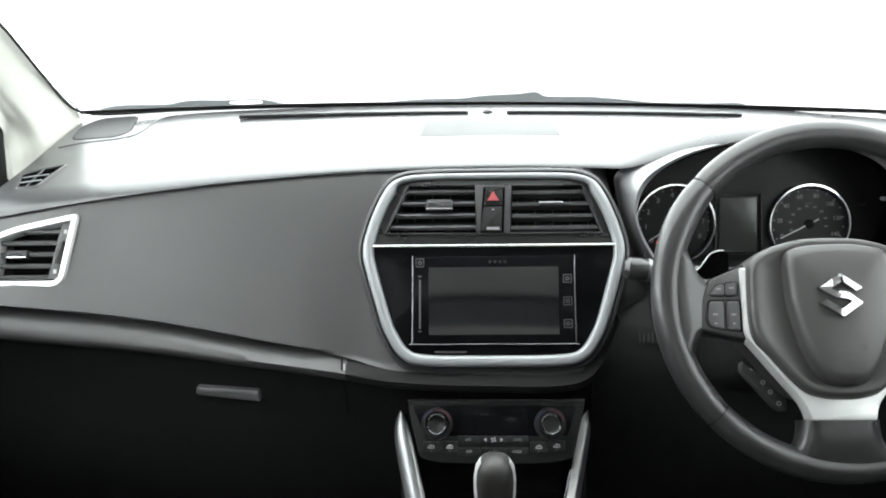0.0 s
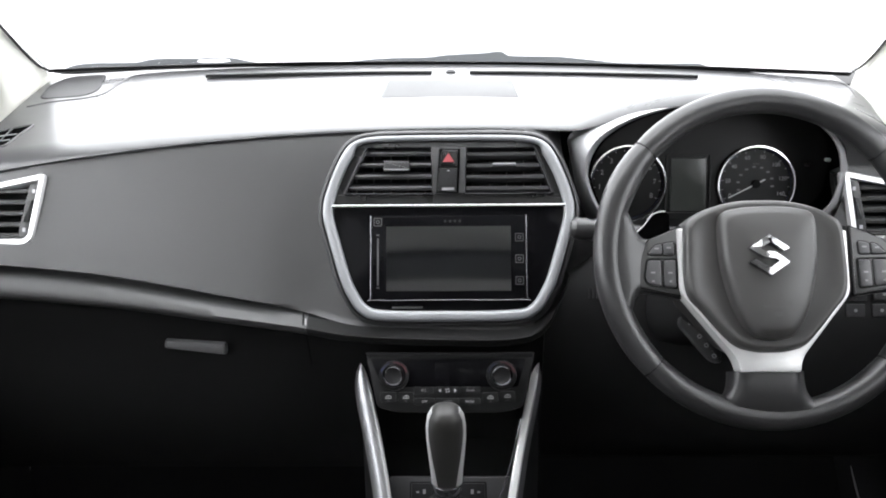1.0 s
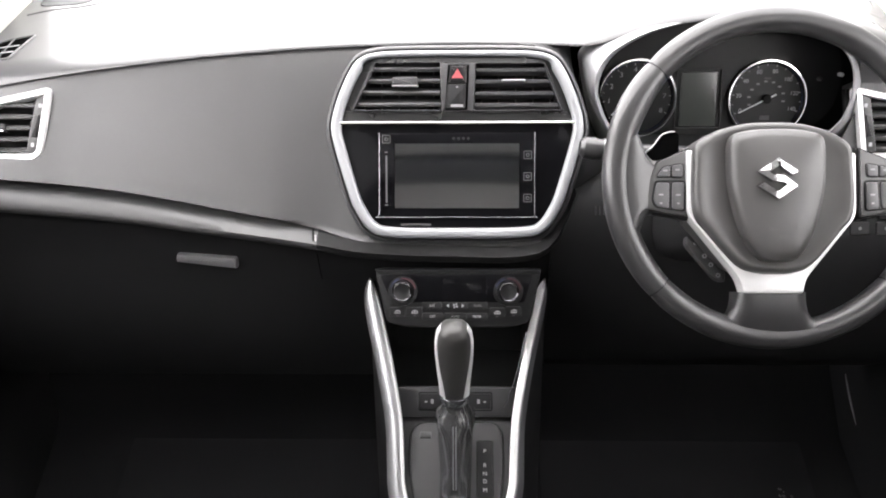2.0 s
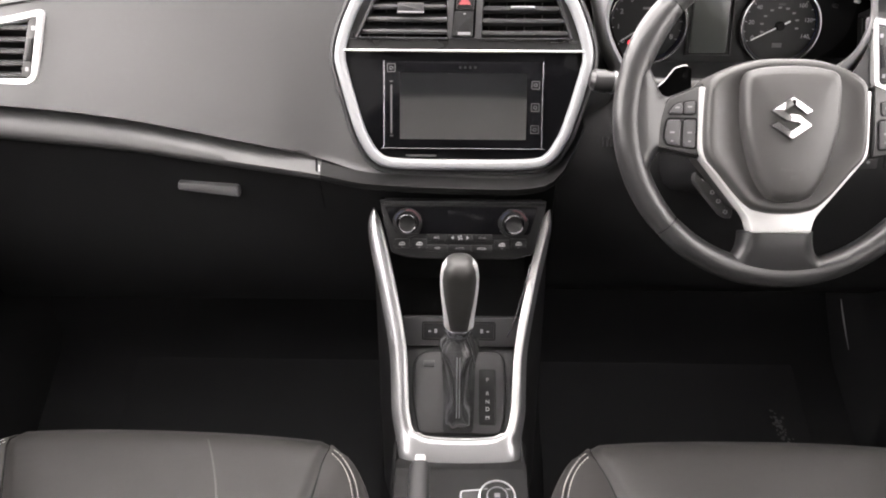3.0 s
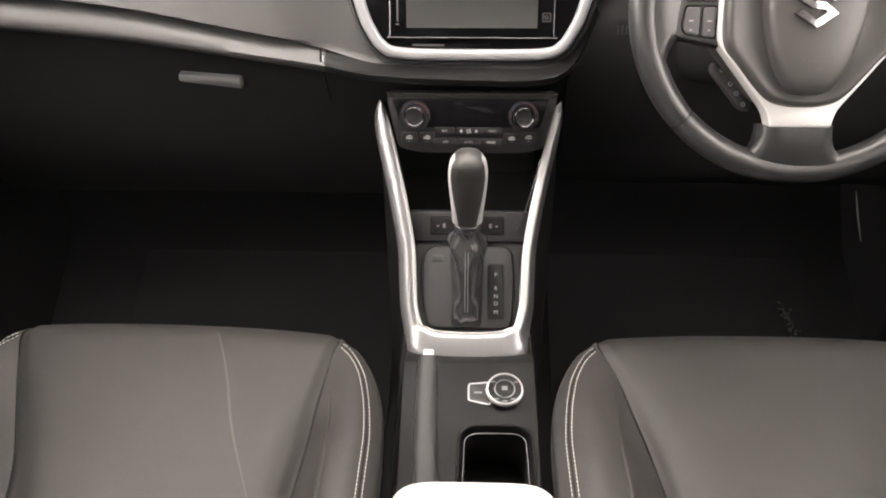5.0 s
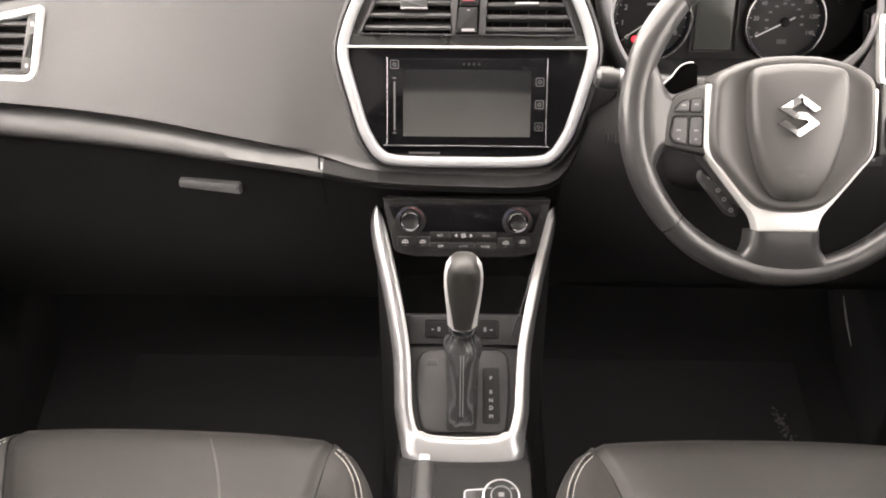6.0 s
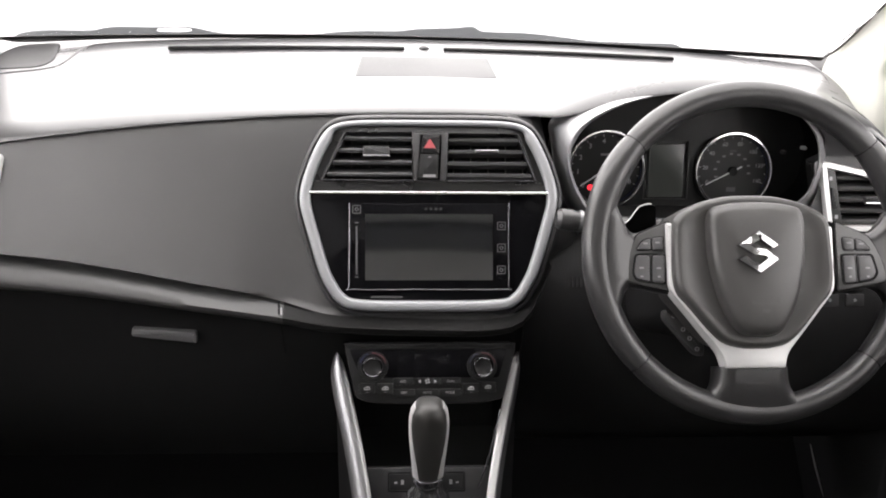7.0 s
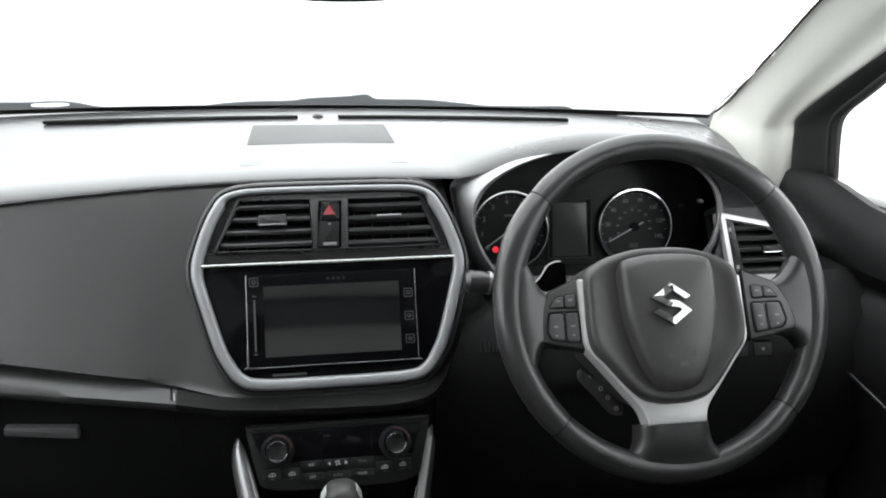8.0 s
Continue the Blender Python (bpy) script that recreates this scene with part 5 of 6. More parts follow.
def bmesh_emblem():
    """Two interlocked blades, each folded along an upright ridge so that its halves face apart."""
    out = bmesh.new()
    half = [(-0.0218, 0.0072), (0.0000, 0.0222), (0.0222, 0.0076), (0.0148, 0.0032), (0.0010, 0.0126), (-0.0085, 0.0064), (0.0066, -0.0042), (-0.0066, -0.0036)]
    cx, cy, slope = -0.0146, -0.0130, 0.11
    for sg in (1, -1):
        bm = bmesh.new()
        P = [(sg * a * 0.98, sg * b * 0.98) for a, b in half]
        for inset, z in ((0.0, 0.0), (-0.0011, 1.0)):
            pts = offset(P, inset)
            face = bm.faces.new([bm.verts.new((p[0], p[1], z)) for p in pts])
            if z == 0.0:
                low = list(face.verts)
            else:
                high = list(face.verts)
        n = len(P)
        for i in range(n):
            bm.faces.new((low[i], low[(i + 1) % n], high[(i + 1) % n], high[i]))
        bmesh.ops.bisect_plane(bm, geom=bm.verts[:] + bm.edges[:] + bm.faces[:], plane_co=(-0.003, 0, 0), plane_no=(1, 0, 0))
        for dx, dy in ((-0.012, 0), (-0.007, 0), (0.003, 0), (0.008, 0), (0.013, 0), (0, -0.013), (0, -0.007), (0, 0.0001), (0, 0.007), (0, 0.013)):
            bmesh.ops.bisect_plane(bm, geom=bm.verts[:] + bm.edges[:] + bm.faces[:], plane_co=(dx, dy, 0), plane_no=(1, 0, 0) if dx else (0, 1, 0))
        for v in bm.verts:
            top = 0.0575 - slope * abs(v.co.x + 0.003) - 4.0 * (v.co.x + 0.003) ** 2 - 4.0 * v.co.y ** 2
            v.co = (v.co.x + cx, v.co.y + cy, top if v.co.z > 0.5 else top - 0.0026)
        skirt = bmesh.ops.extrude_face_region(bm, geom=[f for f in bm.faces if f.normal.z < -0.5])
        for v in skirt["geom"]:
            if isinstance(v, bmesh.types.BMVert):
                v.co.z = 0.046
        bmesh.ops.triangulate(bm, faces=bm.faces)
        me = bpy.data.meshes.new("tmp")
        bm.to_mesh(me)
        bm.free()
        out.from_mesh(me)
        bpy.data.meshes.remove(me)
    return out


build_wheel()


# ---- stalks on the column ----
def build_stalk():
    st = thing("indicator_stalk", Matrix.Translation((0.19, 0.93, 0.742)), "black indicator stalk with a silver end beside the wheel", "stalk")
    part("arm", tube(spline([(0.09, 0.03, -0.01), (0.03, 0.005, -0.001), (-0.012, 0, 0.004), (-0.034, -0.002, 0.007)], 6), lambda t: 0.0095 + 0.0025 * smooth01(t), 14), GRIP, st)
    part("end_cap", tube([(-0.030, -0.002, 0.0065), (-0.034, -0.002, 0.007), (-0.044, -0.002, 0.0085), (-0.0485, -0.002, 0.009)], lambda t: 0.0130 - 0.005 * max(0, t - 0.6) / 0.4, 16), GRIP, st, "black twist end")
    part("band", tube([(-0.020, 0, 0.005), (-0.023, 0, 0.0055)], 0.0130, 16), RAILING, st, "satin silver band")


build_stalk()


# ---- climate panel ----
CLIM = leaned(0, 0.930, 0.5625, 21.8)


def build_climate():
    c = thing("climate_panel", CLIM, "black climate control panel with two rotary knobs", "control panel")
    q = rounded([(-0.1005, 0.029), (0.1040, 0.029), (0.1030, 0.020), (0.0895, -0.036), (0.066, -0.0425), (-0.064, -0.0425), (-0.0875, -0.036), (-0.1005, 0.020)], [0.003, 0.003, 0.01, 0.006, 0.02, 0.02, 0.006, 0.01])
    part("fascia", prism(q, -0.05, -0.001, 0.0015), CLIMATE, c)
    part("upper_window", prism(rounded([(-0.0955, 0.0225), (0.0935, 0.0225), (0.0835, -0.0112), (-0.0815, -0.0112)], 0.003), -0.004, 0.0002, 0.0004), GLOSS, c, "gloss black band")
    part("display", prism(rounded([(-0.0175, 0.0190), (0.0370, 0.0190), (0.0370, -0.0050), (-0.0175, -0.0050)], 0.001), -0.002, 0.0004, 0.0002), GLOSS, c, "dark temperature display")
    part("top_frame", prism(rounded([(-0.0985, 0.0245), (0.1020, 0.0245), (0.1045, 0.0300), (-0.1025, 0.0300)], 0.0015), -0.02, 0.0016, 0.0012), UNDER, c)
    ky = 0.0025
    for x in (-0.0672, 0.0636):
        k = part("knob", lathe([(0.0124, 0.0), (0.0119, 0.010), (0.0110, 0.0130), (0.0098, 0.0136), (0.0090, 0.0130), (0.0005, 0.0126)], 40, cx=x, cy=ky), CLIMATE, c, "black rotary temperature knob")
        part("knob_ring", hoop(circle(x, ky, 0.0112, 40), [(0.0007, 0.0106), (0.0008, 0.0122), (0.0003, 0.0137), (-0.0003, 0.0142), (-0.0009, 0.0138), (-0.0010, 0.0130)]), KNOB_RING, k, "thin chrome ring")
        for a0, a1, mt in ((95, 12, SCALE_RED), (108, 165, SCALE_BLUE)):
            pth = [(x + 0.0158 * math.cos(radians(a0 + (a1 - a0) * t / 10)), ky + 0.0158 * math.sin(radians(a0 + (a1 - a0) * t / 10)), 0.0010) for t in range(11)]
            part("scale", tube(pth, 0.0011 if mt == SCALE_RED else 0.0008, 6, squash=0.4), mt, k)
        part("knob_base", lathe([(0.0186, -0.002), (0.0182, 0.0010), (0.0140, 0.0014), (0.0134, -0.002)], 40, cx=x, cy=ky), CLIMATE, c)
    # key rows with printed marks
    keys = [(-0.031, -0.0155, 0.024, 0.0085), (-0.002, -0.0155, 0.030, 0.0085), (0.026, -0.0155, 0.024, 0.0085), (-0.030, -0.0290, 0.026, 0.0085), (-0.002, -0.0290, 0.028, 0.0085), (0.025, -0.0290, 0.026, 0.0085),
            (-0.074, -0.0235, 0.019, 0.012), (-0.0525, -0.0235, 0.019, 0.012), (0.050, -0.0240, 0.019, 0.012), (0.0705, -0.0225, 0.019, 0.012)]
    for i, (x, y, ww, hh) in enumerate(keys):
        b = part("key", prism(rounded([(x - ww / 2, y - hh / 2), (x + ww / 2, y - hh / 2), (x + ww / 2, y + hh / 2), (x - ww / 2, y + hh / 2)], 0.0015, 3), -0.002, 0.0006, 0.0004), CLIMATE, c)
        if i == 0:
            letters("print", "A/C", 0.0042, Matrix.Translation((x, y, 0.0013)), GATE, b)
        elif i == 1:
            for pts in ([(-0.011, 0), (-0.008, 0.0022), (-0.008, -0.0022)], [(0.011, 0), (0.008, -0.0022), (0.008, 0.0022)]):
                part("arrow", prism([(x + a, y + bb) for a, bb in pts], 0.0012, 0.0016), NUM, b)
            fan = bmesh.new()
            for turn in range(4):
                blade = prism(rounded([(0.0004, -0.0003), (0.0026, -0.0012), (0.0034, 0.0004), (0.0022, 0.0011)], 0.0004), 0.0012, 0.0016)
                blade.transform(Matrix.Translation((x, y, 0)) @ Euler((0, 0, radians(60 + 90 * turn))).to_matrix().to_4x4())
                fan = join(fan, blade)
            part("fan_mark", fan, NUM, b)
        elif i == 2:
            letters("print", "DUAL", 0.0038, Matrix.Translation((x, y, 0.0013)), DIM, b)
        elif i == 3:
            letters("print", "OFF", 0.0040, Matrix.Translation((x, y, 0.0013)), GATE, b)
        elif i == 4:
            letters("print", "AUTO", 0.0038, Matrix.Translation((x, y, 0.0013)), DIM, b)
        elif i == 5:
            letters("print", "MODE", 0.0038, Matrix.Translation((x, y, 0.0013)), GATE, b)
        else:
            part("symbol", join(tube([(x - 0.0036, y - 0.0004, 0.0009), (x - 0.0008, y + 0.0018, 0.0009), (x + 0.0026, y + 0.0014, 0.0009), (x + 0.0036, y - 0.0004, 0.0009)], 0.00045, 6), tube([(x - 0.0038, y - 0.0014, 0.0009), (x + 0.0038, y - 0.0014, 0.0009)], 0.00045, 6), tube([(x, y - 0.001, 0.0009), (x + 0.0006, y + 0.0026, 0.0009)], 0.0004, 6)), GATE, b)
            bar("lamp_mark", x, y - 0.0046, 0.0022, 0.0005, 0.0006, DIM, b)
    return c


build_climate()


# ---- centre console ----
RAIL = [(0.1150, 0.990, 0.554), (0.1108, 0.973, 0.532), (0.0925, 0.925, 0.469), (0.0790, 0.881, 0.412), (0.0755, 0.850, 0.3725), (0.0735, 0.830, 0.3475), (0.0662, 0.8110, 0.3268), (0.0530, 0.8005, 0.3195), (0.0360, 0.7960, 0.3177), (0.0, 0.7942, 0.3172)]
PLATE = Matrix.Translation((0, 0.815, 0.327)) @ Euler((radians(36), 0, 0)).to_matrix().to_4x4()
DECK = flat_frame(0, 0.790, 0.318, 8.4)


def build_console():
    con = thing("centre_console", Matrix.Translation((0, 0.8, 0.02)), "black plastic centre console with a silver-edged gear surround", "console")
    inv = Matrix.Translation((0, -0.8, -0.02))

    def put(name, bm, mat, parent=con, label="", smooth=35):
        bm.transform(inv)
        return part(name, bm, mat, parent, label, smooth)
    # side cheeks following the rail
    prof = spline([(p[0], p[1], p[2]) for p in RAIL[:8]], 5)
    for s in (-1, 1):
        rows = []
        for p in prof:
            x = p[0]
            rows.append([(s * (x - 0.008), p[1] + 0.004, p[2] - 0.003), (s * (x + 0.003), p[1] + 0.006, p[2] - 0.010), (s * (x + 0.003), p[1] + 0.014, p[2] - 0.028), (s * (x + 0.005), p[1] + 0.03, p[2] - 0.060),
                         (s * (x + 0.006), p[1] + 0.05, 0.02), (s * (x - 0.008), p[1] + 0.05, 0.02)])
        put("side_cheek", loops(bmesh.new(), rows), UNDER, smooth=60)
    # cubby behind the lever
    back = bmesh.new()
    loops(back, [[(x, 0.925, 0.530), (x, 1.02, 0.515), (x, 1.02, 0.43), (x, 0.935, 0.412), (x, 0.92, 0.428), (x, 0.925, 0.405), (x, 1.04, 0.40), (x, 1.04, 0.54)] for x in (-0.088, 0.088)])
    put("cubby", back, DEEP, label="open black storage cubby")
    # switch strip
    strip = thing("switch_strip", leaned(0, 0.914, 0.4195, 29.7), "black strip with two seat heater switches", "switch panel")
    part("plate", prism(rounded([(-0.072, -0.024), (0.072, -0.024), (0.077, 0.014), (-0.077, 0.014)], 0.004), -0.02, 0.0, 0.0015), TRIM_DARK, strip)
    part("frame", hoop(rounded([(-0.0490, -0.0150), (0.0445, -0.0150), (0.0445, 0.0070), (-0.0490, 0.0070)], 0.002), [(0.001, -0.002), (0.001, 0.0016), (-0.0008, 0.0016), (-0.0008, -0.002)]), DEEP, strip)
    for x0, x1 in ((-0.0480, -0.003), (-0.0015, 0.0435)):
        b = part("rocker", prism(rounded([(x0, -0.0140), (x1, -0.0140), (x1, 0.0060), (x0, 0.0060)], 0.002), -0.002, 0.0030, 0.0012), UNDER, strip)
        sx = x0 + 0.016 if x0 < -0.01 else x1 - 0.016
        bar("seat_mark", sx, -0.004, 0.0035, 0.0055, 0.0030, DIM, b)
        bar("seat_mark", sx + (-0.008 if x0 < -0.01 else 0.008), -0.0045, 0.0035, 0.002, 0.0030, DIM, b)
    # gear plate
    gp = thing("gear_plate", PLATE, "dark gear selector plate with gate letters", "gear selector")
    part("base", prism(rounded([(-0.067, -0.012), (0.067, -0.012), (0.072, 0.121), (-0.072, 0.121)], 0.012), -0.03, 0.0, 0.001), BLACK, gp)
    q = rounded([(-0.050, -0.001), (0.052, -0.001), (0.059, 0.050), (0.057, 0.096), (0.048, 0.106), (-0.046, 0.106), (-0.059, 0.094), (-0.060, 0.050)], [0.010, 0.010, 0.02, 0.01, 0.008, 0.010, 0.012, 0.02], 5)
    part("raised_plate", prism(q, -0.002, 0.0045, 0.0022), BLACK, gp)
    part("plate_groove", hoop(offset(q, 0.0010), [(0.0010, 0.0), (0.0010, 0.0012), (-0.0008, 0.0012), (-0.0008, 0.0)]), DEEP, gp)
    part("slot", prism(rounded([(-0.0215, 0.000), (0.0165, 0.000), (0.0205, 0.104), (-0.0195, 0.104)], 0.006), 0.003, 0.0052), DEEP, gp, "black selector slot")
    part("letter_strip", prism(rounded([(0.0255, 0.0115), (0.0445, 0.0115), (0.0445, 0.081), (0.0255, 0.081)], 0.002), 0.003, 0.0062, 0.0008), UNDER, gp)
    part("strip_edge", hoop(rounded([(0.0255, 0.0115), (0.0445, 0.0115), (0.0445, 0.081), (0.0255, 0.081)], 0.002), [(0.0012, 0.0044), (0.0012, 0.0054), (0.0, 0.0054), (0.0, 0.0044)]), DEEP, gp)
    for ch, y in (("P", 0.0680), ("R", 0.0500), ("N", 0.0395), ("D", 0.0300), ("M", 0.0190)):
        letters("gate_letter", ch, 0.0070, Matrix.Translation((0.0350, y, 0.0064)), GATE, gp)
    part("release_cover", prism(rounded([(-0.0470, 0.0850), (-0.0330, 0.0850), (-0.0330, 0.0935), (-0.0470, 0.0935)], 0.0015), 0.003, 0.0056, 0.0006), TRIM_DARK, gp)
    # silver U-shaped rail; a lighter inner lip paints the highlight along it
    full = [(-p[0], p[1], p[2]) for p in RAIL] + list(RAIL[-2::-1])
    path = spline(full, 7)
    n = len(path)

    def sides(i):
        t = (path[min(i + 1, n - 1)] - path[max(i - 1, 0)]).normalized()
        lie = smooth01((abs(t.x) - 0.10) / 0.75)
        up = Vector((0, -0.62, 0.78)).lerp(Vector((0, -0.05, 1.0)), lie).normalized()
        sd = t.cross(up).normalized()
        u = sd.cross(t)
        e = min(i, n - 1 - i) / n
        # right leg drawn thinner above, where its flank lies in shade
        thin = (0.08 + 0.92 * math.sin(min(1.0, e / 0.085) * math.pi / 2)) if i < n / 2 else (0.08 + 0.47 * math.sin(min(1.0, e / 0.06) * math.pi / 2) + 0.45 * smooth01((e - 0.03) / 0.25))
        return sd, u, thin
    tr = thing("gear_surround", Matrix.Translation((0, 0.8, 0.31)), "satin silver U-shaped surround of the gear selector", "console trim")
    inv2 = Matrix.Translation((0, -0.8, -0.31))
    across = [(-0.0080, -0.012), (-0.0085, 0.0080), (-0.0070, 0.0122), (-0.0045, 0.0126), (0.0005, 0.0098), (0.0080, 0.0046), (0.0150, -0.0008), (0.0205, -0.0062), (0.0240, -0.016)]
    section = [(-0.0080, -0.012), (-0.0085, 0.0005), (-0.0070, 0.0048), (-0.0045, 0.0058), (0.0010, 0.0048), (0.0080, 0.0018), (0.0115, -0.0030), (0.0125, -0.009), (0.0120, -0.016)]
    # right flank steeper than the left, shaped to look unlit
    steep = [(-0.0080, -0.012), (-0.0085, 0.0005), (-0.0070, 0.0048), (-0.0045, 0.0058), (0.0010, 0.0050), (0.0042, -0.0020), (0.0070, -0.0110), (0.0095, -0.016), (0.0090, -0.020)]
    rings, fronts = [], []
    for i, p in enumerate(path):
        sd, u, k = sides(i)
        t = (path[min(i + 1, n - 1)] - path[max(i - 1, 0)]).normalized()
        front = smooth01((abs(t.x) - 0.15) / 0.75)
        fronts.append(front)
        side = section if i < n / 2 else steep
        rings.append([p + sd * (h * k * (1 - front ** 1.7) + h2 * front ** 1.7) + u * (v * (1 - front) + v2 * front) for (h, v), (h2, v2) in zip(side, across)])
    bm = loops(bmesh.new(), rings)
    bm.transform(inv2)
    part("satin_rail", bm, RAILING, tr, smooth=60)
    lips = []
    for i, p in enumerate(path):
        sd, u, k = sides(i)
        k = max(k, 0.15) if i < n / 2 else max(k, min(1.0, 0.15 + (n - 1 - i) / (n * 0.05)))
        wide = 0.0 if i < n / 2 else 0.0050 * (1 - fronts[i])
        lips.append([p + sd * h * k + u * (v * max(k, 0.3) + 0.0082 * fronts[i]) for h, v in [(-0.0092, -0.003), (-0.0102, 0.0020), (-0.0092, 0.0048), (-0.0070, 0.0062), (-0.0058 + wide, 0.0060 if wide else 0.0052)]])
    bm = loops(bmesh.new(), lips)
    bm.transform(inv2)
    part("painted_highlight", bm, SATIN, tr, "lighter inner lip that paints the highlight")
    line = [(0.0885, 0.935, 0.505), (0.0795, 0.922, 0.470), (0.0700, 0.912, 0.435), (0.0610, 0.905, 0.412)]
    put("cubby_edge", tube(spline(line, 5), 0.0011, 6), SMOKE)
    # rear deck
    deck = [(-0.078, -0.024), (-0.074, -0.40), (0.082, -0.40), (0.081, -0.024)]
    pocket = rounded([(-0.0120, -0.235), (0.0770, -0.235), (0.0735, -0.126), (0.060, -0.1155), (0.005, -0.1155), (-0.0090, -0.126)], [0.006, 0.006, 0.012, 0.014, 0.014, 0.012], 5)
    dk = part("deck", bridged(deck, pocket), DECKING, None)
    dk.data.transform(inv @ DECK)
    dk.parent = con
    dk.data.update()
    fall = loops(bmesh.new(), [[(x, -0.024, 0.0), (x, -0.012, -0.0030), (x, 0.000, -0.0095), (x, 0.012, -0.0150), (x, 0.012, -0.03), (x, -0.024, -0.02)] for x in (-0.078, -0.03, 0.03, 0.081)])
    fall.transform(DECK)
    put("deck_front", fall, DECKING)
    wl = hoop(pocket, [(0.0015, -0.003), (0.0020, 0.0022), (0.0005, 0.0032), (-0.0012, 0.0022), (-0.0025, -0.02), (-0.004, -0.085), (0.0, -0.085)])
    wl.transform(DECK)
    put("pocket_wall", wl, DECKING, label="black cup holder well with a raised rim")
    rimline = hoop(offset(pocket, -0.0060), [(0.0004, -0.006), (0.0004, -0.0048), (-0.0004, -0.0048), (-0.0004, -0.006)])
    rimline.transform(DECK)
    put("pocket_line", rimline, DIM)
    fl = prism(pocket, -0.09, -0.082)
    fl.transform(DECK)
    put("pocket_floor", fl, DEEP)
    for s in (-1, 1):
        rows = [[(s * 0.079, y, 0.317 + (y - 0.79) * 0.147 - 0.0), (s * 0.083, y, 0.309 + (y - 0.79) * 0.147), (s * 0.090, y, 0.02), (s * 0.06, y, 0.02), (s * 0.074, y, 0.305 + (y - 0.79) * 0.147)] for y in (0.38, 0.6, 0.81)]
        put("side_wall", loops(bmesh.new(), rows), UNDER)
    # handbrake slot
    sl = prism(rounded([(-0.066, -0.33), (-0.020, -0.33), (-0.022, -0.235), (-0.064, -0.235)], 0.01), 0.0005, 0.0025)
    sl.transform(DECK)
    put("handbrake_slot", sl, DEEP)


def bridged(outer, hole):
    """A flat plate with one opening, built from four quads of strips round it."""
    bm = bmesh.new()
    n = 72
    hx0, hx1 = min(p[0] for p in hole), max(p[0] for p in hole)
    hy0, hy1 = min(p[1] for p in hole), max(p[1] for p in hole)
    c = Vector(((hx0 + hx1) / 2, (hy0 + hy1) / 2))

    def cast(P, a):
        d = Vector((math.cos(a), math.sin(a)))
        best = None
        for i in range(len(P)):
            p, q = Vector(P[i - 1][:2]), Vector(P[i][:2])
            e = q - p
            den = d[0] * e[1] - d[1] * e[0]
            if abs(den) < 1e-12:
                continue
            t = ((p - c)[0] * e[1] - (p - c)[1] * e[0]) / den
            u = ((p - c)[0] * d[1] - (p - c)[1] * d[0]) / den
            if t > 0 and -0.01 <= u <= 1.01:
                best = t if best is None else max(best, t)
        return c + d * best
    angs = sorted(set([2 * math.pi * k / n for k in range(n)] + [math.atan2(p[1] - c[1], p[0] - c[0]) % (2 * math.pi) for p in outer]))
    O = [cast(outer, a) for a in angs]
    I = [cast(hole, a) for a in angs]
    rings = [[(p[0], p[1], -0.02) for p in O], [(p[0], p[1], 0.0) for p in O], [(p[0], p[1], 0.0) for p in I], [(p[0], p[1], -0.02) for p in I]]
    rings.append(rings[0])
    return loops(bm, rings, cap=False)


build_console()


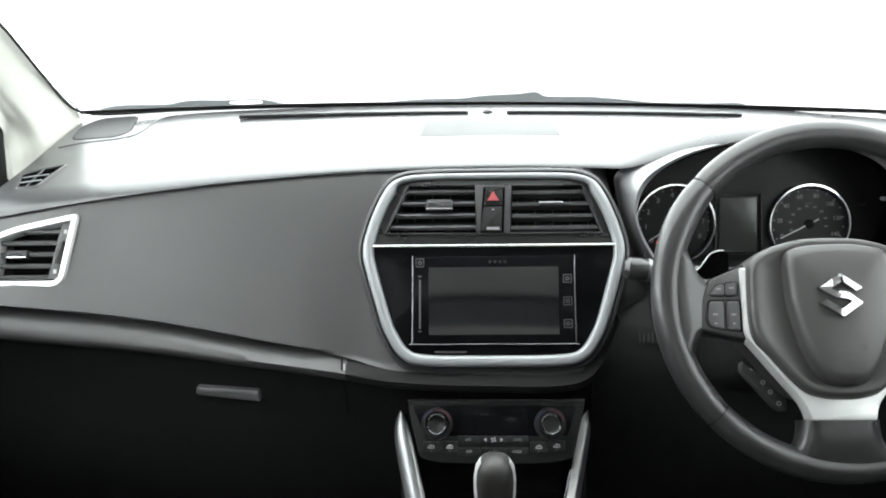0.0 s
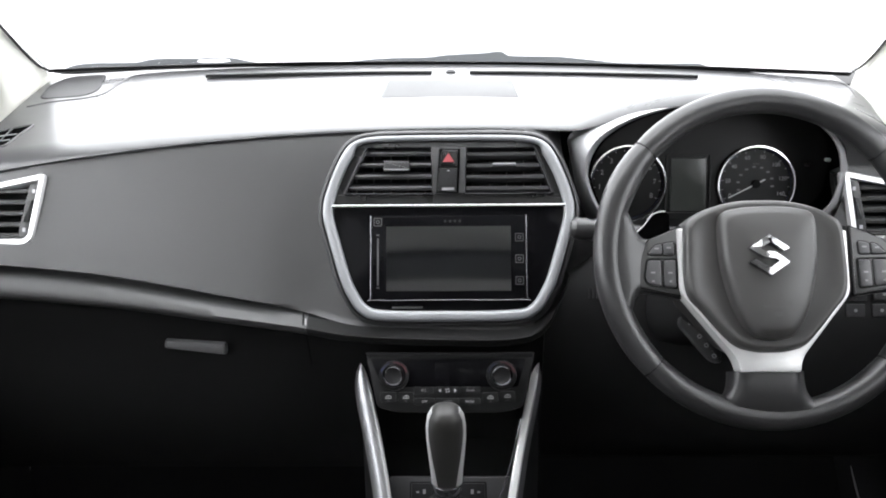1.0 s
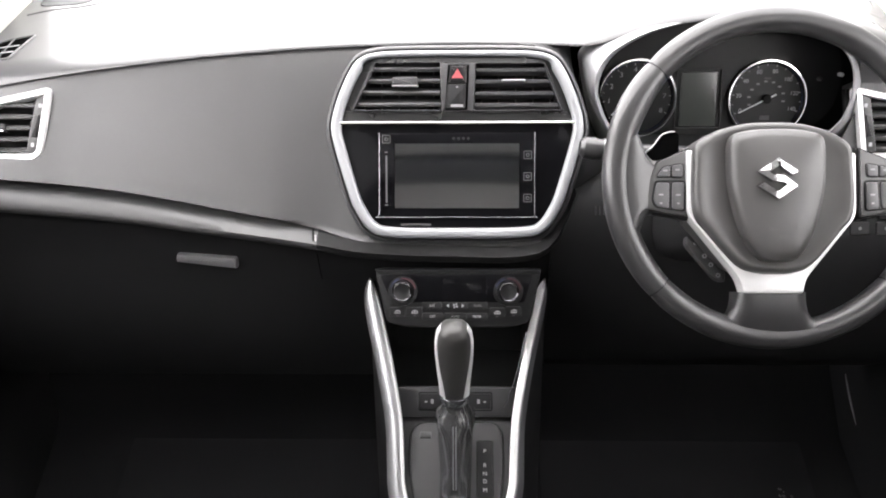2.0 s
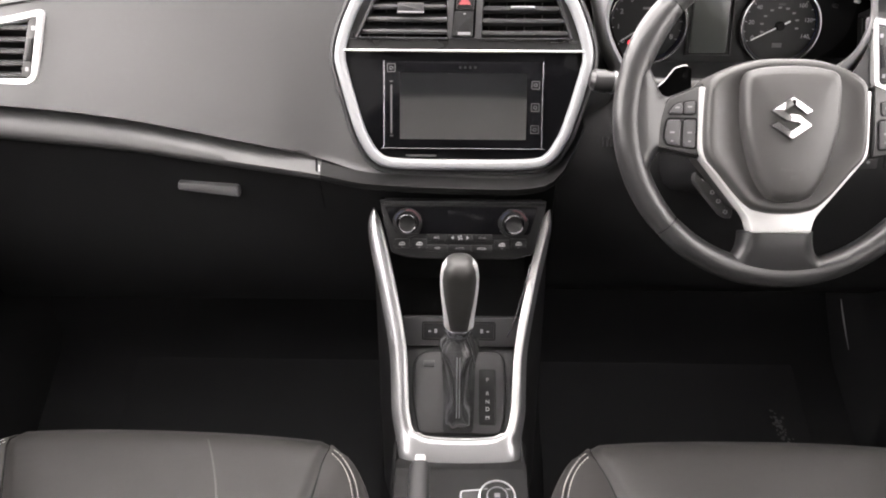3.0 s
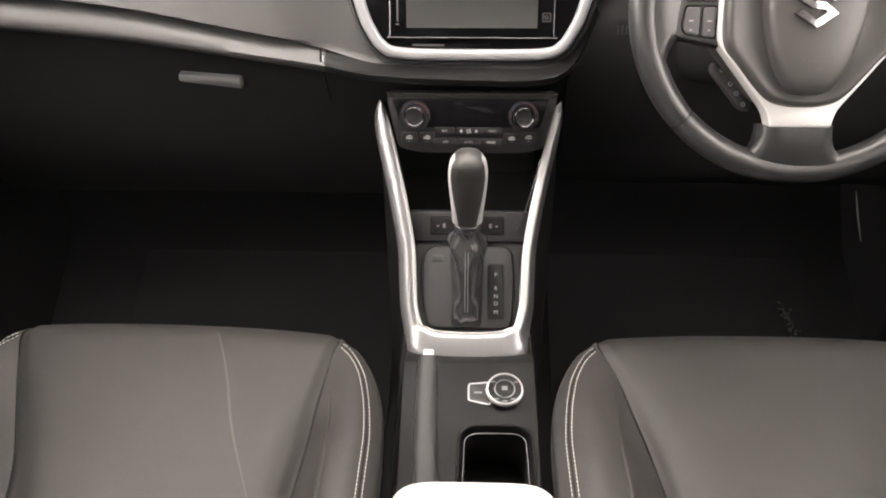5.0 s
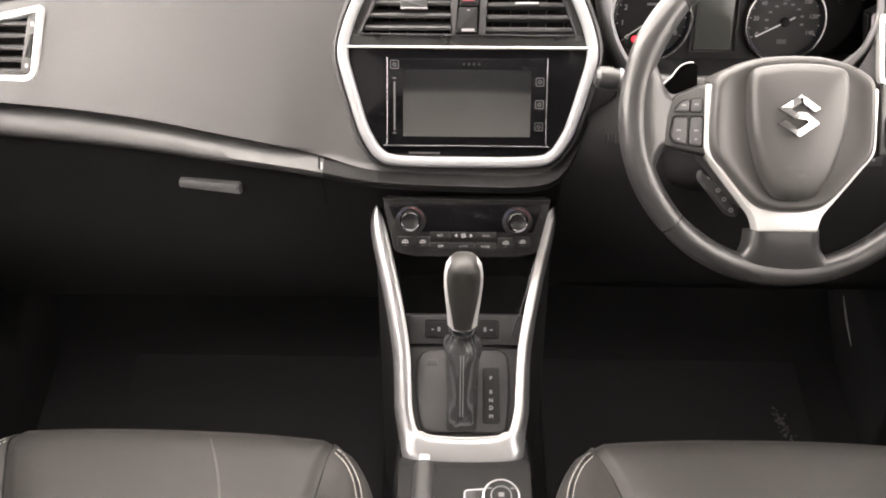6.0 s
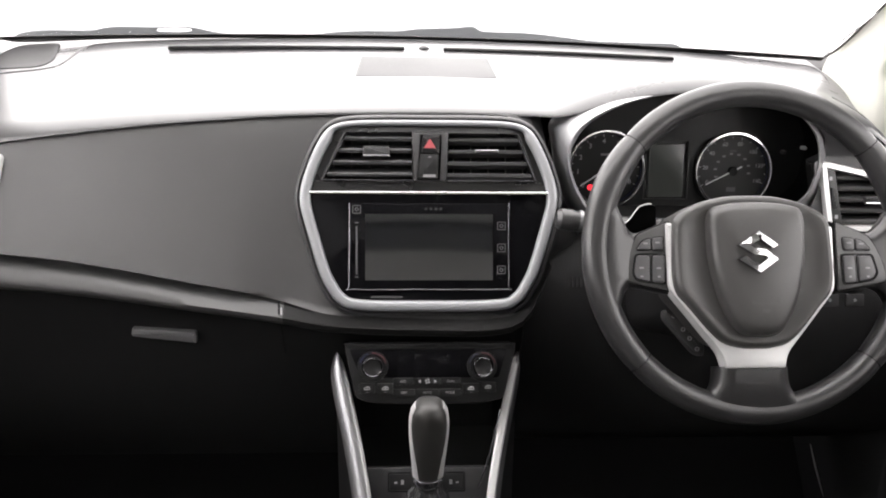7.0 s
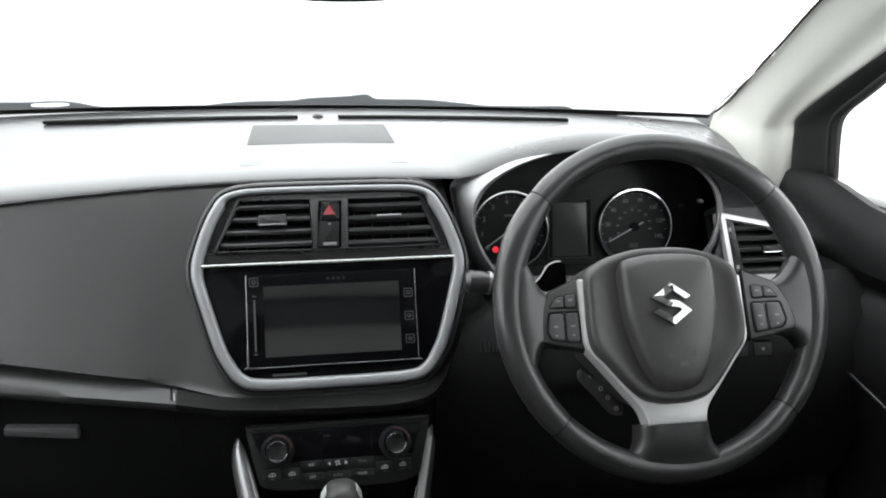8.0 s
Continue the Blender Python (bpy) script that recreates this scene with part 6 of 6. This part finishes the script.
# ---- gear lever, dial, handbrake, armrest ----
def build_lever():
    g = thing("gear_lever", Matrix.Translation((-0.0025, 0.843, 0.346)), "black leather gear lever with chrome side strips and a boot", "gear lever")
    # knob: an egg leaning back, flat sides, in slices
    def slice_(z, w, d, y):
        return [(w * math.copysign(abs(math.cos(a)) ** 0.8, math.cos(a)), y + d * math.copysign(abs(math.sin(a)) ** 0.8, math.sin(a)), z) for a in (2 * math.pi * k / 28 for k in range(28))]
    prof = [(0.130, 0.0150, 0.015, -0.006), (0.134, 0.0170, 0.017, -0.006), (0.150, 0.0178, 0.019, -0.008), (0.172, 0.0195, 0.022, -0.011), (0.192, 0.0208, 0.024, -0.014), (0.208, 0.0208, 0.025, -0.017), (0.220, 0.0190, 0.0235, -0.019), (0.228, 0.0150, 0.019, -0.0205), (0.232, 0.0085, 0.011, -0.021), (0.2335, 0.001, 0.001, -0.021)]
    prof = [(z - 0.69 * r, w, d, y + r) for z, w, d, y in prof for r in [0.020 * min(1.0, max(0.0, (0.23 - z) / 0.1))]]
    base, tall = prof[1][0], prof[7][0] - prof[1][0]
    part("knob", loops(bmesh.new(), [slice_(*p) for p in prof]), KNOB, g, smooth=60)
    for s in (-1, 1):
        rows = []
        for z, w, d, y in prof[1:8]:
            k = (z - base) / tall
            near, away = radians(34 + 40 * k), radians(112)
            half, mid = (away - near) / 2, math.pi * 1.5 + s * (near + away) / 2
            row = []
            for m in range(7):
                a = mid + half * (m / 3 - 1)
                bulge = 1.02 + 0.05 * math.sin(math.pi * m / 6)
                row.append((w * bulge * math.copysign(abs(math.cos(a)) ** 0.8, math.cos(a)), y + d * bulge * math.copysign(abs(math.sin(a)) ** 0.8, math.sin(a)), z))
            row += [(q[0] * 0.9, y + (q[1] - y) * 0.9, q[2]) for q in row[::-1]]
            rows.append(row)
        part("chrome_strip", loops(bmesh.new(), rows), SATIN, g, "bright side strip", smooth=60)
    part("collar", lathe([(0.0150, 0.104), (0.0175, 0.108), (0.0175, 0.116), (0.0150, 0.119)], 24, cx=0, cy=0.015), SMOKE, g)
    # boot: folded leather, wide above and narrowing to the slot
    rings = []
    for k in range(25):
        t = k / 24
        back = 0.022 * (1 - t)
        z = 0.122 - 0.154 * t - 0.69 * back
        w = lerp_table(t, [(0.0, 0.0165), (0.06, 0.0150), (0.13, 0.0205), (0.20, 0.0228), (0.30, 0.0212), (0.55, 0.0190), (0.80, 0.0176), (1.0, 0.0180)])
        d = lerp_table(t, [(0.0, 0.0150), (0.08, 0.0150), (0.16, 0.0190), (0.24, 0.0205), (0.6, 0.0205), (1.0, 0.0215)])
        y = -0.004 - 0.006 * t + back
        ring = []
        for j in range(48):
            a = 2 * math.pi * j / 48
            # soft pleats that fade towards the middle of the boot, and bunching at its foot
            pleat = 0.0042 * math.sin(5 * a + 0.6) * math.exp(-((t - 0.16) / 0.10) ** 2) + 0.0016 * math.sin(6 * a + 1.2 + 5 * t) * smooth01((t - 0.76) / 0.16)
            seam = -0.0012 * math.exp(-((math.cos(a) / 0.10) ** 2)) * (1 if math.sin(a) < 0 else 0) * smooth01((t - 0.14) / 0.1)
            q = pleat + seam
            c, f = math.cos(a), math.sin(a)
            # a soft ridge down the front, where the two halves are sewn together
            foot = smooth01((t - 0.60) / 0.22)
            ahead = (1 - abs(c) ** 1.35) * 1.08 * (1 - foot) + abs(f) ** 0.45 * (1 - 0.16 * math.exp(-(c / 0.22) ** 2) * smooth01((t - 0.80) / 0.12)) * foot
            yy = y - (d + q) * ahead if f < 0 else y + (d + q) * f ** 0.62
            ring.append(((w + q) * math.copysign(abs(c) ** 0.75, c), yy, z))
        rings.append(ring)
    part("boot", loops(bmesh.new(), rings), BOOT, g, "creased black leather boot", smooth=60)
    seam = []
    for k in range(4, 19):
        t = k / 24
        back = 0.022 * (1 - t)
        d = lerp_table(t, [(0.0, 0.0150), (0.08, 0.0150), (0.16, 0.0190), (0.24, 0.0205), (0.6, 0.0205), (1.0, 0.0215)])
        seam.append((0.0, -0.004 - 0.006 * t - d * (1.08 - 0.08 * smooth01((t - 0.60) / 0.22)) + 0.0006 + back, 0.122 - 0.154 * t - 0.69 * back))
    for s in (-1, 1):
        part("boot_seam", tube([(p[0] + s * 0.0017, p[1], p[2]) for p in seam], 0.0006, 6), DIM, g)


def build_dial():
    d = thing("drive_mode_dial", Matrix.Translation((0.0440, 0.722, 0.3035)) @ Euler((radians(12), 0, 0)).to_matrix().to_4x4() @ Matrix.Scale(0.93, 4), "round drive mode dial with chrome rings", "dial")
    part("body", lathe([(0.0225, -0.004), (0.0225, 0.0150), (0.0205, 0.0165), (0.001, 0.0162)], 48), DECKING, d)
    part("knurled_ring", loops(bmesh.new(), [[((r + (0.0006 if k % 2 else 0.0)) * math.cos(2 * math.pi * k / 72), (r + (0.0006 if k % 2 else 0.0)) * math.sin(2 * math.pi * k / 72), z) for k in range(72)] for r, z in ((0.0240, -0.004), (0.0238, 0.0130), (0.0226, 0.0130), (0.0226, -0.004))]), SMOKE, d, "knurled grey outer ring", smooth=10)
    for r, w, mt in ((0.0222, 0.0022, SATIN), (0.0128, 0.0018, GRAPHITE)):
        part("chrome_ring", hoop(circle(0, 0, r, 48), [(w / 2, 0.0130), (w / 2 - 0.0004, 0.0176), (-w / 2 + 0.0003, 0.0182), (-w / 2, 0.0150)]), mt, d, "chrome ring")
    part("button", lathe([(0.0118, 0.015), (0.0112, 0.0178), (0.0090, 0.0184), (0.001, 0.0186)], 32), DECKING, d)
    bar("button_mark", 0, 0, 0.007, 0.006, 0.0187, DIM, d)
    for a in (35, 145, 270, 235, 305):
        bar("dial_mark", 0.0178 * math.cos(radians(a)), 0.0178 * math.sin(radians(a)), 0.006, 0.0020, 0.0166, DIM, d)
    tab = rounded([(-0.0460, -0.0125), (-0.018, -0.0185), (-0.018, 0.0155), (-0.0460, 0.0125)], 0.004)
    part("side_button", prism(tab, -0.002, 0.0065, 0.0015), BLACK, d)
    part("side_frame", hoop(tab, [(0.0008, 0.003), (0.0006, 0.0078), (-0.0014, 0.0078), (-0.0016, 0.003)]), SILVER, d, "silver frame of the side button")
    bar("side_mark", -0.0335, 0.0, 0.010, 0.0025, 0.0066, DIM, d)


def build_handbrake():
    h = thing("handbrake", Matrix.Translation((-0.045, 0.62, 0.30)), "dark handbrake lever with a bright release button", "handbrake")
    path = [(0.0015, 0.066, 0.0960), (0.001, 0.03, 0.0905), (0.003, -0.05, 0.0785), (0.0055, -0.12, 0.055), (0.0055, -0.16, 0.02), (0.0055, -0.19, -0.03)]
    rows = []
    pts = spline(path, 6)
    for k, p in enumerate(pts):
        t = k / (len(pts) - 1)
        d = (pts[min(k + 1, len(pts) - 1)] - pts[max(k - 1, 0)]).normalized()
        u = d.cross(Vector((1, 0, 0))).normalized()
        u = u if u.z > 0 else -u
        w = 0.0115 + 0.0014 * smooth01(t * 1.5) - 0.0012 * smooth01(1 - t * 30)
        rows.append([p + Vector((1, 0, 0)) * w * math.copysign(abs(math.cos(a)) ** 0.85, math.cos(a)) + u * (w * 1.05) * math.copysign(abs(math.sin(a)) ** 0.85, math.sin(a)) for a in (2 * math.pi * j / 28 for j in range(28))])
    part("grip", loops(bmesh.new(), rows), BLACK, h, smooth=60)
    bm = box(-0.0058, 0.0058, 0.064, 0.0775, 0.0930, 0.1025, 0.0015)
    bm.transform(Matrix.Translation((0.0015, 0, 0)))
    part("release_button", bm, SATIN, h, "bright release button")


def build_armrest():
    a = thing("armrest", Matrix.Translation((0.006, 0.3, 0.30)), "pale grey padded armrest on the console", "armrest")
    rows = []
    for k in range(12):
        t = k / 11
        y = 0.220 - 0.41 * t ** 1.6
        rnd = 1 - (1 - min(1, t / 0.30)) ** 2.2
        w = 0.069 + 0.013 * rnd
        h = 0.090 + 0.034 * rnd
        zc = 0.092
        rows.append([(w * math.copysign(abs(math.cos(b)) ** 0.45, math.cos(b)), y - 0.018 * math.cos(b) ** 2 * 0 - 0.016 * (abs(math.cos(b)) ** 3) * (1 - rnd * 0.4), zc + (h - zc + 0.004) * math.copysign(abs(math.sin(b)) ** 0.55, math.sin(b)) * (1 if math.sin(b) > 0 else 1.0)) for b in (2 * math.pi * j / 32 for j in range(32))])
    part("pad", loops(bmesh.new(), rows), PALE_HIDE, a, smooth=60)
    part("box_base", box(-0.066, 0.066, -0.19, 0.17, -0.26, 0.085, 0.006), BLACK, a)
    for s in (-1, 1):
        part("piping", tube([(s * 0.069, y, 0.109) for y in (0.15, 0.05, -0.1, -0.18)], 0.0012, 6), TRIM_DARK, a)


build_lever()
build_dial()
build_handbrake()
build_armrest()


# ---- front seats ----
def build_seat(s):
    xc = 0.345 * s
    seat = thing("front_seat", Matrix.Translation((xc, 0.45, 0.02)), "dark grey leather front seat cushion with pale double stitching", "car seat", "front seats")
    # a: -1 outer side .. 1 inner side (towards the console)
    def plan_w(b):
        return 0.2535 - 0.0580 * max(0.0, (b - 0.70) / 0.30) ** 2.6

    near = [(0.0, 0.58), (0.5, 0.63), (0.679, 0.674), (0.757, 0.695), (0.842, 0.733), (0.936, 0.836), (0.987, 0.950), (1.0, 0.970)] if s < 0 else \
           [(0.0, 0.46), (0.5, 0.53), (0.693, 0.588), (0.796, 0.643), (0.909, 0.769), (0.987, 0.950), (1.0, 0.970)]
    far = [(0.0, 0.36), (0.5, 0.43), (0.667, 0.478), (0.804, 0.614), (0.908, 0.774), (0.985, 0.950), (1.0, 0.970)]

    def crease(b, inner=True):
        return lerp_table(b, near if inner else far)

    def ridge(b, off):
        """Line of the stitches along a bolster, sweeping in to the cushion's front corner; off runs from 0, inner, to 1, outer."""
        lo = lerp_table(b, [(0.15, 0.935), (0.74, 0.936), (0.80, 0.934), (0.857, 0.937), (0.905, 0.944), (0.938, 0.938), (0.964, 0.915)])
        hi = lerp_table(b, [(0.15, 0.959), (0.74, 0.960), (0.80, 0.958), (0.857, 0.963), (0.905, 0.974), (0.945, 0.972), (0.964, 0.955), (0.973, 0.938)])
        return lo + (hi - lo) * off

    def top(a, b):
        """Height of the cushion."""
        m = abs(a)
        c = crease(b, a >= 0)
        bol = 0.030 * (1 - smooth01((b - 0.55) / 0.45))
        if m < c:
            z = 0.319 + (0.005 + 0.005 * (1 - smooth01((b - 0.72) / 0.26))) * (1 - (m / c) ** 2) - 0.005 * smooth01((m - c + 0.06) / 0.06)
        else:
            t = (m - c) / (1 - c)
            z = 0.315 + bol * math.sin(min(1, t * 1.6) * math.pi / 2) - (0.020 - 0.012 * smooth01((b - 0.6) / 0.4)) * max(0, t - 0.62) ** 1.6 / 0.21
        # the cover is drawn down into the joint between panel and bolster
        fade = 1 - smooth01((b - 0.72) / 0.26)
        return z + 0.012 * b - 0.011 * fade * math.exp(-((m - c) / 0.085) ** 2)
    B = [k / 44 for k in range(45)]

    def P(a, b):
        """Point of the cover; a = 1 lies towards the console."""
        yb = 0.10 + 0.672 * b + (0.011 * (1 - a) / 2 * smooth01((b - 0.5) / 0.5) if s < 0 else 0.0)
        front = 0.006 * abs(a) ** 3.2 * smooth01((b - 0.6) / 0.4)
        roll = smooth01((b - 0.955) / 0.045)
        return Vector((-a * plan_w(b) * s, yb - front - 0.45, top(a, b) - 0.010 * roll ** 2 + 0.013))

    crs = lambda b, sg=1: crease(b, sg > 0)
    def region(a0, a1, name):
        rows = []
        for b in B:
            lo, hi = a0(b), a1(b)
            line = [P(lo + (hi - lo) * k / 170, b) for k in range(171)]
            rows.append(line)
        front = [[p + Vector((0, 0.004, -0.010)) for p in rows[-1]], [p + Vector((0, 0.003, -0.035)) for p in rows[-1]], [p + Vector((0, -0.015, -0.11)) for p in rows[-1]], [p + Vector((0, -0.04, -0.20)) for p in rows[-1]]]
        allr = rows + front
        bm = bmesh.new()
        loops(bm, allr, close_u=False, cap=False)
        return part(name, bm, HIDE, seat, smooth=60)
    region(lambda b: -crs(b, -1) + 0.004, lambda b: crs(b) - 0.004, "centre_panel")
    for sg in (1, -1):
        grid = []
        for b in B:
            lo, hi = sg * (crs(b, sg) + 0.004), sg * 1.0
            line = [P(lo + (hi - lo) * k / 18, b) for k in range(19)]
            e = line[-1]
            g = 0.30 + 0.40 * smooth01((b - 0.74) / 0.24)
            line += [e + Vector((-sg * s * (ox * g if ox > 0 else ox), 0, oz * (1 - 0.4 * smooth01((b - 0.74) / 0.24)) if ox > 0 else oz)) for ox, oz in ((0.0050, -0.0015), (0.0090, -0.005), (0.0110, -0.012), (0.0095, -0.024), (-0.002, -0.045), (-0.028, -0.09), (-0.062, -0.20))]
            grid.append(line)
        f = grid[-1]
        grid += [[p + Vector((0, 0.004, -0.012)) for p in f], [p + Vector((0, 0.002, -0.04)) for p in f], [Vector((p.x, p.y - 0.03, 0.08)) for p in f]]
        part("bolster", loops(bmesh.new(), grid, close_u=False, cap=False), HIDE, seat, smooth=60)
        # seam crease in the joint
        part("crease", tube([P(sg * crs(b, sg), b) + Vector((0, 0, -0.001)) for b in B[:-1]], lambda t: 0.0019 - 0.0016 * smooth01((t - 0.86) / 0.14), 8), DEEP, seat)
        # piping fold inside the bolster
        part("fold", tube([P(sg * max(crs(b, sg) + 0.006, 0.785 if s < 0 else 0.735), b) + Vector((0, 0, -0.0006)) for b in B[8:40]], lambda t: 0.0004 + 0.0024 * math.sin(math.pi * t), 8), HIDE, seat)
        # double row of stitches along the ridge
        part("seam", tube([P(sg * ridge(0.15 + 0.818 * k / 90, 0.5), 0.15 + 0.818 * k / 90) + Vector((0, 0, -0.0001)) for k in range(91)], 0.0007, 6), DEEP, seat)
        for off, reach in ((0.0, 0.814), (1.0, 0.822)):
            bm = bmesh.new()
            line = []
            for k in range(400):
                b = 0.15 + reach * k / 399
                a = sg * ridge(b, off)
                line.append(P(a, b) + Vector((0, 0, 0.0008)))
            acc = 0.0
            for p, q in zip(line, line[1:]):
                acc += (q - p).length
                if acc > 0.0042:
                    acc = 0.0
                    d = (q - p).normalized() * 0.00195
                    tube([p - d, p, p + d], lambda t: 0.00036 + 0.00012 * math.sin(math.pi * t), 5, bm=bm)
            tagged(part("stitching", bm, THREAD, seat, "pale double row of stitches"), kind="stuff")
    if s < 0:
        # long pale crease line across the passenger's cushion
        path = []
        for k in range(40):
            b = 0.968 - 0.36 * k / 39
            y = 0.10 + 0.672 * b
            x = 0.048 + (0.755 - y) * 0.347 + 0.002 * math.sin(b * 23)
            path.append(P(x / plan_w(b), b) + Vector((0, 0, 0.0001)))
        part("pale_crease", tube(path, lambda t: 0.0003 + 0.0011 * math.sin(math.pi * min(1, 0.1 + t)) ** 0.7, 8, squash=0.5), PALE_CREASE, seat, "pale crease line in the leather")
    base = box(-0.22, 0.22, -0.36, 0.24, 0.0, 0.20, 0.02)
    part("seat_base", base, BLACK, seat)
    # unseen seat back, leaning back, added to block light from behind
    rows = []
    for k in range(15):
        t = k / 14
        z = 0.26 + 0.62 * t
        y = -0.285 - 0.21 * t
        wd = 0.225 + 0.02 * math.sin(math.pi * t) - 0.045 * smooth01((t - 0.8) / 0.2)
        th = 0.050 * (1 - 0.45 * t)
        rows.append([(wd * math.copysign(abs(math.cos(c)) ** 0.6, math.cos(c)), y + th * math.copysign(abs(math.sin(c)) ** 0.6, math.sin(c)) - 0.020 * (1 - abs(math.cos(c))) * 0.5, z) for c in (2 * math.pi * m / 32 for m in range(32))])
    part("unseen_backrest", loops(bmesh.new(), rows), HIDE, seat, smooth=60)


build_seat(-1)
build_seat(1)


# ---- rear-view mirror, wipers, mats ----
def build_mirror():
    m = thing("rear_view_mirror", Matrix.Translation((0.016, 0.90, 1.0735)), "black rear-view mirror hanging at the windscreen", "mirror")
    half = [(0.125, 0.004), (0.120, 0.026), (0.10, 0.033), (0.0, 0.036), (-0.10, 0.033), (-0.120, 0.026), (-0.125, 0.004), (-0.112, -0.016), (-0.07, -0.027), (-0.025, -0.0312), (0.025, -0.0312), (0.07, -0.027), (0.112, -0.016)]
    o = [(p[0], p[1]) for p in spline([(a, b, 0) for a, b in half], 4, True)]
    back = prism(o, 0.0, 0.022, 0.008)
    rot = Matrix(((1, 0, 0), (0, 0, 1), (0, 1, 0))).to_4x4()
    back.transform(rot)
    part("housing", back, RUBBER, m)
    g = prism(offset(o, -0.004), -0.002, 0.0005)
    g.transform(rot)
    part("mirror_glass", g, MIRROR, m)
    part("stem", tube([(0, 0.02, 0.01), (0, 0.05, 0.06), (0, 0.045, 0.115)], 0.008, 10), RUBBER, m)


def build_wiper(ridge_line, x0, x1, label, hole=None):
    """A parked wiper: a flat arm whose upper line is given as (x, height) rows, with the rubber blade under it."""
    ym = lambda x: 1.555 - 0.16 * (x / 0.7) ** 2 * 0.55
    c = Vector(((x0 + x1) / 2, ym((x0 + x1) / 2), 0.886))
    w = thing("wiper", Matrix.Translation(c), label, "wiper", "windscreen wipers")

    def strip(xs, low, high, thick):
        rows = []
        for x in xs:
            y, a, b = ym(x), low(x), high(x)
            rows.append([Vector((x, y + dy, z)) - c for dy, z in ((-thick, a), (-thick, b - 0.0016), (-thick * 0.4, b), (thick * 0.6, b - 0.001), (thick, b - 0.004), (thick, a))])
        return loops(bmesh.new(), rows)
    top = lambda x: lerp_table(x, ridge_line)
    base = lambda x: 0.878 - 0.02 * (x / 0.7) ** 2
    low = base
    if hole:
        # the arm stands off the blade over a short stretch
        gap = lambda x: math.sqrt(max(0.0, 1 - ((x - hole[0]) / hole[1]) ** 2))
        low = lambda x: base(x) if gap(x) == 0 else hole[2] + 0.0038 * gap(x)
        under = np.linspace(hole[0] - hole[1] - 0.01, hole[0] + hole[1] + 0.01, 24)
        part("arm_foot", strip(under, base, lambda x: hole[2] - 0.0030 * gap(x), 0.004), BLADE, w)
    part("arm", strip(np.linspace(x0, x1, 120), low, top, 0.005), BLADE, w, smooth=50)
    xs = np.linspace(x0 + 0.01, x1 - 0.01, 30)
    part("blade", tube([Vector((x, ym(x) - 0.010, base(x) + 0.004)) - c for x in xs], 0.0042, 8), RUBBER, w, "thin black rubber blade")


def build_mat(s):
    m = thing("floor_mat", Matrix.Translation((0.36 * s, 1.0, 0.022)), "black carpet mat in the footwell" + (" with a pale woven mark" if s > 0 else ""), "floor mat", "floor mats")
    prof = [(-0.30, 0.0), (-0.30, 0.003), (-0.295, 0.004), (0.0, 0.004), (0.235, 0.0975), (0.24, 0.0965), (0.24, 0.090), (0.0, 0.0)]
    part("carpet_sheet", loops(bmesh.new(), [[(x, y, z) for y, z in prof] for x in (-0.22, -0.1, 0.1, 0.235)]), MAT, m)
    if s > 0:
        rnd = random.Random(5)
        mark = bmesh.new()
        for k in range(70):
            t = rnd.random()
            y = 0.152 - 0.080 * t
            r = rnd.uniform(0.0012, 0.0030)
            fleck = prism(circle(0, 0, r, 6), 0, 0.0007)
            fleck.transform(Matrix.Translation((0.180 + 0.022 * t + rnd.gauss(0, 0.0055), y, 0.0046 + 0.398 * y)) @ Euler((radians(21.6), 0, radians(rnd.uniform(0, 90)))).to_matrix().to_4x4())
            mark = join(mark, fleck)
        part("woven_mark", mark, PRINT, m, "pale worn woven mark")


build_mirror()
build_wiper([(-0.674, 0.8905), (-0.659, 0.8996), (-0.627, 0.9044), (-0.55, 0.9042), (-0.53, 0.9080), (-0.507, 0.9098), (-0.455, 0.9088), (-0.416, 0.9095), (-0.388, 0.9079), (-0.359, 0.9014), (-0.335, 0.8979), (-0.26, 0.8950)],
            -0.674, -0.27, "dusty grey wiper lying low beyond the windscreen", (-0.421, 0.030, 0.9030))
build_wiper([(-0.215, 0.8930), (-0.161, 0.9003), (-0.111, 0.9033), (-0.04, 0.9041), (-0.01, 0.9076), (0.059, 0.9105), (0.084, 0.9131), (0.094, 0.9110), (0.101, 0.9055), (0.188, 0.9030), (0.256, 0.8964), (0.294, 0.8922), (0.38, 0.8906), (0.435, 0.8903), (0.449, 0.8854)],
            -0.215, 0.449, "dusty grey wiper with a raised joint beyond the windscreen")
build_mat(-1)
build_mat(1)
